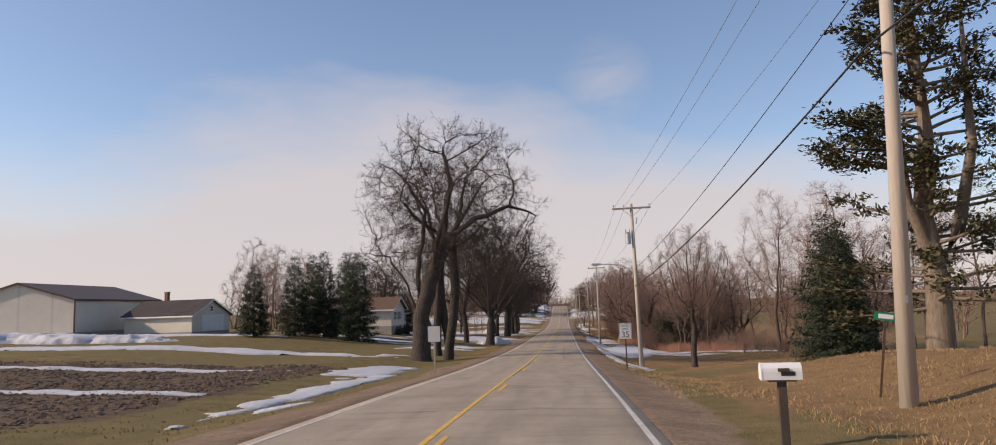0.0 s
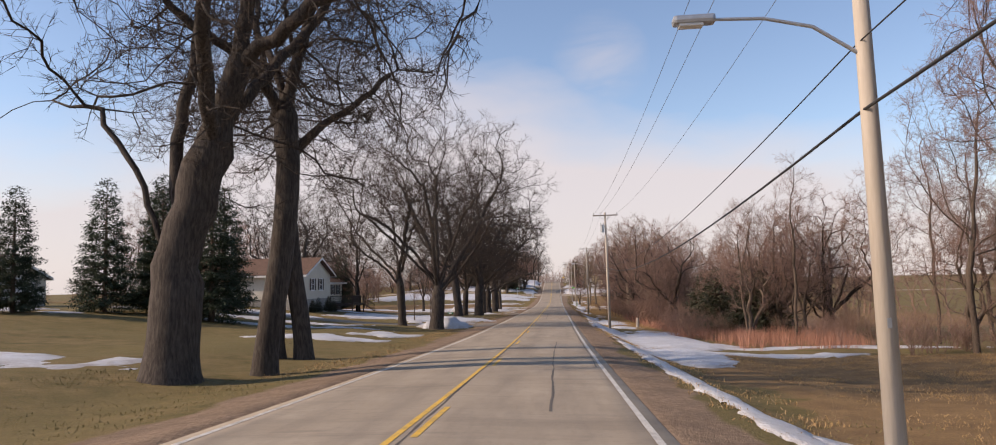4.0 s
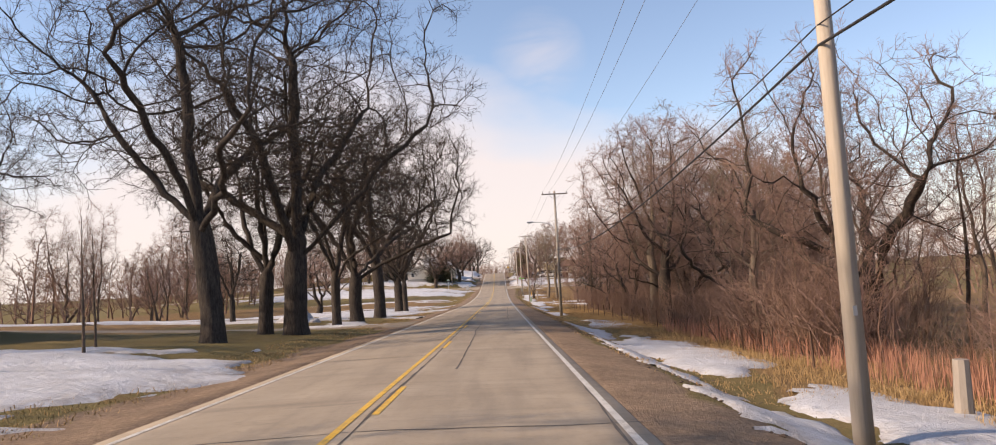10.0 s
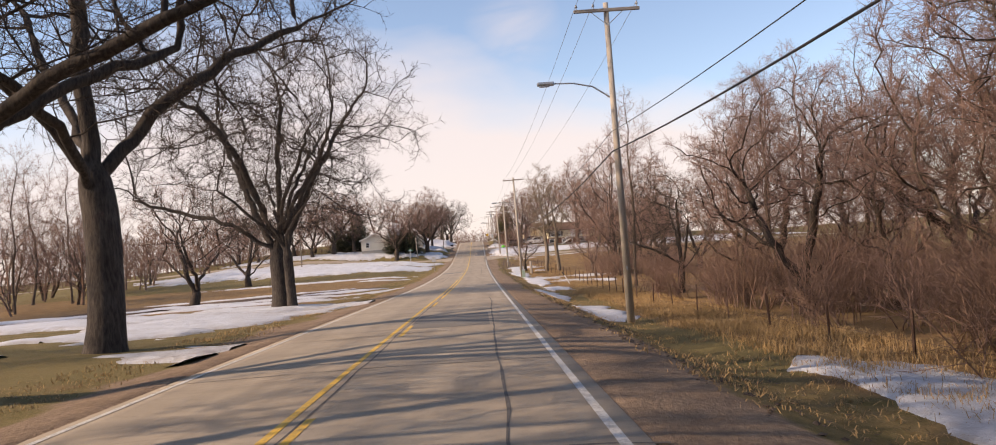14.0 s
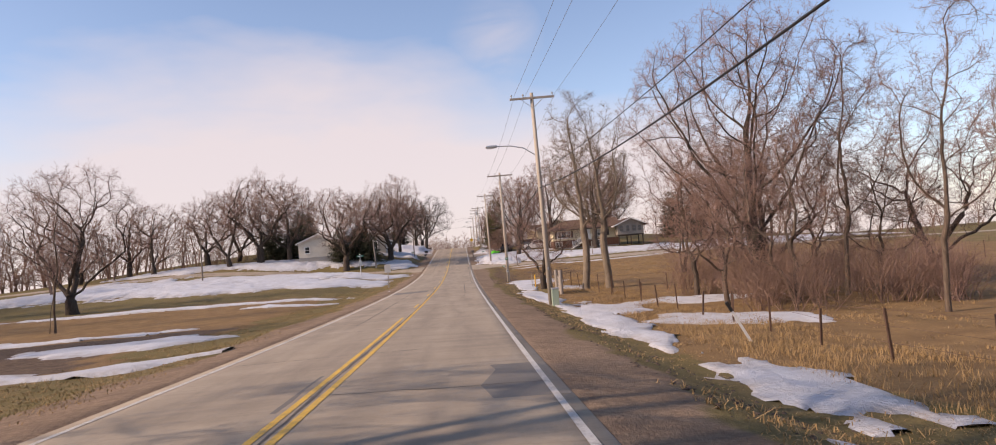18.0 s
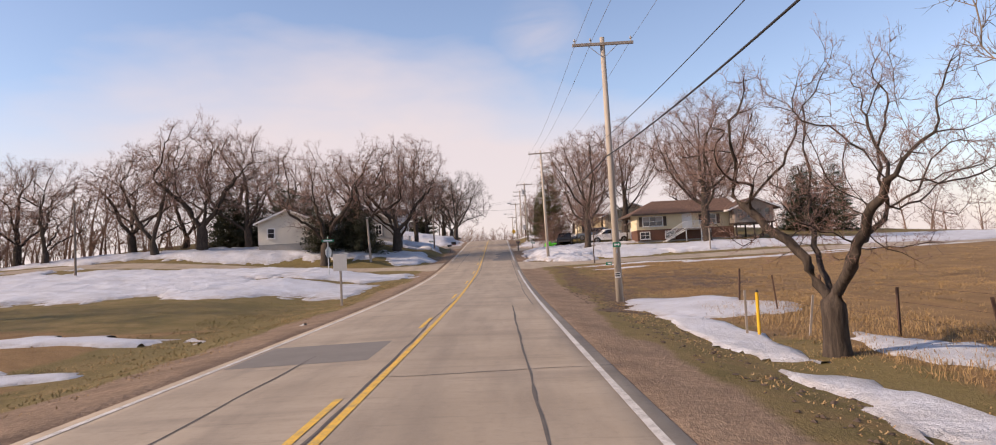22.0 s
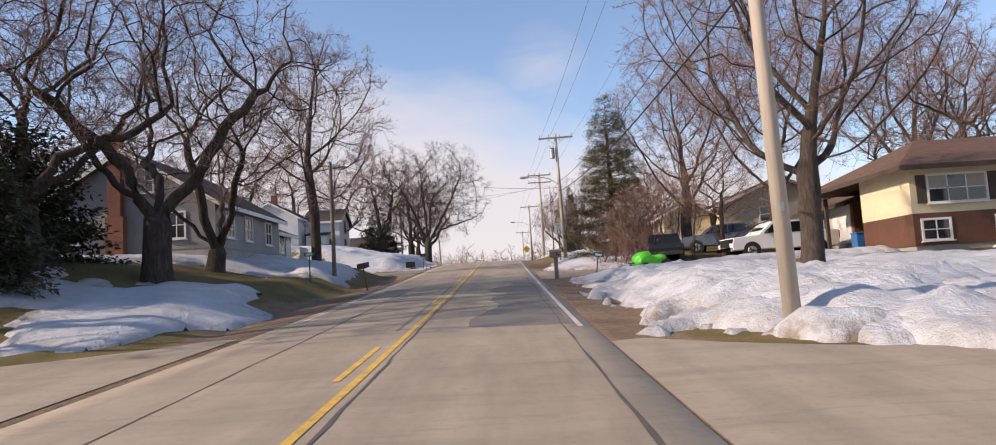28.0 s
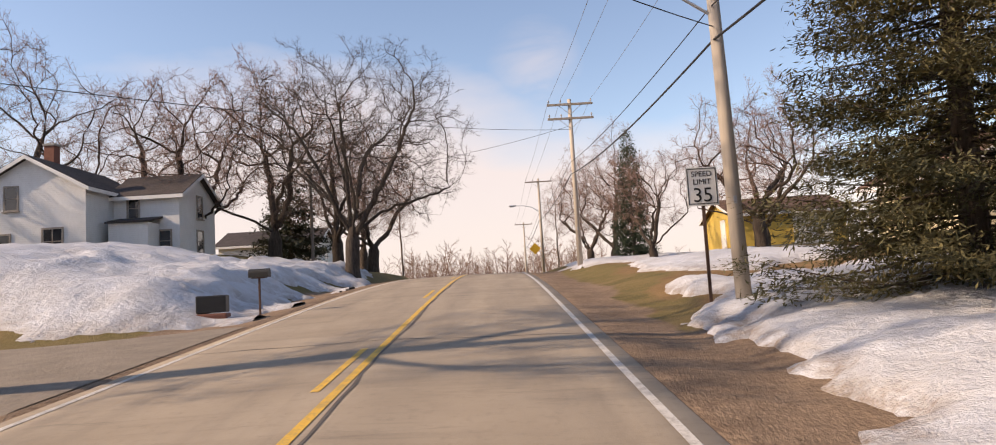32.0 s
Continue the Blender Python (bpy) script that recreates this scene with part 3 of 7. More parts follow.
def table(y, rows, col):
    return np.interp(y, [r[0] for r in rows], [r[col] for r in rows])


def smooth(a, b, x):
    t = np.clip((x - a) / (b - a), 0, 1)
    return t * t * (3 - 2 * t)


def G(x, y):
    """Height of the ground at arrays x, y: crowned road, gravel shoulder, ditch, verge and the fields beyond."""
    x, y = np.asarray(x, float), np.asarray(y, float)
    a = np.abs(x)
    left = x < 0
    c0 = np.where(left, table(y, LEFT, 1), table(y, RIGHT, 1))      # ditch
    c1 = np.where(left, table(y, LEFT, 2), table(y, RIGHT, 2))      # at 14 m
    c2 = np.where(left, table(y, LEFT, 3), table(y, RIGHT, 3))      # at 35 m
    c3 = np.where(left, table(y, LEFT, 4), table(y, RIGHT, 4))      # at 120 m
    road = -0.018 * np.minimum(a, 3.7)
    off = road - 0.11 * smooth(3.6, 5.0, a)
    off = off + (c0 + 0.18) * smooth(4.8, 7.2, a) + (c1 - c0) * smooth(7.2, 14, a) + (c2 - c1) * smooth(14, 35, a) + 0 * c3
    rough = (fbm(x * 0.35, y * 0.35, 5) - 0.5) * 0.22 + (fbm(x * 0.06, y * 0.06, 9, 3) - 0.5) * 0.5 * smooth(12, 40, a)
    off = off + rough * smooth(5.2, 9, a)
    for sx, y0, y1, w in SIDE_ROADS:
        band = smooth(w + 4.0, w + 0.5, np.abs(y - (y0 + (y1 - y0) * np.clip(a / 40, 0, 1)))) * (x * sx > 0) * smooth(3.4, 4.2, a)
        flat = -0.07 + (table(y, LEFT if sx < 0 else RIGHT, 3) - 0.0) * smooth(8, 40, a)
        off = off * (1 - band) + (flat - 0.03) * band
    far = smooth(60, 400, np.maximum(a - 60, np.maximum(y - Y_END, -40 - y)))
    base = zr(np.clip(y, -60, Y_END + 120))
    plain_z = np.where(left, np.interp(y, [p[0] for p in FAR_LEVEL], [p[1] for p in FAR_LEVEL]), np.interp(y, [p[0] for p in FAR_LEVEL], [p[2] for p in FAR_LEVEL]))
    w = smooth(26, 110, a)
    return base * (1 - w) + plain_z * w + off * (1 - far) * (1 - 0.6 * w)


def g(x, y):
    return float(G(np.array([x]), np.array([y]))[0])


def masks(x, y):
    a = np.abs(x)
    wob = (fbm(x * 0.25, y * 0.25, 21) - 0.5)
    grav = smooth(5.7, 4.7, a + wob * 2.2)
    field, dry = np.zeros_like(x), np.zeros_like(x)
    for x0, x1, y0, y1, kind in REGIONS:
        e = wob * 4
        inside = smooth(-1.2, 1.2, np.minimum(np.minimum(x - x0, x1 - x), np.minimum(y - y0, y1 - y)) + e)
        if kind == "field":
            field = np.maximum(field, inside)
        elif kind == "dry":
            dry = np.maximum(dry, inside)
        elif kind == "gravel":
            grav = np.maximum(grav, inside)
    dry = np.maximum(dry, 0.55 * smooth(8.5, 6.0, a) * (fbm(x * 0.5, y * 0.5, 33)))
    return grav, field, dry


def sheet(name, xs, ys, mat, height, attrs=None, smoothed=True):
    X, Y = np.meshgrid(xs, ys)
    Z = height(X, Y)
    n, k = len(xs), len(ys)
    idx = np.arange(n * k).reshape(k, n)
    faces = np.stack([idx[:-1, :-1], idx[:-1, 1:], idx[1:, 1:], idx[1:, :-1]], -1).reshape(-1, 4)
    me = bpy.data.meshes.new(name)
    me.vertices.add(n * k)
    me.vertices.foreach_set("co", np.stack([X, Y, Z], -1).astype(np.float32).ravel())
    me.loops.add(faces.size)
    me.loops.foreach_set("vertex_index", faces.ravel().astype(np.int32))
    me.polygons.add(len(faces))
    me.polygons.foreach_set("loop_start", np.arange(0, faces.size, 4, dtype=np.int32))
    me.polygons.foreach_set("use_smooth", np.full(len(faces), smoothed))
    me.update(calc_edges=True)
    for key, v in (attrs(X, Y, Z) if attrs else {}).items():
        me.attributes.new(key, "FLOAT", "POINT").data.foreach_set("value", np.asarray(v, np.float32).ravel())
    me.materials.append(mat)
    return new(name, me)


def build_ground():
    side = [3.2, 3.5, 3.8, 4.2, 4.6, 5, 5.5, 6, 6.6, 7.2, 7.9, 8.6, 9.4, 10.2, 11, 12, 13, 14, 15.2, 16.5, 18, 20, 22, 24.5, 27, 30, 33, 37, 41, 46, 52, 60, 70, 82, 96, 115, 140, 180, 240, 340, 520, 900, 1800]
    xs = np.array([-v for v in side[::-1]] + [-2, 0, 2] + side)
    ys = np.concatenate([[-600, -300, -150, -90, -60, -45], np.arange(-36, Y_END + 30, 1.1), np.arange(Y_END + 30, Y_END + 130, 6), [Y_END + v for v in (150, 200, 280, 400, 600, 1000, 1700, 3000)]])

    def height(X, Y):
        z = G(X, Y)
        return np.where(np.abs(X) < 3.25, z - 0.12, z)

    def attrs(X, Y, Z):
        gr, fi, dr = masks(X, Y)
        return dict(gravel=gr, field=fi, dry=dr)

    tagged(sheet("ground", xs, ys, M["ground"], height, attrs), "late-winter lawn, dry grass, ploughed field and gravel verge", "ground", kind="structure")


build_ground()


# ---- road ----
def build_road():
    xs = np.array([-3.42, -3.3, -2.8, -2.2, -1.5, -0.8, 0, 0.8, 1.5, 2.2, 3.0, 3.56, 3.68])
    ys = np.concatenate([np.arange(-60, Y_END + 110, 1.5)])

    def height(X, Y):
        return zr(Y) - 0.018 * np.minimum(np.abs(X), 3.7) + 0.012 - 0.12 * ((X < -3.4) | (X > 3.6)) + 0.006 * (fbm(X * 1.2, Y * 0.6, 3) - 0.5)

    def attrs(X, Y, Z):
        a = np.abs(np.abs(X) - 1.7)
        return dict(track=np.exp(-((a - 0.75) / 0.35) ** 2))

    tagged(sheet("road", xs, ys, M["asphalt"], height, attrs), "two-lane worn grey asphalt road with cracks", "road", kind="structure")


build_road()


def on_road(x, y, up):
    return zr(y) - 0.018 * np.minimum(np.abs(x), 3.7) + 0.012 + up


def strip(name, xs, ys, w, mat, up, label, kind="structure", parent=None, over=None):
    """A painted or sealed line along points on the road."""
    xs, ys = np.asarray(xs, float), np.asarray(ys, float)
    dx, dy = np.gradient(xs), np.gradient(ys)
    L = np.hypot(dx, dy) + 1e-9
    w = np.broadcast_to(np.asarray(w, float), xs.shape)
    v = []
    for s in (-0.5, 0.5):
        px, py = xs - dy / L * w * s, ys + dx / L * w * s
        z = on_road(px, py, up) if over is None else over(px, py) + up
        v += list(zip(px, py, z))
    n = len(xs)
    ob = new(name, mesh_of(name, v, [(i, n + i, n + i + 1, i + 1) for i in range(n - 1)], mat))
    ob.parent = parent
    for p in ob.data.polygons:
        if p.normal.z < 0:
            ob.data.flip_normals()
            break
    return tagged(ob, label, "road marking" if label and not parent else "", kind=kind if not parent else "")


def build_markings():
    ys = np.arange(-50, Y_END + 100, 1.5)
    breaks = [(SIDE_ROADS[0][1] - 6, SIDE_ROADS[0][1] + 7.0)]
    for sx, name in ((-1, "left"), (1, "right")):
        for y0, y1 in ((-50, breaks[0][0]), (breaks[0][1], Y_END + 98)):
            if sx < 0:
                y0, y1 = y0 + (4 if y0 > 0 else 0), y1
            k = np.arange(y0, y1, 1.5)
            wid = 0.10 + 0.03 * (fbm(k * 0.3, k * 0, 4) - 0.5)
            strip("edge_line", (3.33 if sx > 0 else -3.06) + 0.02 * np.sin(k * 0.07), k, wid, M["white_line"], 0.006, "worn white edge line painted on the asphalt")
    # the solid line changes sides of the pair half way
    for x, y0, y1 in ((-0.13, -50, SWAP + 18), (0.13, SWAP - 18, Y_END + 98)):
        k = np.arange(y0, y1, 1.5)
        strip("centre_line", x + 0.012 * np.sin(k * 0.11), k, 0.105, M["yellow_line"], 0.006, "solid yellow centre line")
    y = -40.0
    while y < Y_END + 60:
        if y < SWAP - 16 or y > SWAP + 18:
            x = 0.13 if y < SWAP else -0.13
            k = np.linspace(y, y + 3.05, 4)
            tagged(strip("centre_dash", x + 0 * k, k, 0.1, M["yellow_line"], 0.006, "worn yellow dash of the centre line"), group="centre dashes")
        y += 12.2
    # cracks across and along, sealed with tar
    rnd = random.Random(4)
    y = -20.0
    while y < Y_END + 40:
        if rnd.random() < 0.75:
            x0, x1 = rnd.choice([(-3.7, 3.7), (-3.7, 3.7), (-3.7, 0.1), (-0.1, 3.7), (-3.3, 1.2)])
            k = np.linspace(x0, x1, 15)
            yy = y + np.cumsum([rnd.gauss(0, 0.05) for _ in k]) + 0.02 * k * rnd.uniform(-1, 1)
            w = np.abs(np.array([rnd.gauss(0.03, 0.014) for _ in k])) + 0.008
            tagged(strip("sealed_crack", k, yy, w, M["tar"], 0.004, "dark crack across the asphalt"), group="cracks")
        y += rnd.uniform(3.2, 8.5)
    for x, y0, y1 in LONG_CRACKS:
        k = np.arange(y0, y1, 0.7)
        xx = x + 0.12 * np.cumsum([rnd.gauss(0, 0.35) for _ in k]) / 3
        w = np.abs(np.array([rnd.gauss(0.03, 0.012) for _ in k])) + 0.008
        tagged(strip("sealed_crack", xx, k, w, M["tar"], 0.0045, "dark crack along the asphalt"), group="cracks")
    for x, y, w, d in PATCHES:
        k = np.linspace(y - d / 2, y + d / 2, 12)
        tagged(strip("asphalt_patch", x + 0 * k, k, w, M["patch"], 0.003, "darker repaired patch of asphalt"), group="patches")


build_markings()


def side_road(sx, y0, y1, w, x1, mat, label, name="side_road", flare=5.0):
    xs = np.concatenate([np.arange(3.6, 12, 0.6), np.arange(12, x1, 2.0)])
    v, f = [], []
    for x in xs:
        mid = y0 + (y1 - y0) * min(x / 40, 1.0)
        half = w / 2 + flare * max(0.0, 1 - (x - 3.6) / 6.0) ** 2
        for k in range(7):
            yy = mid + half * (k / 3 - 1)
            w1 = min(1.0, max(0.0, (x - 3.9) / 3.0))
            low = 0.1 if k in (0, 6) else 0.0
            v.append((sx * x, yy, (1 - w1) * (float(on_road(3.7, yy, -0.004)) + 0.015 * min(1.0, x - 3.6)) + w1 * (g(sx * x, yy) + 0.035) - low))
    for i in range(len(xs) - 1):
        for k in range(6):
            q = (i * 7 + k, (i + 1) * 7 + k, (i + 1) * 7 + k + 1, i * 7 + k + 1)
            f.append(q if sx > 0 else q[::-1])
    tagged(new(name, mesh_of(name, v, f, mat, True)), label, "road" if name == "side_road" else "driveway", kind="structure")


for row in DRIVES:
    side_road(row[0], row[1], row[2], row[3], row[4], M[row[5]], row[6], row[7], row[8])


# ---- snow ----
def snow_patch(x, y, rx, ry, thick, seed, turn=0.0, dirt=0.15, label="patch of old melting snow on the grass", ragged=0.55):
    """A lens of snow whose rim dips under the ground along a ragged outline."""
    fine = 0.5 if thick >= 0.25 else 1.0
    n = int(min(70 / fine, max(16, 2.6 * rx / 0.35 / fine)))
    k = int(min(90 / fine, max(16, 2.6 * ry / 0.5 / fine)))
    us, vs = np.linspace(-1.35, 1.35, n), np.linspace(-1.35, 1.35, k)
    U, V = np.meshgrid(us, vs)
    c, s = math.cos(radians(turn)), math.sin(radians(turn))
    X, Y = x + c * U * rx - s * V * ry, y + s * U * rx + c * V * ry
    sc = 1.0 / max(0.8, min(rx, ry, 6) * 0.6)
    body = 1 - np.sqrt(U * U + V * V) + (fbm(X * sc, Y * sc * 0.7, seed) - 0.5) * 2 * ragged + (fbm(X * 1.9, Y * 1.9, seed + 7) - 0.5) * 0.3
    top = np.clip(body, -0.3, 0.6) / 0.6
    H = np.where(top > 0, thick * np.maximum(top, 0) ** (0.5 if thick < 0.7 else 0.95) + 0.015, top * 1.3)
    H = H + np.where(top > 0, (fbm(X * 1.3, Y * 1.3, seed + 3) - 0.5) * thick * 0.7 * top, 0) - 0.015
    if 0.25 <= thick < 0.7:
        H = H + np.where(top > 0, ((fbm(X * 3.1, Y * 3.1, seed + 5) - 0.5) * 0.42 + np.abs(fbm(X * 0.8, Y * 1.1, seed + 9, 3) - 0.5) * 0.7) * thick * (1.0 if thick >= 0.4 else 0.35) * np.clip(top * 2, 0, 1), 0)
    keep = (body > -0.25)
    keep = keep & ((np.abs(X) > 3.9) | (np.abs(Y) > 1e6))
    Z = G(X, Y) + H
    idx = -np.ones(X.size, int)
    use = np.zeros_like(keep)
    cell = keep[:-1, :-1] & keep[1:, :-1] & keep[:-1, 1:] & keep[1:, 1:]
    for a, b in ((0, 0), (1, 0), (0, 1), (1, 1)):
        use[a:a + cell.shape[0], b:b + cell.shape[1]] |= cell
    flat = np.flatnonzero(use.ravel())
    if len(flat) < 8:
        return
    idx[flat] = np.arange(len(flat))
    q = np.arange(X.size).reshape(X.shape)
    F = np.stack([q[:-1, :-1][cell], q[:-1, 1:][cell], q[1:, 1:][cell], q[1:, :-1][cell]], -1)
    F = idx[F]
    me = mesh_of("snow_patch", np.stack([X.ravel()[flat], Y.ravel()[flat], Z.ravel()[flat]], -1).tolist(), F.tolist(), M["snow"], True)
    rim = np.clip(1 - top.ravel()[flat] * 2.2, 0, 1)
    me.attributes.new("dirt", "FLOAT", "POINT").data.foreach_set("value", (rim * min(1.0, dirt * 4) + dirt * 0.4).astype(np.float32))
    tagged(new("snow_patch", me), label, "snow", "snow patches", "structure")


for i, row in enumerate(SNOW):
    snow_patch(row[0], row[1], row[2], row[3], row[4], 40 + 11 * i, *(row[5:]))


# ---- trees ----
class Tubes:
    """Collects tapered tubes as vertices and faces."""

    def __init__(self):
        self.v, self.f = [], []

    def add(self, pts, rad, n):
        base, v, f = len(self.v), self.v, self.f
        count = len(pts)
        for i, p in enumerate(pts):
            d = (pts[min(i + 1, count - 1)] - pts[max(i - 1, 0)])
            ax = Vector((0, 0, 1)) if abs(d.z) < 0.9 * d.length else Vector((1, 0, 0))
            s = d.cross(ax)
            s.normalize()
            t = d.cross(s)
            t.normalize()
            if i == count - 1 and rad[i] <= 0:
                v.append(tuple(p))
                break
            for k in range(n):
                a = 6.28318 * k / n
                q = p + (s * math.cos(a) + t * math.sin(a)) * rad[i]
                v.append((q.x, q.y, q.z))
        for i in range(count - 1):
            tip = i == count - 2 and rad[-1] <= 0
            for k in range(n):
                a, b = base + i * n + k, base + i * n + (k + 1) % n
                if tip:
                    f.append((a, b, base + (i + 1) * n))
                else:
                    f.append((a, b, b + n, a + n))


def grow(rnd, spec, level, p, d, r, length, out):
    """One limb and, along it, its children."""
    lv = spec["levels"][level]
    nseg = lv["seg"]
    step = length / nseg
    pts, rad, dirs = [p.copy()], [r], [d.copy()]
    last = level == len(spec["levels"]) - 1
    end = 0.0 if last else lv.get("end", 0.35) * r
    for i in range(nseg):
        wig = lv["wig"]
        d = d + Vector((rnd.gauss(0, wig), rnd.gauss(0, wig), rnd.gauss(0, wig * 0.8) + lv["up"]))
        d.normalize()
        p = p + d * step
        pts.append(p)
        dirs.append(d)
        rad.append(r + (end - r) * ((i + 1) / nseg) ** lv.get("pow", 1.0))
    if level == 0 and spec.get("flare"):
        pts.insert(1, pts[0].lerp(pts[1], min(0.5, 0.35 / step)))
        rad[0] = r * spec["flare"]
        rad.insert(1, r * 1.05)
        dirs.insert(1, dirs[0])
    out[0 if level < spec.get("stout", 2) else 1].add(pts, rad, lv["n"])
    if last:
        return
    nx = spec["levels"][level + 1]
    count = rnd.randint(*nx["count"])
    az = rnd.uniform(0, 6.28)
    for c in range(count):
        f = nx["from"] + (1 - nx["from"]) * ((c + rnd.uniform(0.1, 0.9)) / count)
        q = min(f * (len(pts) - 1), len(pts) - 1.001)
        i, w = int(q), q - int(q)
        at = pts[i].lerp(pts[i + 1], w)
        base = rad[i] + (rad[i + 1] - rad[i]) * w
        dd = dirs[min(i + 1, len(dirs) - 1)]
        az += 2.4 + rnd.uniform(-0.5, 0.5)
        ax = Vector((0, 0, 1)) if abs(dd.z) < 0.9 else Vector((1, 0, 0))
        s = dd.cross(ax).normalized()
        t = dd.cross(s).normalized()
        ang = radians(rnd.uniform(*nx["angle"]))
        cd = dd * math.cos(ang) + (s * math.cos(az) + t * math.sin(az)) * math.sin(ang)
        cl = length * nx["len"] * rnd.uniform(0.7, 1.25) * (1.15 - nx.get("short", 0.5) * f)
        if level == 0:
            cl = spec["limb"] * rnd.uniform(0.75, 1.15) * (1.1 - nx.get("short", 0.5) * (f - nx["from"]))
        grow(rnd, spec, level + 1, at, cd.normalized(), max(base * nx["rad"] * rnd.uniform(0.75, 1.1), spec["fine"]), cl, out)


def tree_meshes(name, seed, spec, bark, twig):
    rnd = random.Random(seed)
    out = (Tubes(), Tubes())
    lean = Vector((rnd.gauss(0, spec.get("lean", 0.05)), rnd.gauss(0, spec.get("lean", 0.05)), 1)).normalized()
    for s in range(spec.get("stems", 1)):
        d = lean if not s else (lean + Vector((rnd.gauss(0, 0.3), rnd.gauss(0, 0.3), 0))).normalized()
        grow(rnd, spec, 0, Vector((rnd.gauss(0, 0.05) * s, rnd.gauss(0, 0.05) * s, -0.25)), d, spec["r"] * (1 if not s else 0.75), spec["trunk"], out)
    return mesh_of("trunk", out[0].v, out[0].f, bark, True), mesh_of("crown", out[1].v, out[1].f, twig, False)


def twig_mesh(p, d, size, count, seed, mat, r0=0.011, spread=0.75, up=0.15):
    """Fine twigs round points p with directions d: three orders of slender spikes."""
    rs = np.random.RandomState(seed)
    V, F, n = [], [], 0
    for order in range(3):
        k = count[order]
        if not k:
            break
        at, axis = np.repeat(p, k, 0), np.repeat(d, k, 0)
        if order:
            at = at + axis * (np.repeat(L, k) * rs.uniform(0.25, 0.95, len(at)))[:, None]
        q = axis + rs.normal(0, spread, at.shape) + np.array([0, 0, up])
        q /= np.linalg.norm(q, axis=1)[:, None] + 1e-9
        ln = size * (1.0, 0.62, 0.4)[order] * rs.uniform(0.5, 1.3, len(at))
        s = np.cross(q, rs.normal(0, 1, at.shape))
        s /= np.linalg.norm(s, axis=1)[:, None] + 1e-9
        t = np.cross(q, s)
        r = r0 * (1.0, 0.72, 0.55)[order]
        ring = [at + r * (math.cos(w) * s + math.sin(w) * t) for w in (0, 2.094, 4.189)]
        V.append(np.stack(ring + [at + q * ln[:, None]], 1).reshape(-1, 3))
        base = n + 4 * np.arange(len(at))[:, None]
        F.append(np.concatenate([base + np.array([[i, (i + 1) % 3, 3]]) for i in range(3)]))
        n += 4 * len(at)
        p, d, L = at, q, ln
    V, F = np.concatenate(V), np.concatenate(F)
    me = bpy.data.meshes.new("crown")
    me.vertices.add(len(V))
    me.vertices.foreach_set("co", V.astype(np.float32).ravel())
    me.loops.add(F.size)
    me.loops.foreach_set("vertex_index", F.astype(np.int32).ravel())
    me.polygons.add(len(F))
    me.polygons.foreach_set("loop_start", np.arange(0, F.size, 3, dtype=np.int32))
    me.update(calc_edges=True)
    me.materials.append(mat)
    return me


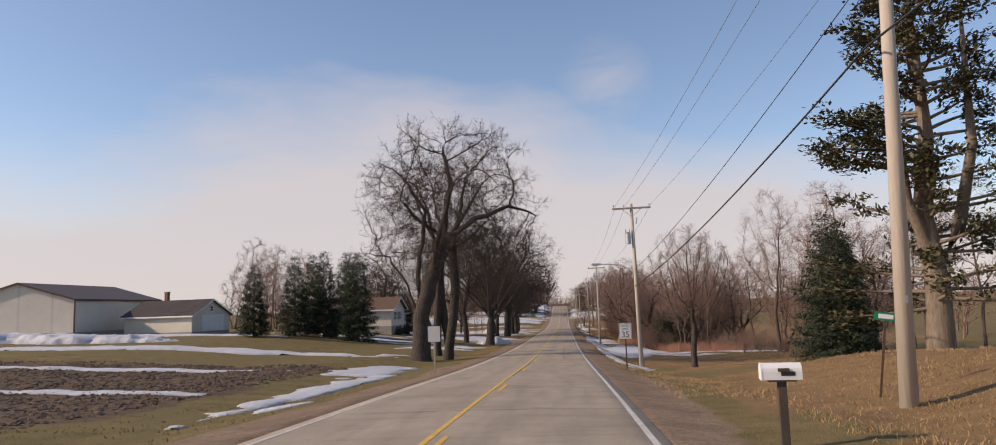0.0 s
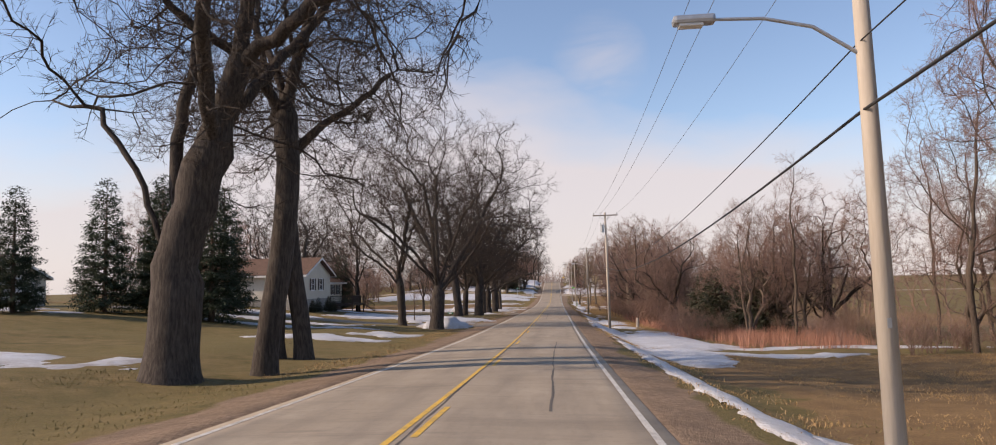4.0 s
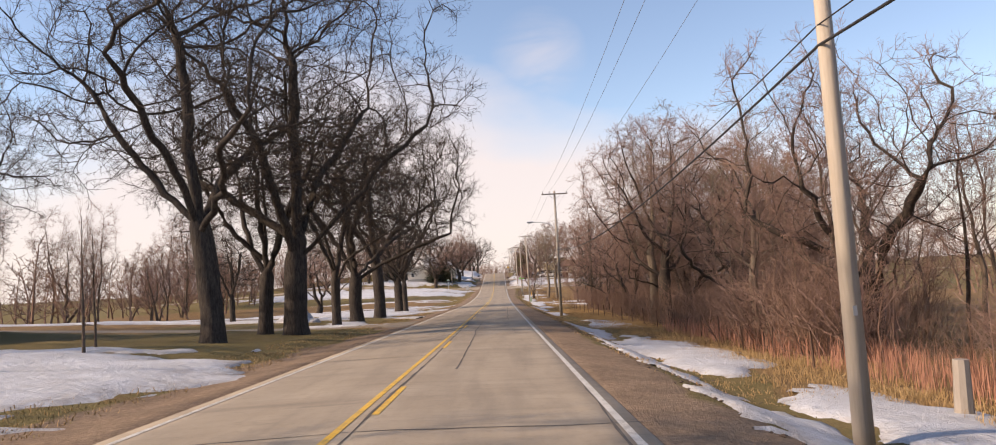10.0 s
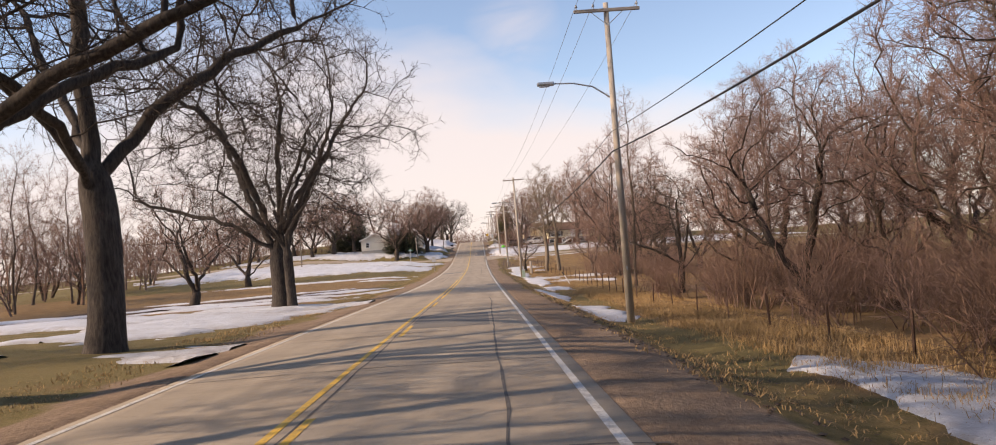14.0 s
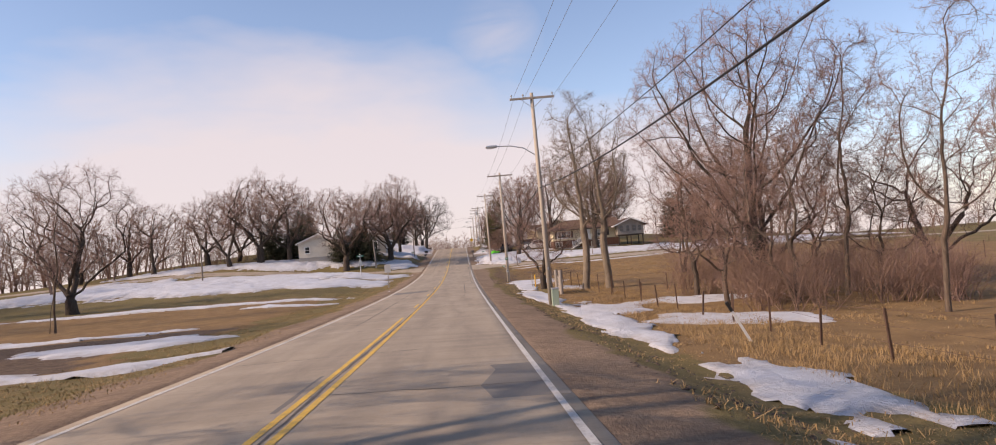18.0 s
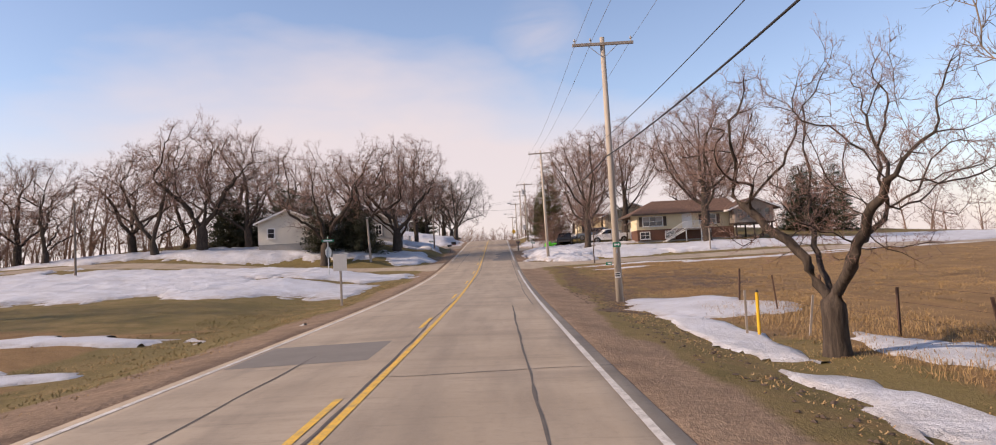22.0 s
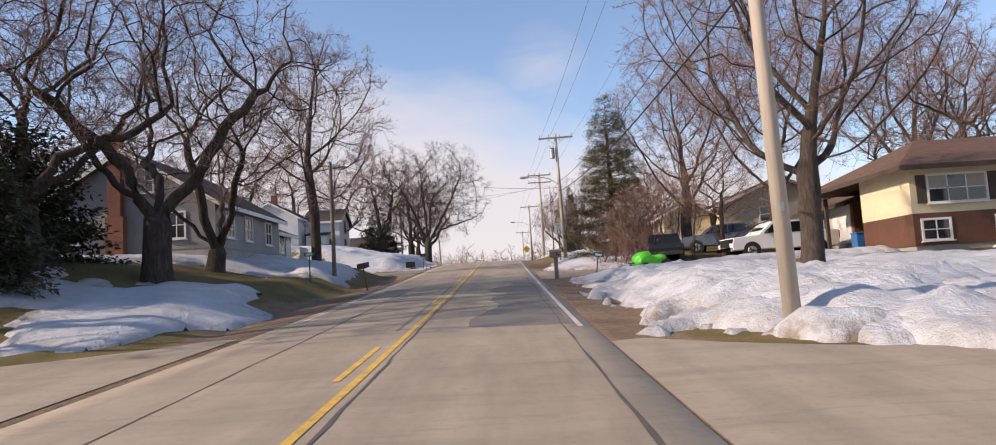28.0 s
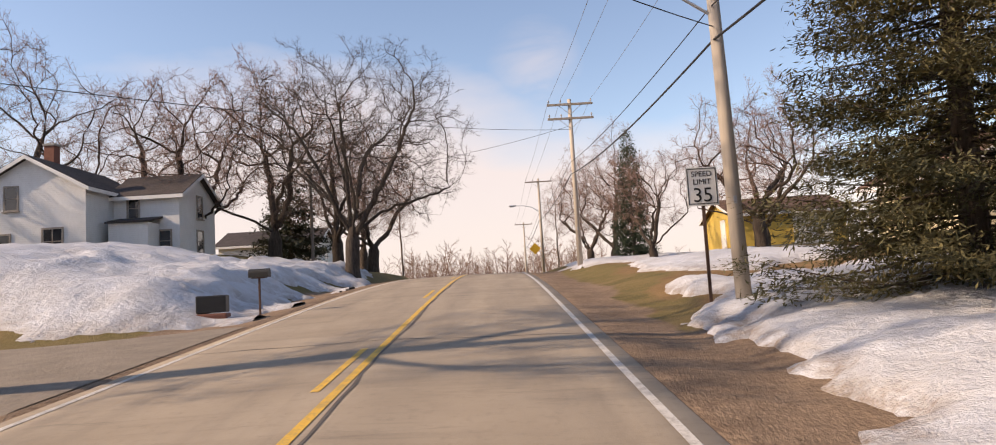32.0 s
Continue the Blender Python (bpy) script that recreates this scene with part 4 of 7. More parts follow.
def crown_tree(seed, bark, twig, trunk, r, crown, n=700, step=0.45, gnarl=0.2, low=3.0, vase=0.0, clumps=26, lean=(0, 0), stems=1, twigs=(3, 3, 2), size=0.75, tip=0.012, reach=6.0, keep=0.3, r0=0.011, hold=0.55, limbs=()):
    """A bare tree whose limbs grow towards points spread in its crown, as real ones grow towards light; limbs thicken with what they bear."""
    rs = np.random.RandomState(seed)
    cx, cy, cz, rx, rz = crown
    A = []
    while len(A) < n:
        u = rs.normal(0, 1, 3)
        u *= rs.rand() ** 0.4 / np.linalg.norm(u)
        q = np.array([cx + u[0] * rx, cy + u[1] * rx, cz + u[2] * rz])
        if q[2] < low or (vase and math.hypot(q[0], q[1]) > 0.6 + vase * (q[2] - low)):
            continue
        A.append(q)
    A = np.array(A)
    hub = A[rs.choice(n, clumps, False)]
    near = np.min(np.linalg.norm(A[:, None] - hub[None], axis=2), 1)
    A = A[(near < 0.21 * rx + 0.5) | (rs.rand(n) < keep)]
    P, par, D = [], [], []
    for s in range(stems):
        p = np.array([0.25 * s * rs.normal(), 0.25 * s * rs.normal(), -0.3])
        d = np.array([lean[0] + rs.normal(0, 0.16) * (s > 0), lean[1] + rs.normal(0, 0.16) * (s > 0), 1.0])
        prev = -1
        while p[2] < trunk * (1 - 0.12 * s):
            P.append(p)
            par.append(prev)
            D.append(d / np.linalg.norm(d))
            prev = len(P) - 1
            d = 0.75 * d + 0.25 * np.array([lean[0] + d[0] * (s > 0), lean[1] + d[1] * (s > 0), 1.0]) + rs.normal(0, 0.045, 3) * (1, 1, 0)
            p = p + step * d / np.linalg.norm(d)
    # the stout main limbs: given lines, or a number of them fanning out of the trunk's top
    if isinstance(limbs, int):
        a0, lines = rs.rand() * 6.3, []
        for k in range(limbs):
            a, tilt = a0 + k * 6.283 / limbs + rs.normal(0, 0.3), rs.uniform(0.35, 0.95) if k else 0.2
            q, line = P[-1 - rs.randint(0, 3)].copy(), []
            for i in range(4):
                line.append(tuple(q))
                tilt = min(1.25, tilt + rs.normal(0.05, 0.16))
                a += rs.normal(0, 0.25)
                q = q + 0.17 * (rx + rz) * np.array([math.sin(tilt) * math.cos(a), math.sin(tilt) * math.sin(a), math.cos(tilt)])
            lines.append(line)
        limbs = lines
    for line in limbs:
        prev = int(np.argmin(np.linalg.norm(np.array(P) - np.array(line[0]), axis=1)))
        for q in line[1:]:
            a, b = P[prev], np.array(q)
            n_s = max(1, int(np.linalg.norm(b - a) / step))
            v = (b - a) / np.linalg.norm(b - a)
            for k in range(1, n_s + 1):
                P.append(a + (b - a) * k / n_s + rs.normal(0, 0.05, 3))
                par.append(prev)
                D.append(v)
                prev = len(P) - 1
    first = len(P)
    kids = [0] * first
    N = np.array(P)
    dist = np.linalg.norm(A[:, None] - N[None], axis=2)
    dist[:, N[:, 2] < (1.02 if limbs else 0.72) * trunk] = 1e6
    best, bd = dist.argmin(1), dist.min(1)
    for it in range(90):
        act = np.flatnonzero(bd < reach)
        if not len(act):
            break
        made = []
        for b in np.unique(best[act]):
            if kids[b] > 2:
                continue
            v = A[act[best[act] == b]] - P[b]
            v = (v / np.linalg.norm(v, axis=1)[:, None]).mean(0)
            v = v / (np.linalg.norm(v) + 1e-6) + hold * D[b] * (b >= first or kids[b] > 0) + rs.normal(0, gnarl, 3)
            v /= np.linalg.norm(v)
            kids[b] += 1
            made.append((P[b] + step * v, b, v))
        if not made:
            break
        k0 = len(P)
        for p, b, v in made:
            P.append(p)
            par.append(b)
            D.append(v)
            kids.append(0)
        Q = np.array([m[0] for m in made])
        dist = np.linalg.norm(A[:, None] - Q[None], axis=2)
        j, dj = dist.argmin(1), dist.min(1)
        up = dj < bd
        best[up], bd[up] = k0 + j[up], dj[up]
        live = bd > step * 1.5
        A, best, bd = A[live], best[live], bd[live]
        if not len(A):
            break
    count = len(P)
    P, D, par = np.array(P), np.array(D), np.array(par)
    tips = np.zeros(count)
    for i in range(count - 1, -1, -1):
        tips[i] = max(tips[i], 1.0)
        if par[i] >= 0:
            tips[par[i]] += tips[i]
    power = math.log(max(tips.max(), 2)) / math.log(r / tip)
    rad = tip * tips ** (1 / power)
    # from each fork the stoutest child carries its limb on
    heir = -np.ones(count, int)
    for i in range(count):
        b = par[i]
        if b >= 0 and (heir[b] < 0 or tips[i] > tips[heir[b]]):
            heir[b] = i
    out = Tubes()
    for i in range(count):
        if par[i] >= 0 and heir[par[i]] == i:
            continue
        chain = [i]
        while heir[chain[-1]] >= 0:
            chain.append(heir[chain[-1]])
        rr = [float(rad[c]) for c in chain]
        pts = [Vector(P[c]) for c in chain]
        if par[i] >= 0:
            pts.insert(0, Vector(P[par[i]]))
            rr.insert(0, min(rr[0] * 1.25, float(rad[par[i]])))
        else:
            for k, q in enumerate((1.4, 1.15, 1.04)):
                if k < len(rr):
                    rr[k] *= q
        if len(pts) < 2:
            continue
        rr[-1] = rr[-1] * 0.5
        out.add(pts, rr, 12 if rr[0] > 0.3 else 8 if rr[0] > 0.12 else 5 if rr[0] > 0.05 else 4)
    thin = np.flatnonzero((rad < tip * 5.5) & (np.arange(count) >= first))
    return mesh_of("trunk", out.v, out.f, M[bark], True), twig_mesh(P[thin], D[thin], size, twigs, seed + 1, M[twig], r0)


SLIM = dict(r=0.15, trunk=10.5, limb=3.4, fine=0.009, flare=1.3, lean=0.09, stout=2, levels=[
    dict(seg=9, wig=0.06, up=0.06, n=6, end=0.15),
    dict(seg=5, wig=0.16, up=0.08, n=4, count=(15, 19), angle=(25, 60), rad=0.5, end=0.2, **{"from": 0.22}, len=1, short=0.85),
    dict(seg=3, wig=0.18, up=0.05, n=3, count=(7, 9), angle=(25, 60), rad=0.55, len=0.42, end=0.3, **{"from": 0.15}),
    dict(seg=1, wig=0.2, up=0.05, n=3, count=(5, 6), angle=(25, 60), rad=0.6, len=0.5, **{"from": 0.1})])
YOUNG = dict(r=0.065, trunk=5.2, limb=1.9, fine=0.006, flare=1.2, lean=0.02, stout=1, levels=[
    dict(seg=8, wig=0.02, up=0.08, n=6, end=0.12),
    dict(seg=4, wig=0.09, up=0.12, n=3, count=(16, 20), angle=(20, 40), rad=0.45, end=0.3, **{"from": 0.28}, len=1, short=0.8),
    dict(seg=2, wig=0.1, up=0.1, n=3, count=(3, 5), angle=(15, 40), rad=0.6, len=0.5, **{"from": 0.2})])
SHRUB = dict(r=0.03, trunk=2.2, limb=1.3, fine=0.006, lean=0.35, stout=1, stems=14, levels=[
    dict(seg=4, wig=0.14, up=0.05, n=3, end=0.3),
    dict(seg=2, wig=0.2, up=0.05, n=3, count=(5, 6), angle=(20, 60), rad=0.6, end=0.4, **{"from": 0.2}, len=1, short=0.5),
    dict(seg=1, wig=0.2, up=0.04, n=3, count=(4, 6), angle=(20, 60), rad=0.7, len=0.5, **{"from": 0.1})])

def oak_like(i):
    w = (9.4, 8.6, 8.8, 9.6, 8.0)[i]
    return crown_tree(21 + i, "oak", "twig", (4.6, 5.4, 5.0, 4.4, 5.6)[i], (0.5, 0.45, 0.46, 0.5, 0.42)[i], (0.8 - 0.4 * i, 0.5, 11.4, w, 7.0), 1000, 0.5, 0.34, 5.6, 0, 32, twigs=(2, 3, 3), size=0.8, tip=0.016, r0=0.014, limbs=5)


KINDS = dict(
    oak=[oak_like(i) for i in range(5)],
    old=[crown_tree(41, "oak", "twig", 3.0, 0.72, (2.7, 0, 12.0, 7.4, 7.2), 1000, 0.5, 0.34, 5.0, 0, 34, (0.02, 0), 1, (2, 3, 3), 0.8, 0.016, r0=0.014, limbs=(
        ((0, 0, 3), (-0.9, 0, 5.6), (-2.4, 0.2, 8.0), (-4.6, 0.4, 8.5), (-6.4, 0.3, 7.6)), ((0, 0, 3), (1.0, 0.3, 6.6), (2.1, 0.1, 10.0), (2.6, 0, 13.6), (2.1, -0.2, 16.5)),
        ((1.9, 0.1, 9.2), (4.4, -0.6, 10.6), (7.2, -0.6, 11.6), (9.2, -0.2, 10.8)), ((0, 0, 2.6), (-0.2, 0.6, 7.6), (0.4, 1.0, 11.6), (-1.6, 1.2, 14.6), (-4.0, 1.0, 16.2)), ((1.2, 0.2, 7.2), (2.6, 2.6, 10.4), (4.6, 4.0, 14.0)), ((1.0, 0.3, 6.4), (2.0, -2.4, 9.4), (3.4, -4.4, 12.6))))],
    spread=[crown_tree(47, "oak", "twig", 4.0, 0.52, (0.5, 0, 10.0, 9.6, 7.6), 1150, 0.5, 0.36, 3.6, 0, 38, (0, 0), 1, (2, 3, 3), 0.85, 0.016, r0=0.014, limbs=9)],
    tall=[crown_tree(51 + i, "oak", "twig", 9.0, 0.36, (0.6, 0, 12.6, 5.8, 6.2), 600, 0.5, 0.3, 5.0, 0, 24, (0.015 * i, 0), 1, (2, 3, 3), 0.8, r0=0.014, limbs=3) for i in range(2)],
    straight=[crown_tree(57, "elm", "redtwig", 5.5, 0.26, (0, 0, 8.2, 4.2, 5.4), 620, 0.42, 0.14, 2.8, 0.9, 40, (0, 0), 1, (3, 3, 3), 0.6, keep=0.6, hold=0.9)],
    elm=[crown_tree(61 + i, "elm", "redtwig", (2.6, 2.2, 3.0, 2.4)[i], (0.42, 0.38, 0.4, 0.36)[i], (0.4 * i - 0.6, 0, (7.0, 6.6, 7.4, 6.8)[i], (5.6, 5.0, 5.4, 5.8)[i], 4.6), 620, 0.42, 0.34, 2.8, 0, 22, (0, 0), 1 + i % 2, (3, 3, 2), 0.6, limbs=4) for i in range(4)],
    maple=[crown_tree(71 + i, "elm", "redtwig", 1.9, 0.42, (0, 0, 9.0, 6.8, 6.6), 950, 0.42, 0.16, 2.6, 0.95, 60, (0, 0), 1, (3, 3, 3), 0.6, keep=0.6, hold=0.8) for i in range(2)],
    slim=[crown_tree(81 + i, "wood", "redtwig", (4.0, 5.0, 3.4, 4.4, 3.0)[i], (0.115, 0.1, 0.125, 0.09, 0.11)[i], (0.3 * i - 0.6, 0, 8.2, (2.6, 2.0, 3.1, 2.2, 2.8)[i], 5.0), 300, 0.4, 0.16, 2.8, 0, 20, (0.05 * i - 0.1, 0), 1 + i % 2, (3, 3, 3), 0.62, 0.009, r0=0.009, hold=0.95) for i in range(5)],
    pale=[crown_tree(91 + i, "ash", "ashtwig", 3.4, 0.25, (0.4, 0, 8.8, 3.0, 5.4), 420, 0.4, 0.13, 2.6, 0.75, 24, (0.02, 0), 1, (3, 3, 3), 0.5, hold=0.85) for i in range(2)],
    tangle=[crown_tree(101 + i, "wood", "redtwig", (1.6, 2.2, 1.2, 1.8)[i], 0.14, (0.8 - 0.5 * i, 0, 5.2, (3.2, 2.8, 3.6, 3.0)[i], 3.8), 380, 0.36, 0.34, 1.0, 0, 20, (0.15 - 0.1 * i, 0.1), 2, (3, 3, 3), 0.58, 0.01, r0=0.009) for i in range(4)])
for name, spec, bark, twig, count in (("young", YOUNG, "wood", "brush", 2), ("shrub", SHRUB, "brush", "brush", 3), ("redshrub", SHRUB, "redtwig", "redtwig", 2)):
    KINDS[name] = [tree_meshes(name, 100 * len(KINDS) + 7 * i + 3, spec, M[bark], M[twig]) for i in range(count)]
WHAT = dict(
    oak=("oak_tree", "big bare oak with dark furrowed bark and crooked limbs", "tree"), old=("oak_tree", "huge old bare oak with forked leaning trunk and wide crown", "tree"), spread=("oak_tree", "massive bare oak with thick far-spreading limbs", "tree"), maple=("maple_tree", "bare maple with limbs rising from a short trunk", "tree"),
    straight=("bare_tree", "bare tree with a straight trunk and rising branches", "tree"), tall=("oak_tree", "tall straight bare oak with dark bark", "tree"), elm=("bare_tree", "bare spreading tree with fine reddish twigs", "tree"),
    slim=("bare_tree", "slim bare woodland tree with thin brown branches", "tree"), pale=("bare_tree", "tall bare tree with pale tan bark", "tree"),
    tangle=("bare_tree", "crooked bare tree tangled in undergrowth", "tree"), young=("young_tree", "staked young bare tree on the lawn", "tree"),
    shrub=("shrub", "bare brown shrub with many thin stems", "shrub"), redshrub=("shrub", "bare reddish-brown shrub in the undergrowth", "shrub"))
placed = random.Random(77)


def tree(kind, x, y, size=1.0, variant=None, turn=None, wide=1.0, label="", group=""):
    """A tree or shrub from one of its kind's shapes, at its place on the ground."""
    name, text, cat = WHAT[kind]
    trunk, twigs = KINDS[kind][placed.randrange(len(KINDS[kind])) if variant is None else variant % len(KINDS[kind])]
    a = placed.uniform(0, 360) if turn is None else turn
    e = empty(name, pose(x, y, g(x, y), 0, 0, a) @ Matrix.Diagonal((size * wide, size * wide, size, 1)), label or text, cat, group)
    again("trunk" if cat == "tree" else "stem", trunk, e)
    again("crown", twigs, e)
    return e


def needle_sprays(rnd, pts, out, size, count, droop, spread=0.0, thin=1.0):
    """Flat little sprays of needles round points along a bough."""
    for p0, d in pts:
        for _ in range(count):
            a = Vector((rnd.gauss(0, 1), rnd.gauss(0, 1), rnd.gauss(-droop, 0.45)))
            a = (a.normalized() * 0.75 + d * 0.7).normalized() * size * rnd.uniform(0.6, 1.3)
            s = a.cross(Vector((rnd.gauss(0, 0.4), rnd.gauss(0, 0.4), 1))).normalized() * size * rnd.uniform(0.16, 0.3) * thin
            b = len(out.v)
            p = p0 + Vector((rnd.gauss(0, spread), rnd.gauss(0, spread), rnd.gauss(-0.3 * spread, 0.5 * spread)))
            out.v += [tuple(p - s * 0.4), tuple(p + a * 0.5 + s), tuple(p + a), tuple(p + a * 0.5 - s)]
            out.f.append((b, b + 1, b + 2, b + 3))


def conifer_meshes(seed, height, radius, mat, bare=0.06, lush=1.0, ragged=0.18, size=0.24, spread=0.2, gap=1.0, sides=2, thin=0.8):
    rnd = random.Random(seed)
    wood, leaf = Tubes(), Tubes()
    wood.add([Vector((0, 0, -0.2)), Vector((0.02, 0, height * 0.5)), Vector((0, 0, height))], [0.018 * height + 0.03, 0.011 * height, 0.0], 7)
    z, az = height * bare, 0.0
    while z < height * 0.985:
        f = z / height
        r = radius * (1 - f) ** 0.85 * rnd.uniform(1 - ragged, 1 + ragged) + 0.12
        az += 2.4
        for k in range(sides if f < 0.85 else 1):
            a = az + k * 6.28 / sides + rnd.uniform(-0.5, 0.5)
            d = Vector((math.cos(a), math.sin(a), rnd.uniform(-0.32, 0.02) + 0.55 * f * f))
            pts, p = [], Vector((0, 0, z))
            n = max(2, int(r / 0.34 * 1.0))
            bough = [p.copy()]
            for i in range(n):
                p = p + d * (r / n)
                d = (d + Vector((0, 0, 0.05))).normalized()
                bough.append(p.copy())
                if i >= n * 0.12:
                    pts.append((p.copy(), d.copy()))
            wood.add([bough[0], bough[len(bough) // 2], bough[-1]], [0.03, 0.018, 0.0], 3)
            needle_sprays(rnd, pts, leaf, size, int(16 * lush), 0.4, spread, thin)
        z += (height * 0.011 + 0.03) * gap
    return mesh_of("trunk", wood.v, wood.f, M["wood"], True), mesh_of("foliage", leaf.v, leaf.f, mat)


CONIFERS = dict(
    spruce=[conifer_meshes(300 + i, 10, 2.15, M["needle"], 0.05, 2.6, 0.16, 0.24, 0.22, 1.0, 3, 0.8) for i in range(3)],
    blue=[conifer_meshes(330 + i, 10, 2.5, M["needle_sunlit"], 0.02, 8.0, 0.2, 0.125, 0.17, 0.85, 4, 0.5) for i in range(1)],
    bushy=[conifer_meshes(350 + i, 6, 2.6, M["evergreen"], 0.01, 1.5, 0.3, 0.3, 0.25, 1.0, 2, 1.0) for i in range(2)])


def conifer(kind, x, y, height, variant=0, wide=1.0, label="", turn=None, name="spruce_tree"):
    trunk, leaf = CONIFERS[kind][variant % len(CONIFERS[kind])]
    s = height / (6 if kind == "bushy" else 10)
    e = empty(name, pose(x, y, g(x, y) - 0.02, 0, 0, placed.uniform(0, 360) if turn is None else turn) @ Matrix.Diagonal((s * wide, s * wide, s, 1)),
              label or "dark green spruce with dense drooping boughs", "tree")
    again("trunk", trunk, e)
    again("foliage", leaf, e)
    return e
# ---- utility poles and lines ----
def insulator(parent, at):
    bm = rod((0, 0, 0), (0, 0, 0.10), 0.022, n=8)
    rod((0, 0, 0.10), (0, 0, 0.15), 0.055, 0.04, 8, bm)
    rod((0, 0, 0.15), (0, 0, 0.2), 0.04, 0.02, 8, bm)
    bmesh.ops.translate(bm, verts=bm.verts, vec=at)
    part("insulator", bm, M["porcelain"], parent)


def utility_pole(x, y, height, r=0.15, arm=True, second=False, transformer=0.0, lamp=0.0, lean=(0, 0), mat="pole", sink=0.0, arm_w=2.4, label=""):
    z = g(x, y) + sink
    e = empty("utility_pole", pose(x, y, z, lean[0], lean[1], 0), label or "weathered wooden utility pole beside the road", "utility pole", "utility poles")
    bm = bmesh.new()
    n = 12
    rod((0, 0, -0.5), (0, 0, height), r, r * 0.62, n, bm)
    part("post", bm, M[mat], e, smooth=True)
    tops = []
    for k, zz in enumerate([height - 0.35] + ([height - 1.1] if second else [])):
        if not arm:
            break
        part("crossarm", box(arm_w, 0.09, 0.115, (0, -r * 0.8, zz), 0.01), M["grey_wood"], e)
        for s in (-1, 1):
            part("brace", rod((s * arm_w * 0.24, -r * 0.8, zz), (0, -r * 0.8, zz - 0.5), 0.014, n=6), M["galv"], e)
        for u in (-0.46, -0.2, 0.46):
            insulator(e, (u * arm_w, -r * 0.8, zz + 0.115))
            if k == 0:
                tops.append((x + u * arm_w, y - r * 0.8, z + zz + 0.31))
    if transformer:
        t = part("transformer", rod((-0.33, -0.12, transformer - 0.34), (-0.33, -0.12, transformer + 0.34), 0.18, n=16), M["galv"], e, "grey transformer can")
        part("lid", rod((-0.33, -0.12, transformer + 0.34), (-0.33, -0.12, transformer + 0.42), 0.2, 0.08, 16), M["galv"], t)
        for s in (-0.12, 0.12):
            part("bushing", rod((-0.33 + s, -0.12, transformer + 0.38), (-0.33 + s, -0.12, transformer + 0.58), 0.04, 0.025, 8), M["porcelain"], t)
        part("cutout", rod((0.22, -0.15, transformer + 0.9), (0.3, -0.15, transformer + 1.3), 0.035, n=8), M["porcelain"], e)
    if lamp:
        pts = [Vector((-r * 0.6, 0, lamp - 0.55)), Vector((-0.7, 0, lamp - 0.12)), Vector((-1.4, 0, lamp + 0.05)), Vector((-2.1, 0, lamp + 0.08))]
        tb = Tubes()
        tb.add(pts, [0.03, 0.03, 0.028, 0.026], 8)
        again("lamp_arm", mesh_of("lamp_arm", tb.v, tb.f, M["galv"], True), e)
        bm = box(0.62, 0.24, 0.13, (-2.4, 0, lamp + 0.02), 0.05)
        part("lamp_head", bm, M["galv"], e, "grey street lamp head")
        part("lens", box(0.36, 0.18, 0.05, (-2.45, 0, lamp - 0.02), 0.02), M["sign_white"], e)
    part("number_tag", box(0.06, 0.012, 0.14, (-0.02, -r * 0.97, 1.9)), M["galv"], e)
    return tops


def cable(name, a, b, sag, r, mat, label, n=22):
    pts = []
    a, b = Vector(a), Vector(b)
    for i in range(n + 1):
        t = i / n
        p = a.lerp(b, t)
        p.z -= sag * 4 * t * (1 - t)
        pts.append(p)
    tb = Tubes()
    tb.add(pts, [r] * (n + 1), 5)
    return tagged(new(name, mesh_of(name, tb.v, tb.f, mat, True)), label, "cable", "overhead lines")


# ---- houses ----
def uv_roof(ob):
    """UVs in metres along the eaves and up the slope."""
    me = ob.data
    uv = me.uv_layers.new(name="UVMap")
    for p in me.polygons:
        nrm = p.normal
        up = Vector((0, 0, 1)) - nrm * nrm.z
        up = up.normalized() if up.length > 1e-4 else Vector((0, 1, 0))
        side = up.cross(nrm)
        for li in p.loop_indices:
            co = me.vertices[me.loops[li].vertex_index].co
            uv.data[li].uv = (co.dot(side), co.dot(up))
    return ob


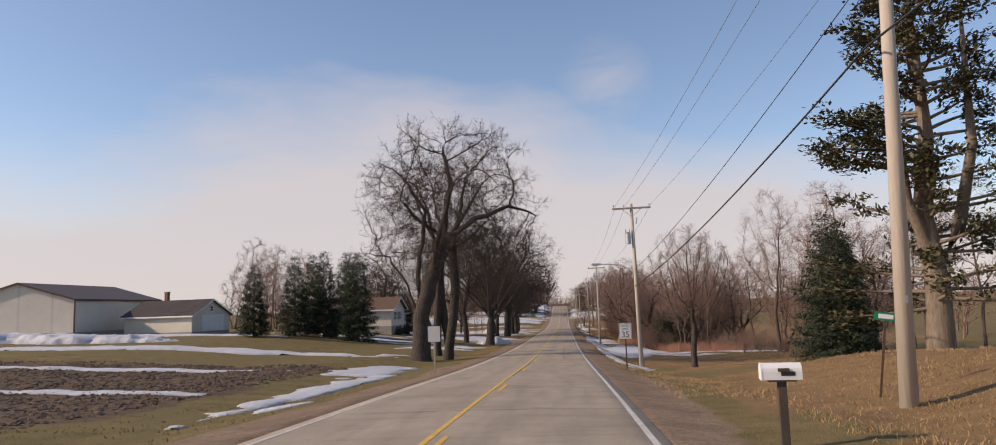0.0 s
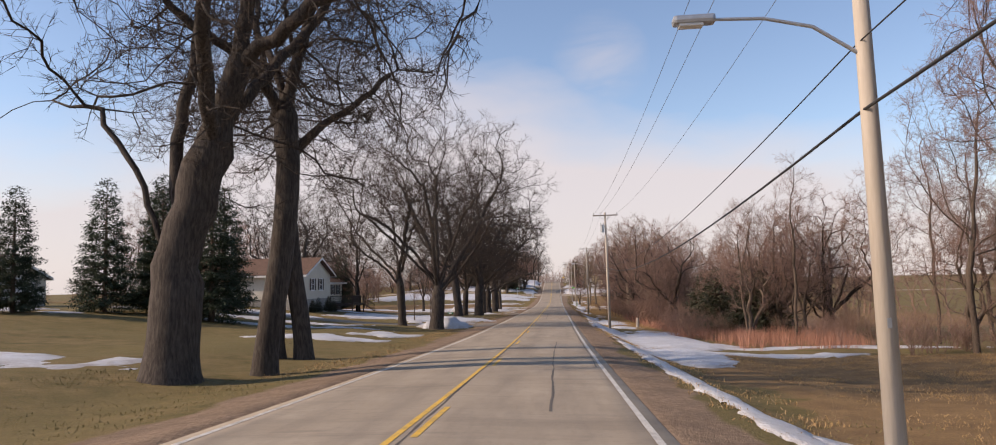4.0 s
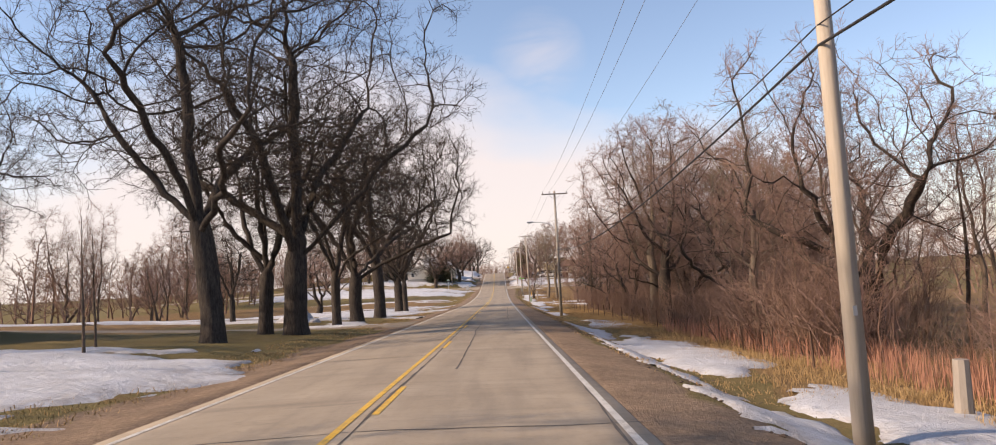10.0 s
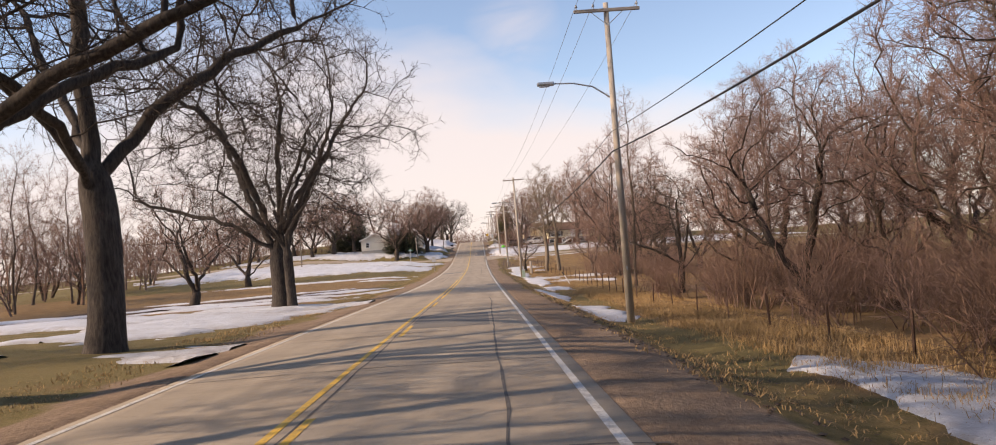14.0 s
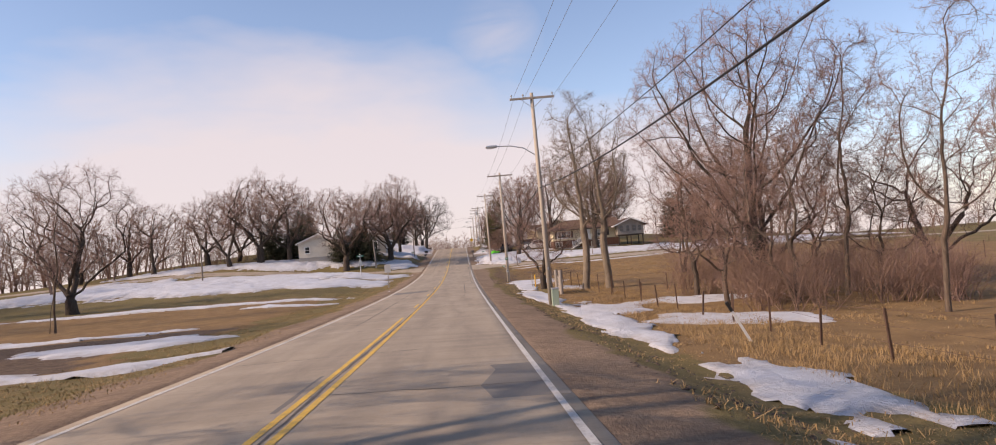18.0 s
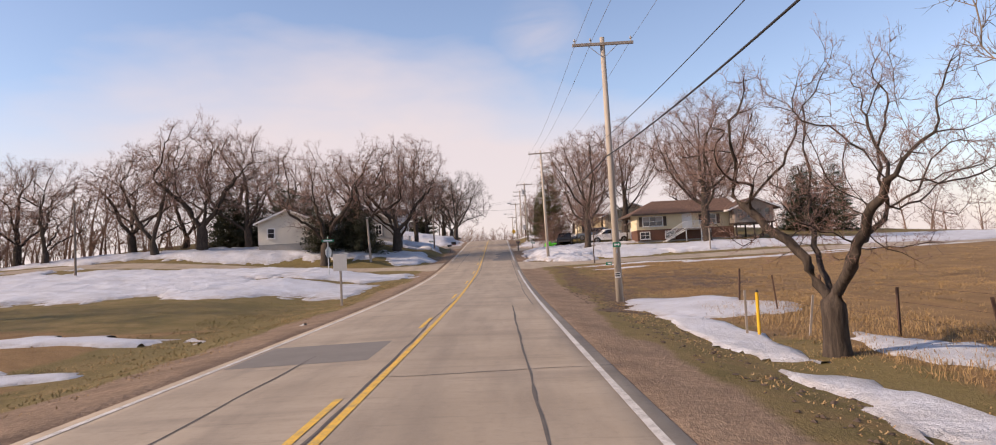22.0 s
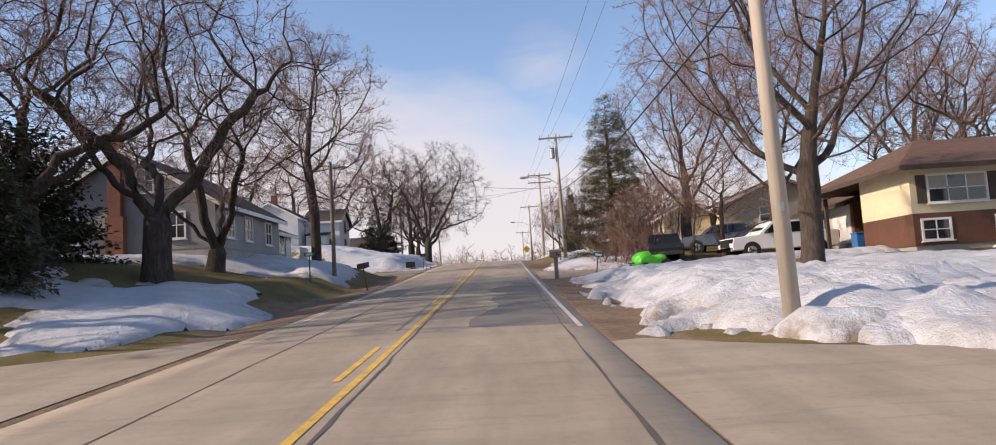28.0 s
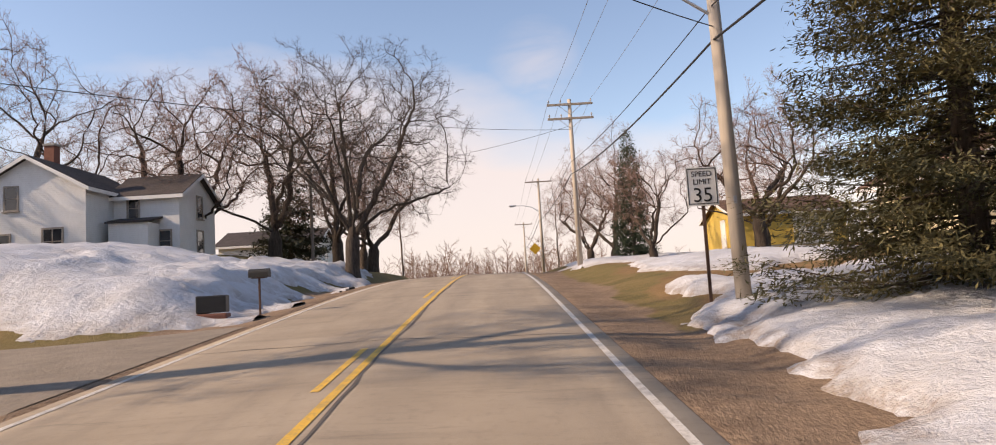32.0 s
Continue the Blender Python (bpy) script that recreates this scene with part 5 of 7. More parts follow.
def window(parent, face, u, z, w, h, dims, shutters=False, panes=2, curtain=False, trim="white_trim"):
    """A window on a wall. face: 'S' -y, 'N' +y, 'W' -x, 'E' +x of the house; u along it from its middle."""
    L, D = dims
    turn, off = {"S": (0, D / 2), "N": (180, D / 2), "E": (90, L / 2), "W": (-90, L / 2)}[face]
    e = new("window")
    e.parent = parent
    e.matrix_local = pose(0, 0, 0, 0, 0, turn) @ Matrix.Translation((u, -off - 0.005, z))
    t = 0.09
    bm = bmesh.new()
    for a in (-1, 1):
        box(t, 0.07, h + 2 * t, (a * (w / 2 + t / 2), -0.012, -t), 0, bm)
    for zz in (-t, h):
        box(w, 0.07, t, (0, -0.012, zz), 0, bm)
    box(w, 0.05, 0.04, (0, -0.012, h / 2 - 0.02), 0, bm)
    for k in range(1, panes):
        box(0.045, 0.05, h, (-w / 2 + w * k / panes, -0.012, 0), 0, bm)
    part("window_frame", bm, M[trim], e)
    part("sill", box(w + 0.3, 0.13, 0.04, (0, -0.05, -t - 0.04), 0.008), M[trim], e)
    for k in range(panes):
        part("pane", box(w / panes - 0.05, 0.012, h / 2 - 0.03, (-w / 2 + w * (k + 0.5) / panes, -0.012, 0.005)), M["glass"], e)
        part("pane", box(w / panes - 0.05, 0.012, h / 2 - 0.03, (-w / 2 + w * (k + 0.5) / panes, -0.008, h / 2 + 0.025)), M["curtain" if curtain and k != 1 else "glass"], e)
    if shutters:
        for a in (-1, 1):
            part("shutter", box(0.38, 0.035, h + 0.1, (a * (w / 2 + t + 0.22), -0.03, -0.05), 0.012), M[shutters], e)
    return e


def door(parent, face, u, w, h, dims, mat="white_trim", z=0.0, kind="door", panels=(2, 3)):
    L, D = dims
    turn, off = {"S": (0, D / 2), "N": (180, D / 2), "E": (90, L / 2), "W": (-90, L / 2)}[face]
    m = pose(0, 0, 0, 0, 0, turn) @ Matrix.Translation((u, -off - 0.005, z))
    bm = box(w, 0.05, h, (0, 0, 0), 0.006)
    nx, nz = panels
    bm.transform(m)
    d = part(kind, bm, M[mat], parent)
    for i in range(nx):
        for k in range(nz):
            bm = box(w / nx * 0.72, 0.02, h / nz * 0.68, (-w / 2 + w * (i + 0.5) / nx, -0.03, h * (k + 0.16) / nz), 0.008)
            bm.transform(m)
            part("panel", bm, M[mat], d)
    bm = bmesh.new()
    for a in (-1, 1):
        box(0.09, 0.08, h + 0.09, (a * (w / 2 + 0.045), -0.01, 0), 0, bm)
    box(w + 0.18, 0.08, 0.09, (0, -0.012, h + 0.0), 0, bm)
    bm.transform(m)
    part("door_frame", bm, M["white_trim"], d)
    if kind == "door":
        bm = rod((w * 0.38, -0.03, h * 0.47), (w * 0.38, -0.09, h * 0.47), 0.03, n=8)
        bm.transform(m)
        part("handle", bm, M["chrome"], d)


def gable_house(name, label, m, L, D, H, pitch, wall, roof, over=0.45, ridge="x", base="concrete", base_h=0.35, lower=None, lower_h=0.0, category="house", trim="white_trim"):
    """A block L (x) by D (y) with a gable roof. Its base centre is at m. lower: another cladding up to lower_h."""
    e = empty(name, m, label, category)
    half = (D if ridge == "x" else L) / 2
    rise = half * pitch
    if base_h:
        part("foundation", box(L - 0.06, D - 0.06, base_h + 1.2, (0, 0, -1.2)), M[base], e)
    z0 = base_h
    if lower:
        part("lower_wall", box(L + 0.01, D + 0.01, lower_h - base_h, (0, 0, base_h)), M[lower], e)
        z0 = lower_h
    prof = [(-half, z0), (half, z0), (half, H), (0, H + rise), (-half, H)]
    part("wall", prism(prof, L if ridge == "x" else D, "x" if ridge == "x" else "y"), M[wall], e)
    n = math.hypot(1, pitch)
    long = (L if ridge == "x" else D) + 2 * over
    t = 0.14
    for s in (-1, 1):
        a = [(0, H + rise + 0.02), (s * (half + over), H - over * pitch + 0.02), (s * (half + over), H - over * pitch + 0.02 + t * n), (0, H + rise + 0.02 + t * n)]
        uv_roof(part("roof", prism(a, long, "x" if ridge == "x" else "y"), M[roof], e))
        # eaves board and rake boards
        zz = H - over * pitch - 0.1
        if ridge == "x":
            part("fascia", box(long, 0.03, 0.2, (0, s * (half + over + 0.016), zz + 0.03)), M[trim], e)
        else:
            part("fascia", box(0.03, long, 0.2, (s * (half + over + 0.016), 0, zz + 0.03)), M[trim], e)
        for q in (-1, 1):
            b = [(0, H + rise - 0.06), (s * (half + over), H - over * pitch - 0.06), (s * (half + over), H - over * pitch + 0.14), (0, H + rise + 0.14)]
            part("rake_board", prism(b, 0.03, "x" if ridge == "x" else "y", at=(q * (long / 2 + 0.017), 0, 0) if ridge == "x" else (0, q * (long / 2 + 0.017), 0)), M[trim], e)
    return e


def chimney(parent, x, y, z0, z1, w=0.6):
    c = part("chimney", box(w, w, z1 - z0, (x, y, z0), 0.01), M["brick"], parent, "brick chimney")
    part("cap", box(w + 0.12, w + 0.12, 0.12, (x, y, z1), 0.02), M["concrete"], c)


def railing(parent, a, b, h=0.95, mat="brown_wood", step=0.14):
    a, b = Vector(a), Vector(b)
    r = part("railing", box(0.01, 0.01, 0.01, a), M[mat], parent)
    for zz in (0.1, h):
        part("rail", rod(a + Vector((0, 0, zz)), b + Vector((0, 0, zz)), 0.035, n=4), M[mat], r)
    n = max(2, int((b - a).length / step))
    bal = None
    for i in range(n + 1):
        p = a.lerp(b, i / n)
        if bal is None:
            ob = part("baluster", box(0.035, 0.035, h, (0, 0, 0)), M[mat], r)
            bal = ob.data
        else:
            ob = again("baluster", bal, r)
        ob.location = p


# ---- signs and boxes ----
def bars(parent, w, rows, mat, y, x0=0.0, turn=None):
    """Unreadable or private writing: plain bars. rows: (z, height, fraction of width)."""
    for z, h, f in rows:
        part("text_bar", box(w * f, 0.004, h, (x0, y, z)), M[mat], parent)


def sign_text(parent, text, size, z, y, mat):
    cu = bpy.data.curves.new("lettering", "FONT")
    cu.body, cu.size, cu.extrude, cu.align_x = text, size, 0.002, "CENTER"
    ob = new("lettering_curve", cu)
    me = bpy.data.meshes.new_from_object(ob)
    bpy.data.objects.remove(ob)
    me.materials.clear()
    me.materials.append(M[mat])
    again("lettering", me, parent, Matrix.Translation((0, y, z)) @ pose(0, 0, 0, 90, 0, 0))


def speed_sign(x, y, top, turn=0, lean=0):
    e = empty("speed_limit_sign", pose(x, y, g(x, y), 0, lean, turn), "white speed limit sign with black lettering on a steel post", "sign", "road signs")
    part("post", box(0.06, 0.04, top + 0.4, (0, 0.02, -0.4)), M["rust"], e)
    p = part("panel", box(0.61, 0.008, 0.76, (0, -0.01, top - 0.78), 0.0), M["sign_white"], e)
    bm = bmesh.new()
    for s in (-1, 1):
        box(0.015, 0.004, 0.70, (s * 0.277, -0.017, top - 0.75), 0, bm)
        box(0.54, 0.004, 0.015, (0, -0.017, top - 0.4 + s * 0.343), 0, bm)
    part("border", bm, M["black"], p)
    sign_text(p, "SPEED", 0.15, top - 0.2, -0.018, "black")
    sign_text(p, "LIMIT", 0.15, top - 0.355, -0.018, "black")
    sign_text(p, "35", 0.40, top - 0.70, -0.018, "black")


def sign_from_behind(x, y, top, w, h, turn=0, mat="grey_wood"):
    e = empty("road_sign", pose(x, y, g(x, y), 0, 0, turn), "bare metal back of a road sign on a wooden post", "sign", "road signs")
    part("post", box(0.09, 0.09, top + 0.4, (0, 0.05, -0.4), 0.008), M[mat], e)
    part("panel", box(w, 0.01, h, (0, -0.008, top - h), 0.0), M["sign_back"], e)
    part("bolt", rod((0, -0.012, top - 0.12), (0, -0.025, top - 0.12), 0.012, n=6), M["galv"], e)
    part("bolt", rod((0, -0.012, top - h + 0.1), (0, -0.025, top - h + 0.1), 0.012, n=6), M["galv"], e)


def address_sign(x, y, top, turn=0, lean=0, w=0.46):
    e = empty("address_sign", pose(x, y, g(x, y), 0, lean, turn), "small green sign with white marks on a dark steel post", "sign", "address signs")
    part("post", box(0.045, 0.03, top + 0.4, (0, 0.02, -0.4)), M["rust"], e)
    p = part("panel", box(w, 0.006, 0.17, (0, 0, top - 0.17)), M["sign_green"], e)
    bars(p, w, [(top - 0.13, 0.09, 0.62)], "sign_white", -0.006)


def street_sign(x, y, top, turn=0):
    e = empty("street_name_sign", pose(x, y, g(x, y), 0, 0, turn), "green street name blades on a grey post", "sign", "road signs")
    part("post", rod((0, 0, -0.4), (0, 0, top), 0.035, n=8), M["galv"], e)
    a = part("blade", box(0.9, 0.008, 0.2, (0, 0, top - 0.02)), M["sign_green"], e)
    bars(a, 0.9, [(top + 0.03, 0.1, 0.7)], "sign_white", -0.007)
    b = part("blade", box(0.008, 0.9, 0.2, (0, 0, top + 0.2)), M["sign_green"], e)
    part("text_bar", box(0.004, 0.6, 0.1, (-0.007, 0, top + 0.25)), M["sign_white"], b)


def mailbox(x, y, h, body="sign_white", post="grey_wood", turn=0, label="white metal mailbox on a wooden post", post_w=0.1, dims=(0.2, 0.52, 0.23), flag="rust", lean=0):
    """dims: width, length, height of the arched box; its door looks along -x before the turn."""
    e = empty("mailbox", pose(x, y, g(x, y), 0, lean, turn), label, "mailbox", "mailboxes")
    part("post", box(post_w, post_w, h + 0.4, (0, 0, -0.4), 0.008), M[post], e)
    w, L, hh = dims
    prof = [(-w / 2, 0), (w / 2, 0)] + [(w / 2 * math.cos(a), hh - w / 2 + w / 2 * math.sin(a)) for a in np.linspace(0, math.pi, 9)]
    bm = prism(prof, L, "x")
    bmesh.ops.translate(bm, verts=bm.verts, vec=(0, 0, h))
    b = part("box", bm, M[body], e)
    bm = prism([(u * 1.04, z * 1.03 - 0.004) for u, z in prof], 0.018, "x")
    bmesh.ops.translate(bm, verts=bm.verts, vec=(-L / 2 - 0.01, 0, h))
    part("lid", bm, M[body], b)
    part("flag", box(0.16, 0.012, 0.05, (0.02, -w / 2 - 0.012, h + hh * 0.5)), M[flag], b)
    part("board", box(L * 0.7, w * 0.9, 0.025, (0, 0, h - 0.026)), M[post], e)
    bars(b, L, [(h + 0.06, 0.06, 0.35)], "black" if body != "black" else "galv", -w / 2 - 0.004, 0.08)
    return e


# ---- vehicles ----
def wheel(parent, x, y, r, w=0.24):
    s = 1 if y > 0 else -1
    bm = rod((x, y - w / 2, r), (x, y + w / 2, r), r, n=24)
    bmesh.ops.bevel(bm, geom=[q for q in bm.edges if len(q.link_faces) == 2 and q.calc_face_angle(0) > 1], offset=0.03, segments=2, affect="EDGES")
    wl = part("wheel", bm, M["tyre"], parent)
    rim = part("rim", rod((x, y + s * w * 0.46, r), (x, y + s * (w / 2 + 0.012), r), r * 0.64, r * 0.6, 20), M["rim"], wl)
    bm = bmesh.new()
    for k in range(5):
        a = k * 6.283 / 5
        rod((x, y + s * (w / 2 + 0.016), r), (x + math.cos(a) * r * 0.56, y + s * (w / 2 + 0.016), r + math.sin(a) * r * 0.56), 0.035, n=5, bm=bm)
    part("spoke", bm, M["black"], wl)


def vehicle(name, label, m, outline, glass, width, paint, wheels, r, extras=()):
    """outline: side profile (x, z); glass: side window polygons; the front looks along -x."""
    e = empty(name, m, label, "car" if name != "pickup_truck" else "truck", "parked vehicles")
    bm = bmesh.new()
    rings = []
    top = max(z for _, z in outline)
    for s in (-1, -0.94, 0.94, 1):
        pts = []
        for x, z in outline:
            tuck = 0.0 if z < 0.95 else 0.16 * (z - 0.95) / max(0.3, top - 0.95)
            inset = 0.03 if abs(s) == 1 else 0.0
            pts.append(bm.verts.new((x * (1 - inset * 0.3), s * (width / 2 - tuck), z - (inset if z > 0.6 else -inset))))
        rings.append(pts)
    n = len(outline)
    for a, b in zip(rings, rings[1:]):
        for i in range(n):
            bm.faces.new((a[i], a[(i + 1) % n], b[(i + 1) % n], b[i]))
    bm.faces.new(rings[0][::-1])
    bm.faces.new(rings[-1])
    bmesh.ops.recalc_face_normals(bm, faces=bm.faces)
    body = part("body", bm, M[paint], e)
    for s in (-1, 1):
        for poly in glass:
            bm = bmesh.new()
            vs = []
            for x, z in poly:
                tuck = 0.16 * (z - 0.95) / max(0.3, top - 0.95)
                vs.append(bm.verts.new((x, s * (width / 2 - max(tuck, 0) + 0.012), z)))
            f = bm.faces.new(vs)
            q = bmesh.ops.extrude_face_region(bm, geom=[f])["geom"]
            bmesh.ops.translate(bm, verts=[v for v in q if isinstance(v, bmesh.types.BMVert)], vec=(0, -s * 0.03, 0))
            bmesh.ops.recalc_face_normals(bm, faces=bm.faces)
            part("side_window", bm, M["car_glass"], body)
        for wx in wheels:
            part("wheel_arch", rod((wx, s * (width / 2 - 0.2), r), (wx, s * (width / 2 + 0.006), r), r * 1.2, n=20), M["black"], body)
            wheel(e, wx, s * (width / 2 - 0.1), r)
    for nm, bx, at, mat in extras:
        part(nm, box(*bx, at, 0.02), M[mat], body)
    return e


def pickup(x, y, turn):
    out = [(-2.85, 0.45), (-2.9, 0.75), (-2.8, 1.1), (-1.45, 1.2), (-0.65, 1.85), (1.0, 1.88), (1.25, 1.28), (2.9, 1.28), (2.92, 0.55), (2.75, 0.42)]
    glass = [[(-1.15, 1.25), (-0.55, 1.76), (0.1, 1.79), (0.1, 1.25)], [(0.18, 1.25), (0.18, 1.79), (0.88, 1.79), (1.02, 1.25)]]
    vehicle("pickup_truck", "white crew-cab pickup truck parked on the snowy drive", pose(x, y, g(x, y), 0, 0, turn), out, glass, 1.98, "white_car", (-1.85, 1.75), 0.39,
            [("grille", (0.06, 1.2, 0.42), (-2.9, 0, 0.62), "black"), ("front_bumper", (0.16, 1.9, 0.2), (-2.93, 0, 0.4), "chrome"), ("headlight", (0.1, 0.3, 0.22), (-2.86, -0.8, 0.82), "glass"),
             ("headlight", (0.1, 0.3, 0.22), (-2.86, 0.8, 0.82), "glass"), ("taillight", (0.06, 0.12, 0.4), (2.91, -0.92, 0.8), "red_lamp"), ("taillight", (0.06, 0.12, 0.4), (2.91, 0.92, 0.8), "red_lamp"),
             ("windscreen", (0.5, 1.5, 0.03), (-1.12, 0, 1.53), "car_glass"), ("door_handle", (0.2, 0.03, 0.03), (-0.05, -1.0, 1.08), "chrome"), ("mirror", (0.12, 0.2, 0.2), (-1.0, -1.08, 1.22), "black"), ("mirror", (0.12, 0.2, 0.2), (-1.0, 1.08, 1.22), "black")])


def suv(x, y, turn, paint, label, name="parked_car"):
    out = [(-2.25, 0.4), (-2.3, 0.75), (-2.15, 0.98), (-1.15, 1.08), (-0.45, 1.6), (1.6, 1.66), (2.2, 1.1), (2.28, 0.5), (2.1, 0.36)]
    glass = [[(-0.85, 1.1), (-0.35, 1.53), (0.4, 1.56), (0.4, 1.1)], [(0.48, 1.1), (0.48, 1.56), (1.5, 1.57), (1.85, 1.12)]]
    vehicle(name, label, pose(x, y, g(x, y), 0, 0, turn), out, glass, 1.85, paint, (-1.4, 1.35), 0.35,
            [("bumper", (0.14, 1.75, 0.2), (-2.3, 0, 0.4), "black"), ("headlight", (0.1, 0.34, 0.16), (-2.24, -0.7, 0.72), "glass"), ("headlight", (0.1, 0.34, 0.16), (-2.24, 0.7, 0.72), "glass"),
             ("taillight", (0.06, 0.16, 0.34), (2.24, -0.8, 0.8), "red_lamp"), ("taillight", (0.06, 0.16, 0.34), (2.24, 0.8, 0.8), "red_lamp"), ("rear_window", (0.04, 1.4, 0.4), (1.98, 0, 1.2), "car_glass")])


# ---- grass, brush, fences ----
def tufts(name, label, boxes, count, height, mat, seed, lean=0.5, blades=7, width=0.012, clump=0.12):
    """Dry blades in tufts scattered over rectangles (x0, x1, y0, y1), as one object."""
    rnd = np.random.RandomState(seed)
    area = np.array([(b[1] - b[0]) * (b[3] - b[2]) for b in boxes], float)
    pick = rnd.choice(len(boxes), count, p=area / area.sum())
    bx = np.array(boxes)[pick]
    x = bx[:, 0] + rnd.rand(count) * (bx[:, 1] - bx[:, 0])
    y = bx[:, 2] + rnd.rand(count) * (bx[:, 3] - bx[:, 2])
    ok = fbm(x * 0.4, y * 0.4, seed) + 0.25 * rnd.rand(count) > 0.52
    x, y = x[ok], y[ok]
    size = 0.55 + 0.9 * fbm(x * 0.3, y * 0.3, seed + 2)
    x, y, size = [np.repeat(v, blades) for v in (x, y, size)]
    n = len(x)
    x, y = x + rnd.normal(0, clump, n), y + rnd.normal(0, clump, n)
    z = G(x, y) - 0.03
    h = height * size * rnd.uniform(0.5, 1.25, n)
    a, b = rnd.uniform(0, 6.283, n), rnd.uniform(0, 6.283, n)
    l = np.abs(rnd.normal(0, lean, n)) * h
    wx, wy = np.cos(b) * width, np.sin(b) * width
    mx, my = x + np.cos(a) * l * 0.35, y + np.sin(a) * l * 0.35
    v = np.stack([np.stack([x - wx, y - wy, z], -1), np.stack([x + wx, y + wy, z], -1), np.stack([mx + wx * 0.7, my + wy * 0.7, z + h * 0.6], -1),
                  np.stack([mx - wx * 0.7, my - wy * 0.7, z + h * 0.6], -1), np.stack([x + np.cos(a) * l, y + np.sin(a) * l, z + h * np.maximum(0.45, 1 - lean * 0.4)], -1)], 1)
    i = np.arange(n)[:, None] * 5
    faces = np.concatenate([i + np.array([[0, 1, 2, 3]])]).tolist() + (i + np.array([[3, 2, 4]])).tolist()
    tagged(new(name, mesh_of(name, v.reshape(-1, 3).tolist(), faces, mat)), label, "grass", kind="stuff")


def post_fence(points, h, spacing, wires, wood=False):
    e = empty("wire_fence", pose(0, 0, 0), "sagging wire fence on thin rusty steel posts", "fence")
    me = None
    for (x0, y0), (x1, y1) in zip(points, points[1:]):
        n = max(1, round(math.hypot(x1 - x0, y1 - y0) / spacing))
        last = None
        for i in range(n + 1):
            x, y = x0 + (x1 - x0) * i / n, y0 + (y1 - y0) * i / n
            if me is None:
                ob = part("post", box(0.05, 0.05, h + 0.4, (0, 0, -0.4)), M["rust"], e)
                me = ob.data
            else:
                ob = again("post", me, e)
            ob.matrix_local = pose(x, y, g(x, y), placed.gauss(0, 3), placed.gauss(0, 3), placed.uniform(0, 90)) @ Matrix.Diagonal((1, 1, placed.uniform(0.85, 1.12), 1))
            p = Vector((x, y, g(x, y)))
            if last is not None:
                for k in range(wires):
                    zz = h * (0.35 + 0.6 * k / max(1, wires - 1))
                    part("strand", rod(last + Vector((0, 0, zz)), p + Vector((0, 0, zz)), 0.005, n=3), M["rust"], e)
            last = p
# ---- the utility line ----
POLES = [
    dict(x=8.35, y=14.4, height=10.5, r=0.17, lean=(0, 2.0)), dict(x=6.7, y=46.4, height=10.2, transformer=8.0, lamp=6.4, lean=(0, -0.8)), dict(x=7.03, y=106.8, height=11.2, transformer=9.6, lean=(0, -0.5)),
    dict(x=7.4, y=163.8, height=11.6, lamp=8.7), dict(x=6.8, y=220.3, height=11.4, lamp=8.6, lean=(0, -1.0)), dict(x=6.5, y=250.7, height=10.4, lean=(0, -0.6)), dict(x=6.6, y=292.4, height=10.6, lean=(0, -1.2)),
    dict(x=6.3, y=331.1, height=9.0, transformer=7.6, lamp=6.0, lean=(0, -1.0)), dict(x=6.2, y=355.6, height=8.8, second=True), dict(x=6.0, y=382.4, height=8.4, lamp=6), dict(x=5.8, y=416.1, height=8.4)]
# heights at which the two telephone cables hang on the poles
LINES = {14.4: (8.2, 6.9), 46.4: (6.0, 5.0), 106.8: (6.2, 5.9), 163.8: (6.9, 6.2)}
hang = []
for p in POLES:
    tops = utility_pole(**p)
    z = g(p["x"], p["y"])
    hang.append((tops, (p["x"], p["y"], z, p["height"], LINES.get(p["y"], (p["height"] * 0.62, p["height"] * 0.55)))))
# the pole before the first one stands behind the walk's start
first = dict(x=8.6, y=-34.0, height=10.5)
hang.insert(0, (utility_pole(**first), (8.6, -34.0, g(8.6, -34.0), 10.5, (8.2, 6.9))))
for (ta, a), (tb, b) in zip(hang, hang[1:]):
    span = b[1] - a[1]
    for p, q in zip(ta, tb):
        cable("power_line", p, q, span * span / 5000 + 0.1, 0.008, M["alu"], "thin overhead power line between the poles")
    for k, r, sg in ((0, 0.012, 0.55), (1, 0.024, 0.8)):
        f = (a[4][k], b[4][k])
        cable("telephone_cable", (a[0] - 0.16, a[1], a[2] + f[0]), (b[0] - 0.16, b[1], b[2] + f[1]), span * span / 3800 + sg * 0.15, r, M["wire"], "thick black telephone cable strung below the power lines")

# ---- trees on the left ----
for x, y, s, v, turn in ((-10.9, 96.6, 0.8, 4, 20), (-10.3, 127.2, 1.08, 1, 95), (-10.4, 134.4, 0.8, 2, 250),
                         (-8.3, 132.8, 1.12, 3, 10), (-8.7, 143.6, 0.7, 4, 130), (-8.6, 149.7, 0.95, 0, 300), (-8.4, 158.3, 1.05, 1, 60), (-9.2, 181.9, 0.7, 4, 90)):
    tree("oak", x, y, s, v, turn, group="roadside oaks")
tree("spread", -7.4, 92.8, 1.0, 0, 90, group="roadside oaks")
tree("spread", -10.0, 182.6, 1.08, 0, 200, group="roadside oaks")
tree("old", -9.0, 56.0, 1.0, 0, 0, group="roadside oaks")
for x, y, s, v in ((-7.3, 58.6, 1.05, 0), (-9.1, 64.2, 0.95, 1), (-8.1, 64.6, 1.0, 0)):
    tree("tall", x, y, s, v, group="roadside oaks")
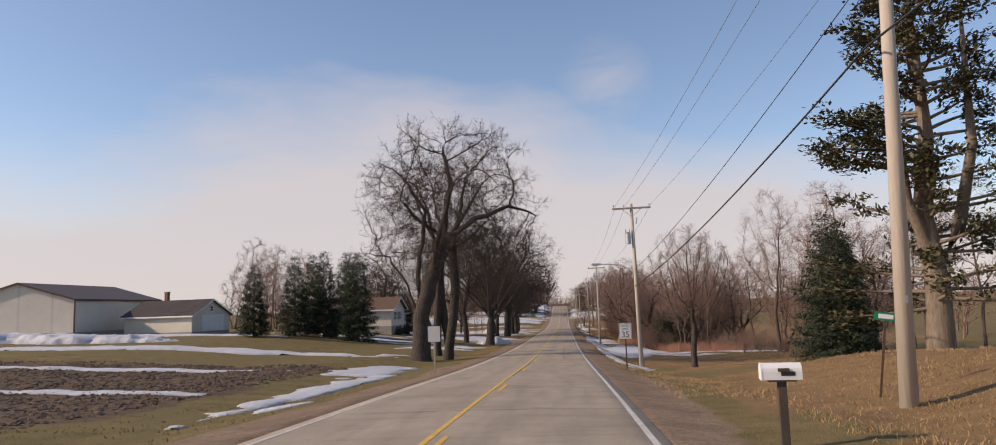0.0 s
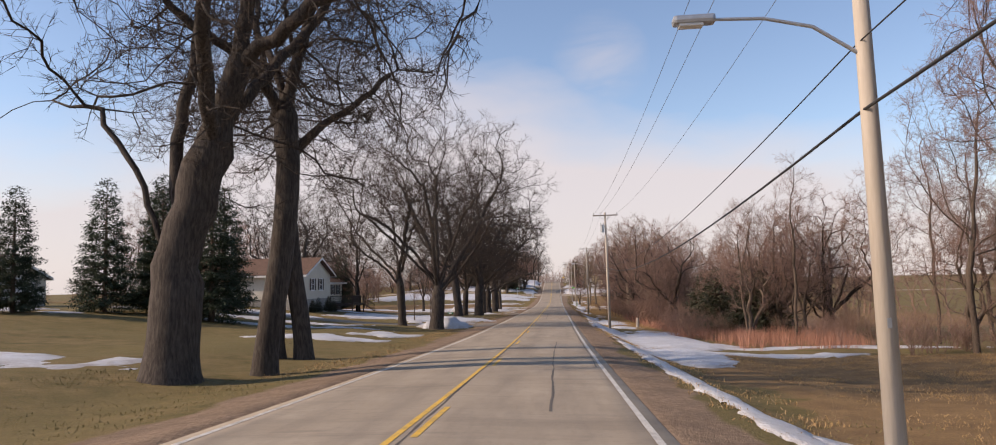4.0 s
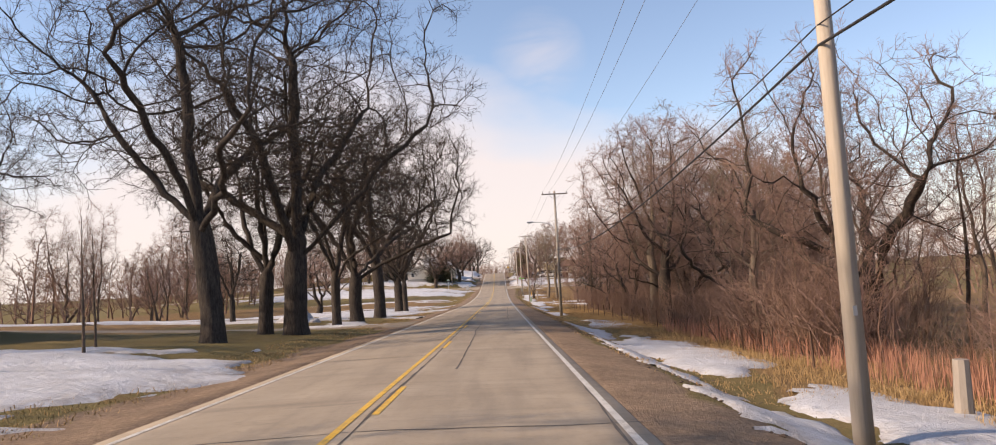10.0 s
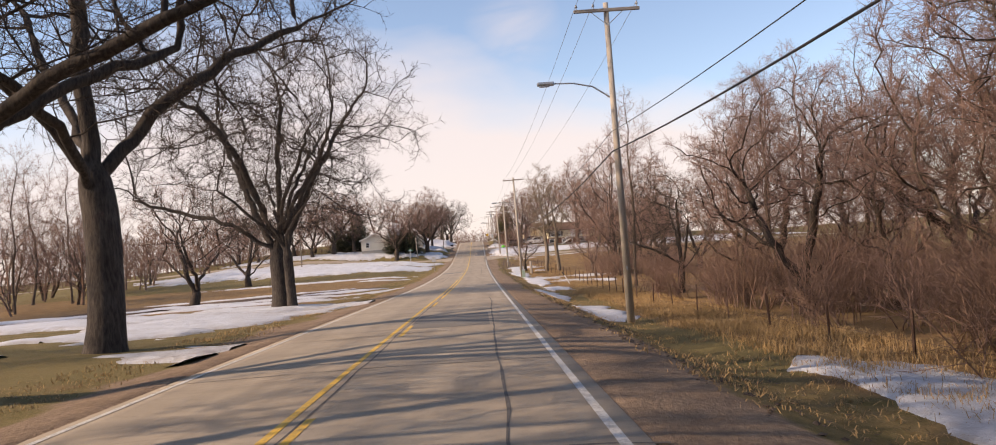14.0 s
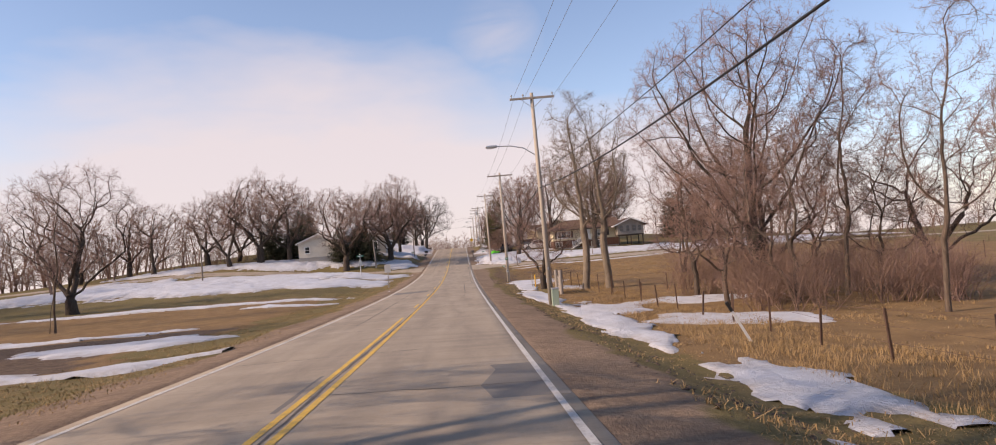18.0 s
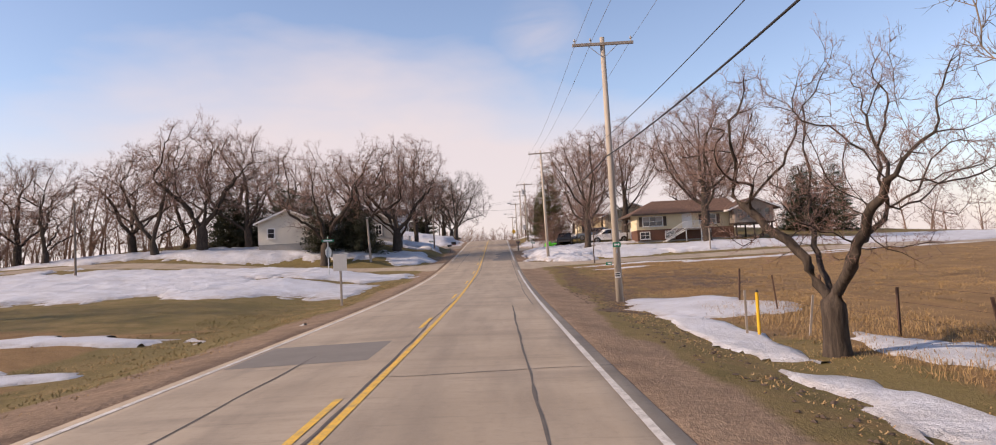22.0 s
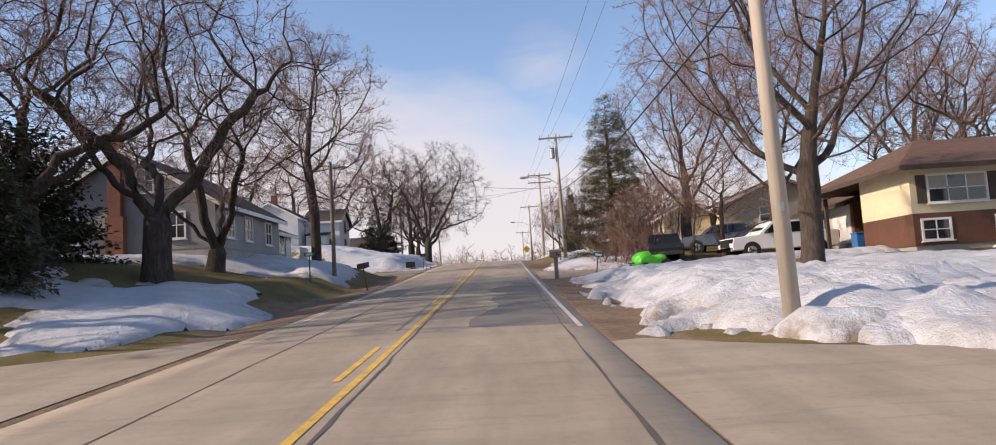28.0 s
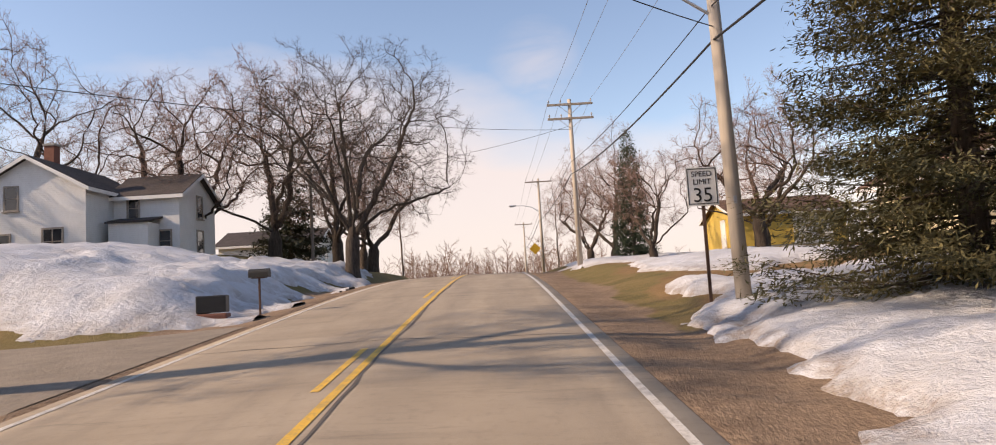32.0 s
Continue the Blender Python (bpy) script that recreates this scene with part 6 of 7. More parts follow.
for x, y, s in ((-28, 119.6, .8), (-24, 130.5, .7), (-36, 139.6, .85), (-31, 131.4, .6), (-20, 156.1, 0.5)):
    tree("oak", x, y, s, label="bare oak standing behind the lawn")
for x, y, s in ((-12.0, 107.4, 1.0), (-11.6, 114.1, .95), (-11.4, 119.6, .9), (-13, 123.2, .85)):
    tree("young", x, y, s)
for x, y, h in ((-32.7, 80.1, 8.2), (-30.0, 85.5, 9.6), (-27.4, 88.4, 10.6), (-22.6, 86.5, 10.6), (-31, 95, 10.5), (-28, 100, 11.5), (-27, 133, 8.5)):
    conifer("spruce", x, y, h, int(h * 10))
rnd = random.Random(12)
# woods along the field's far edge
for i in range(34):
    y = 140 + i * 4.0 + rnd.uniform(-2, 2)
    tree(rnd.choice(["slim", "slim", "tangle"]), -50 - rnd.uniform(0, 16) - 0.06 * abs(y - 210), y, rnd.uniform(1.2, 1.65))
for x, y, s, k in ((-27, 212.5, .95, "elm"), (-33.5, 249.9, .98, "elm"), (-24, 230, .62, "slim"), (-34, 300, .85, "elm"), (-26, 304, .8, "elm"), (-40, 306, .85, "elm"), (-46, 300, .8, "elm"), (-52, 304, .8, "elm"), (-58, 300, .75, "elm"), (-37, 312, .85, "elm"),
                   (-30, 301, 1.05, "elm"), (-15.7, 296.2, .85, "elm"), (-12.8, 303.0, .85, "elm"), (-9.6, 304.8, .85, "elm"), (-10.0, 311.0, .75, "elm"), (-9.7, 326.2, .92, "straight"), (-31, 314.7, 1, "elm"),
                   (-16, 361.6, .8, "elm"), (-12.5, 363.6, .85, "elm"), (-9, 368.5, .75, "elm"), (-8, 376.5, .8, "elm"), (-10, 383.4, .75, "elm"), (-7.5, 391.4, .7, "slim"), (-24, 372.5, .9, "elm"), (-30, 362.6, 1, "elm"), (-34, 349.6, 1, "elm")):
    tree(k, x, y, s * 1.3)
tree("spread", -6.0, 358.0, .74, 0, 40, label="wide old bare oak at the road's edge")
for x, y, h, k in ((-29.6, 308, 6.6, "bushy"), (-26.6, 309, 6.0, "bushy"), (-16.8, 300.2, 5.6, "bushy"), (-14.6, 303.6, 5.4, "bushy"), (-12.4, 300.0, 4.6, "bushy"), (-14.4, 306.0, 5.0, "bushy"), (-13.8, 374, 6.5, "bushy"), (-30, 336.7, 8, "bushy")):
    conifer(k, x, y, h, int(x * 3), label="dark evergreen with ragged dense foliage", name="evergreen_tree")
for x, y, h in ((-30, 329.7, 9), (-33, 356.6, 8.5)):
    conifer("spruce", x, y, h, 1)

# ---- trees on the right ----
conifer("spruce", 22.6, 56.5, 10.3, 0, 1.0)
conifer("spruce", 14.35, 35.1, 6.9, 1, 1.1)
conifer("spruce", 13.7, 32.2, 5.2, 2, 1.25)
tree("maple", 9.7, 45.1, 0.54, 0, 40, 0.8, label="small bare spreading tree on the dry verge")
for i in range(64):
    y = 58 + 124 * (i / 64) + rnd.uniform(-1.5, 1.5)
    x0 = 21.5 if y < 88 else 14.0
    x = x0 + abs(rnd.gauss(0, 1)) * 9
    k = rnd.choice(["slim", "slim", "slim", "tangle", "tangle", "tangle", "elm"])
    tree(k, x, y, rnd.uniform(.78, 1.1) * (1.15 if y < 104 else 0.85 if y < 140 else 1.15) * (0.85 if k == "elm" else 1), group="roadside woods")
for x, y, s, k in ((16.1, 91.6, 0.8, "slim"), (24, 96.7, 1.05, "elm"), (13.5, 129.6, .8, "pale"), (15.5, 138.0, 1.0, "elm"), (13.0, 146.0, .92, "maple"), (15.6, 123.5, 1.1, "elm"), (14.4, 182.4, .42, "oak"), (12.8, 148.8, 1.15, "pale"), (14.0, 151.5, 1.2, "slim"), (13.5, 121.5, .8, "slim"), (12.6, 126.0, .8, "tangle")):
    tree(k, x, y, s, group="roadside woods")
for x, y, s, k in ((10.7, 232.3, 1.0, "pale"), (12.3, 232.0, 1.02, "pale"), (17, 217.6, 0.95, "maple"), (20.3, 215.5, 1.0, "slim"), (19.5, 222, .85, "elm"), (18.5, 205.7, .85, "slim"), (15.0, 221.5, 1.0, "tangle"), (14.4, 215, .85, "tangle"), (16.8, 213, .9, "tangle"), (23, 224, 1.0, "tangle"), (26, 218, .8, "elm"), (8.2, 236.2, .55, "elm"), (20, 227.1, .9, "tangle"), (21, 243, 1.05, "tangle"), (25, 239, 1.15, "tangle"), (29, 244, 1.1, "slim"), (13.8, 192.6, 1.15, "slim"), (17, 197.4, .8, "tangle"), (26, 247.9, .8, "elm"), (22, 215.5, .8, "tangle")):
    tree(k, x, y, s)
for i in range(120):
    y = 70 + 115 * (i / 120) + rnd.uniform(-1, 1)
    x = (12.0 if y > 94 else 19) + abs(rnd.gauss(0, 1)) * 5
    tree(rnd.choice(["shrub", "shrub", "redshrub"]), x, y, rnd.uniform(.5, 1.2), group="undergrowth")
for i in range(20):
    tree(rnd.choice(["slim", "tangle", "tangle"]), 14 + abs(rnd.gauss(0, 1)) * 7, 140 + 44 * i / 20 + rnd.uniform(-1, 1), rnd.uniform(.7, 1.1), group="roadside woods")
for i in range(80):
    tree(rnd.choice(["shrub", "shrub", "redshrub"]), 12.6 + abs(rnd.gauss(0, 1)) * 6, 116 + 70 * i / 80 + rnd.uniform(-1, 1), rnd.uniform(.8, 1.6), group="undergrowth")
for i in range(40):
    tree(rnd.choice(["shrub", "shrub", "redshrub"]), rnd.uniform(14, 23), rnd.uniform(208, 226), rnd.uniform(.7, 1.3), group="undergrowth")
for x, y, h in ((19, 100.4, 6.5), (17, 105, 6), (21, 108.6, 7), (17.5, 113.2, 6)):
    conifer("bushy", x, y, h, int(x), label="dark evergreen half hidden in the woods", name="evergreen_tree")
for x, y, s, k in ((24.6, 301.5, 1.08, "maple"), (33, 330, 1.2, "elm"), (11.8, 303.8, .85, "maple"), (20.6, 329.6, 1.1, "maple"), (30, 322.7, 1.15, "elm"), (34, 336.7, 1.1, "maple"), (14.4, 320.6, .6, "elm"), (12.5, 320.7, .5, "slim"), (10, 284.8, .5, "slim")):
    tree(k, x, y, s)
conifer("blue", 9.5, 329.5, 11.2, 0, 1.05, "tall blue-green spruce beside the drive")
for x, y, h in ((44.3, 325, 9.2), (46.8, 327.5, 9.8), (49.8, 325.6, 9.4), (9.4, 357.5, 7.2)):
    conifer("spruce", x, y, h, 2, 1.35 if x > 20 else 0.7)
for x, y, s in ((7.4, 321.2, 1.35), (8.5, 320.4, 1.55), (9.7, 320.6, 1.5), (10.4, 322.6, 1.45), (9.0, 322.0, 1.6)):
    tree("redshrub", x, y, s * 0.62, label="tall bare reddish shrub beside the drive")
for x, y, s in ((9.3, 321.0, .5), (10.6, 321.8, .55), (11.8, 322.6, .6), (8.2, 321.6, .42)):
    tree("tangle", x, y, s, label="dense twiggy bare shrub beside the drive")
tree("maple", 14.8, 331.0, .9)
for x, y, s, k in ((9.5, 364.6, .7, "slim"), (10.5, 372.5, .8, "elm"), (9, 380.4, .8, "slim"), (11, 388.4, .85, "elm"), (8.5, 396.3, .8, "slim"), (16, 356.6, .8, "elm"), (20, 368.5, .9, "elm"), (9.5, 353.6, .5, "elm")):
    tree(k, x, y, s)

# pine beside the first pole


def pine(x, y, height):
    rnd = random.Random(9)
    wood, leaf = Tubes(), Tubes()
    stem = [Vector((0, 0, -.3)), Vector((.1, 0, 2.5)), Vector((-.15, .1, 5)), Vector((.2, 0, 8)), Vector((0, .1, height))]
    wood.add(stem, [.5, .42, .36, .26, .05], 10)
    wood.add([Vector((0, 0, 2.6)), Vector((.9, -.3, 4.5)), Vector((1.5, -.6, 7.5)), Vector((1.7, -.4, height * .9))], [.28, .24, .18, .04], 8)
    wood.add([Vector((0, 0, 3.4)), Vector((-.9, -.4, 5.6)), Vector((-1.1, -.6, 8.5)), Vector((-.8, -.5, height * .85))], [.24, .2, .15, .04], 8)
    z = 1.6
    while z < height:
        a, r = rnd.uniform(0, 6.28), rnd.uniform(2.6, 5.6) * (1 - .45 * z / height)
        d = Vector((math.cos(a), math.sin(a), rnd.uniform(.0, .35) - max(0, 0.35 - z / 14)))
        p, pts, bough = Vector((0, 0, z)), [], [Vector((0, 0, z))]
        for i in range(7):
            d = (d + Vector((rnd.gauss(0, .12), rnd.gauss(0, .12), .02))).normalized()
            p = p + d * r / 7
            bough.append(p.copy())
            if i > 2:
                for _ in range(3):
                    pts.append((p + Vector((rnd.gauss(0, .22), rnd.gauss(0, .22), rnd.gauss(.05, .16))), d))
        wood.add(bough, [.09 - .011 * i for i in range(8)], 5)
        needle_sprays(rnd, pts, leaf, .24, 22, 0.0, 0.2)
        z += rnd.uniform(.1, .24)
    e = empty("pine_tree", pose(x, y, g(x, y)), "tall pine with several stems and layered boughs on the grassy bank", "tree")
    again("trunk", mesh_of("trunk", wood.v, wood.f, M["ash"], True), e)
    again("foliage", mesh_of("foliage", leaf.v, leaf.f, M["pine"]), e)


pine(15.8, 28.5, 15.0)


# ---- far woods ----
def far_woods():
    rnd = random.Random(31)
    spec = dict(SLIM, fine=0.05, levels=[dict(SLIM["levels"][0], n=4, seg=4), dict(SLIM["levels"][1], n=3, seg=3, count=(11, 14)), dict(SLIM["levels"][2], n=3, seg=2, count=(5, 7))], limb=4.6)
    base = [tree_meshes("far", 900 + i, spec, M["wood"], M["brush"]) for i in range(5)]
    shapes = []
    for a, b in base:
        v = np.array([q.co[:] for q in a.vertices] + [q.co[:] for q in b.vertices])
        n = len(a.vertices)
        f = [tuple(p.vertices) for p in a.polygons] + [tuple(n + i for i in p.vertices) for p in b.polygons]
        shapes.append((v, f))
    for name, spots in FAR:
        V, F, n = [], [], 0
        for x, y, s in spots(rnd):
            v, f = rnd.choice(shapes)
            a = rnd.uniform(0, 6.28)
            c, q = math.cos(a), math.sin(a)
            w = np.stack([x + s * 1.3 * (c * v[:, 0] - q * v[:, 1]), y + s * 1.3 * (q * v[:, 0] + c * v[:, 1]), g(x, y) + s * v[:, 2]], -1)
            V.append(w)
            F += [tuple(n + i for i in p) for p in f]
            n += len(v)
        tagged(new(name, mesh_of(name, np.concatenate(V).tolist(), F, M["brush"])), "belt of bare trees in the distance" if name == "far_woods" else "low belt of bare brush below the trees", "woods", kind="stuff")


FAR = [("far_woods", lambda r: [(40 + i * 2.3 + r.uniform(-2, 2), 352 + r.uniform(0, 30) - 0.1 * i, r.uniform(.28, .55)) for i in range(80)]),
       ("far_brush", lambda r: [(-25 - i * 0.5 + r.uniform(-1, 1), 309 + r.uniform(0, 14) - 0.1 * i, r.uniform(.2, .38)) for i in range(170)]),
       ("far_woods", lambda r: [(-30 - i * 0.95 + r.uniform(-1, 1), 312 + r.uniform(0, 22) - 0.2 * i, r.uniform(.5, .85)) for i in range(80)]),
       ("far_woods", lambda r: [(-60 - i * 4.2 + r.uniform(-8, 8), 330 - 0.7 * i + r.uniform(-15, 25), r.uniform(.8, 1.15)) for i in range(70)]),
       ("far_woods", lambda r: [(-120 + r.uniform(-60, 0), 90 + i * 4 + r.uniform(-5, 5), r.uniform(.7, 1.0)) for i in range(60)]),
       ("far_woods", lambda r: [(-50 - r.uniform(0, 34), 190 + i * 2.2, r.uniform(.75, 1.1)) for i in range(66)]),
       ("far_woods", lambda r: [(48 + r.uniform(0, 30), 50 + i * 3.6 + r.uniform(-5, 5), r.uniform(.6, .95)) for i in range(50)]),
       ("far_woods", lambda r: [(60 + i * 4 + r.uniform(-5, 5), 330 + r.uniform(0, 38.4), r.uniform(.5, .8)) for i in range(40)]),
       ("far_brush", lambda r: [(-16 + i * 0.42 + r.uniform(-1, 1), 452 + r.uniform(-12, 22), r.uniform(.42, .8)) for i in range(90)]),
       ("far_woods", lambda r: [(-60 + i * 2.4, 520 + r.uniform(-20, 38.4), r.uniform(.6, .9)) for i in range(52)])]
far_woods()
# ---- buildings ----
def at_ground(x, y, turn=0, dz=0.0):
    return pose(x, y, g(x, y) + dz, 0, 0, turn)


# farm shed and garage beyond the ploughed field
h = gable_house("farm_shed", "long tan metal shed with a low brown roof", at_ground(-66.9, 97.4, 4), 14.5, 22, 4.3, 0.3, "tan_metal", "roof_metal", 0.3, "y", base_h=0.2, category="shed", trim="rust")
part("corner_trim", box(0.14, 0.14, 4.2, (7.26, -11.02, 0.2)), M["rust"], h)
h = gable_house("garage", "small cream garage with a dark shingle roof", at_ground(-50.5, 96.4, -10), 10.5, 8, 2.4, 0.48, "cream", "roof_dark", 0.4, "x", base_h=0.2, category="garage")
door(h, "E", 0.4, 4.6, 2.1, (10.5, 8), "white_trim", 0.2, "garage_door", (4, 4))
window(h, "E", 0, 2.9, 0.6, 0.6, (10.5, 8), panes=1)
chimney(h, -2.5, 0.8, 3.2, 5.6, 0.5)

# cream ranch house with a deck
RX, RY = -31.5, 114.0
h = gable_house("ranch_house", "cream single-storey house with a brown roof and gable to the road", at_ground(RX, RY, 0, 0.2), 15, 9, 2.9, 0.38, "cream", "roof_brown", 0.55, "x", base_h=0.3)
for u in (-2.6, 0.1):
    window(h, "E", u + 1.0, 1.25, 0.9, 1.15, (15, 9), shutters="brown_wood")
window(h, "S", -3, 1.2, 1.5, 1.1, (15, 9))
h2 = gable_house("house_wing", "cream house wing with a brown roof behind the deck", at_ground(RX + 0.4, RY + 11.2, 0, 0.2), 9, 13.4, 2.75, 0.33, "cream", "roof_brown", 0.5, "y", base_h=0.3)
for u in (-4.6, -2.2, 2.6, 4.8):
    window(h2, "E", u, 1.2, 0.8, 1.15, (9, 13.4), shutters="brown_wood")
door(h2, "E", 0.3, 0.95, 2.05, (9, 13.4), "white_trim", 0.35)
dk = empty("deck", at_ground(RX + 6.7, RY + 13.5, 0, 0.0), "dark brown wooden deck with a railing and steps", "deck")
for i in range(24):
    part("plank", box(3.4, 0.2, 0.035, (0, -2.6 + i * 0.225, 0.95)), M["brown_wood"], dk)
part("rim_joist", box(0.06, 5.5, 0.22, (1.66, 0, 0.72)), M["brown_wood"], dk)
part("rim_joist", box(3.3, 0.06, 0.22, (0, -2.72, 0.72)), M["brown_wood"], dk)
for px, py in ((1.6, -2.6), (1.6, 0), (1.6, 2.6), (-1.2, -2.6)):
    part("post", box(0.12, 0.12, 2.9, (px, py, -0.9)), M["brown_wood"], dk)
railing(dk, (1.62, -2.65, 0.98), (1.62, 1.4, 0.98))
railing(dk, (-1.6, -2.65, 0.98), (1.62, -2.65, 0.98))
for i in range(6):
    part("tread", box(0.3, 1.1, 0.05, (1.85 + i * 0.27, 2.0, 0.78 - i * 0.17)), M["brown_wood"], dk)
railing(dk, (1.8, 1.45, 0.85), (3.4, 1.45, -0.2), 0.9)
for i, (x, y) in enumerate(((-23.4, 110.6), (-23.2, 111.9), (-23.4, 115.9), (-23.3, 117.6), (-30.5, 108.8), (-34.5, 108.8))):
    conifer("bushy", x, y, 1.3 + 0.2 * (i % 3), i, 0.75, "clipped dark evergreen bush against the house wall", name="evergreen_bush")

# grey house among the trees
h = gable_house("grey_house", "grey story-and-a-half house with a steep dark roof", at_ground(-15.5, 319.0, 0, -0.25), 8.4, 9.6, 2.5, 0.6, "grey_siding", "roof_brown", 0.4, "y", base_h=0.35)
S = (8.4, 9.6)
window(h, "S", 2.4, 0.9, 0.7, 1.15, S)
window(h, "S", -2.6, 0.9, 0.7, 1.15, S)
window(h, "S", 0.95, 3.15, 0.7, 1.0, S)
for u in (-3.0, -0.4, 2.8):
    window(h, "E", u, 0.95, 0.95, 1.15, S)
st = part("chimney", box(0.85, 0.36, 2.4, (-0.35, -4.99, -0.4), 0.01), M["brick"], h, "red brick chimney up the gable wall")
part("flue", box(0.62, 0.36, 3.9, (-0.35, -4.99, 2.0), 0.01), M["brick"], st)
part("cap", box(0.74, 0.48, 0.1, (-0.35, -4.99, 5.9), 0.02), M["concrete"], st)
h2 = gable_house("porch", "closed grey porch with windows and a white railing", at_ground(-13.5, 326.1, 0, -0.35), 3.2, 4.4, 2.2, 0.42, "grey_siding", "roof_dark", 0.35, "y", base_h=0.45, category="porch")
for u in (-1.4, 0.1):
    window(h2, "E", u, 1.0, 0.95, 1.05, (3.2, 4.4))
door(h2, "E", 1.5, 0.9, 1.75, (3.2, 4.4), "white_trim", 0.45)
part("stoop", box(1.1, 1.9, 0.45, (2.15, 1.4, 0.0)), M["concrete"], h2)
railing(h2, (2.65, 0.5, 0.45), (2.65, 2.3, 0.45), 0.85, "white_trim")

# pale gable house on the snowy slope
h = gable_house("small_house", "small pale house with a low grey gable", at_ground(-20.6, 304.0, 0, 0.1), 6.4, 7, 2.6, 0.4, "cream", "roof_dark", 0.35, "y", base_h=0.3)
window(h, "E", 0, 1.0, 0.9, 1.0, (6.4, 7))
window(h, "S", -1.8, 1.0, 0.7, 0.95, (6.4, 7), panes=1)

# white farmhouse on its bank
WX, WY = -21.8, 358.6
h = gable_house("white_farmhouse", "two-storey white farmhouse with a dark roof and a brick chimney", at_ground(WX, WY, 0, -0.5), 5.8, 7.0, 3.9, 0.56, "white_siding", "roof_dark", 0.35, "y", base_h=0.3)
window(h, "S", -0.9, 2.9, 0.62, 1.15, (5.8, 7), panes=1, trim="grey_wood")
window(h, "S", -1.3, 0.6, 0.6, 1.0, (5.8, 7), panes=1, trim="grey_wood")
window(h, "S", 1.2, 0.55, 0.95, 1.25, (5.8, 7), panes=2, trim="grey_wood")
chimney(h, -0.2, -1.2, 4.6, 6.6, 0.55)
h2 = gable_house("farmhouse_wing", "white side wing of the farmhouse with its own gable", at_ground(WX + 4.75, WY + 1.6, 0, -0.4), 3.6, 5.0, 3.7, 0.52, "white_siding", "roof_dark", 0.35, "x", base_h=0.3)
window(h2, "S", -0.7, 2.5, 0.55, 1.05, (3.6, 5), panes=1, trim="grey_wood")
window(h2, "E", 0.2, 2.6, 0.7, 1.2, (3.6, 5), panes=1, trim="grey_wood")
window(h2, "E", 0.2, 0.6, 0.8, 1.2, (3.6, 5), panes=1, trim="grey_wood")
window(h2, "S", 1.0, 0.6, 0.6, 1.1, (3.6, 5), panes=1, trim="grey_wood")
uv_roof(part("porch_roof", prism([(-1.5, 2.1), (0.0, 2.4), (0.0, 2.5), (-1.5, 2.2)], 2.4, "x", at=(-0.3, -2.5, 0)), M["roof_dark"], h2))
part("porch_wall", box(2.1, 1.3, 2.1, (-0.35, -3.16, 0.0)), M["white_siding"], h2)
part("shed", box(3.0, 4.0, 2.4, (-8.9, -0.5, -0.3), 0.01), M["tan_siding"], h2, "small tan shed behind")

# yellow and brown raised ranch that faces the side road
YX, YY = 24.4, 314.2
LW, DW = 11.6, 8.4
h = gable_house("raised_ranch_house", "two-level house, pale yellow above brown boards, brown roof", at_ground(YX, YY, 0, 0.0), LW, DW, 3.4, 0.36, "yellow_siding", "roof_brown", 0.7, "x", base_h=0.1, lower="brown_siding", lower_h=1.4)
# the rear corner is open as a carport under the same roof
for ob in [c for c in h.children if c.name.startswith(("wall", "lower_wall", "foundation", "roof", "rake_board", "fascia"))]:
    bpy.data.objects.remove(ob)
RZ = 3.4 + 0.36 * 4.2
part("foundation", box(8.6, 8.3, 1.3, (1.45, 0, -1.2)), M["concrete"], h)
part("foundation", box(2.9, 4.1, 1.3, (-4.3, -2.1, -1.2)), M["concrete"], h)
part("lower_wall", box(8.7, 8.4, 1.3, (1.45, 0, 0.1)), M["brown_siding"], h)
part("lower_wall", box(2.9, 4.1, 1.3, (-4.352, -2.152, 0.1)), M["brown_siding"], h)
part("wall", prism([(-4.2, 1.4), (4.2, 1.4), (4.2, 3.4), (0, RZ), (-4.2, 3.4)], 8.7, "x", at=(1.45, 0, 0)), M["yellow_siding"], h)
part("wall", prism([(-4.2, 1.4), (-0.1, 1.4), (-0.1, 3.38), (-4.2, 3.38)], 2.9, "x", at=(-4.352, 0, 0)), M["yellow_siding"], h)
EZ, EX, EY = 3.4 - 0.7 * 0.36, 6.5, 4.9
A, B, C, D2, R1, R2 = (-EX, -EY, EZ), (EX, -EY, EZ), (EX, EY, EZ), (-EX, EY, EZ), (-3.0, 0, RZ), (EX, 0, RZ)
for corners in ((A, B, R2, R1), (C, D2, R1, R2), (D2, A, R1)):
    bm = bmesh.new()
    top = [bm.verts.new((x, y, z + 0.17)) for x, y, z in corners]
    low = [bm.verts.new((x, y, z + 0.02)) for x, y, z in corners]
    bm.faces.new(top)
    bm.faces.new(low[::-1])
    for k in range(len(corners)):
        bm.faces.new((low[k], low[(k + 1) % len(corners)], top[(k + 1) % len(corners)], top[k]))
    bmesh.ops.recalc_face_normals(bm, faces=bm.faces)
    uv_roof(part("roof", bm, M["roof_brown"], h))
part("fascia", box(2 * EX, 0.03, 0.2, (0, -EY - 0.02, EZ - 0.04)), M["brown_wood"], h)
part("fascia", box(0.03, 2 * EY, 0.2, (-EX - 0.02, 0, EZ - 0.04)), M["brown_wood"], h)
part("carport_post", box(0.16, 0.16, 3.0, (-5.6, 4.0, 0.0)), M["brown_wood"], h)
for u, w in ((-3.9, 2.3), (2.9, 1.5)):
    window(h, "S", u, 1.85, w, 1.05, (LW, DW), shutters="brown_wood", panes=3 if w > 2 else 2, curtain=True)
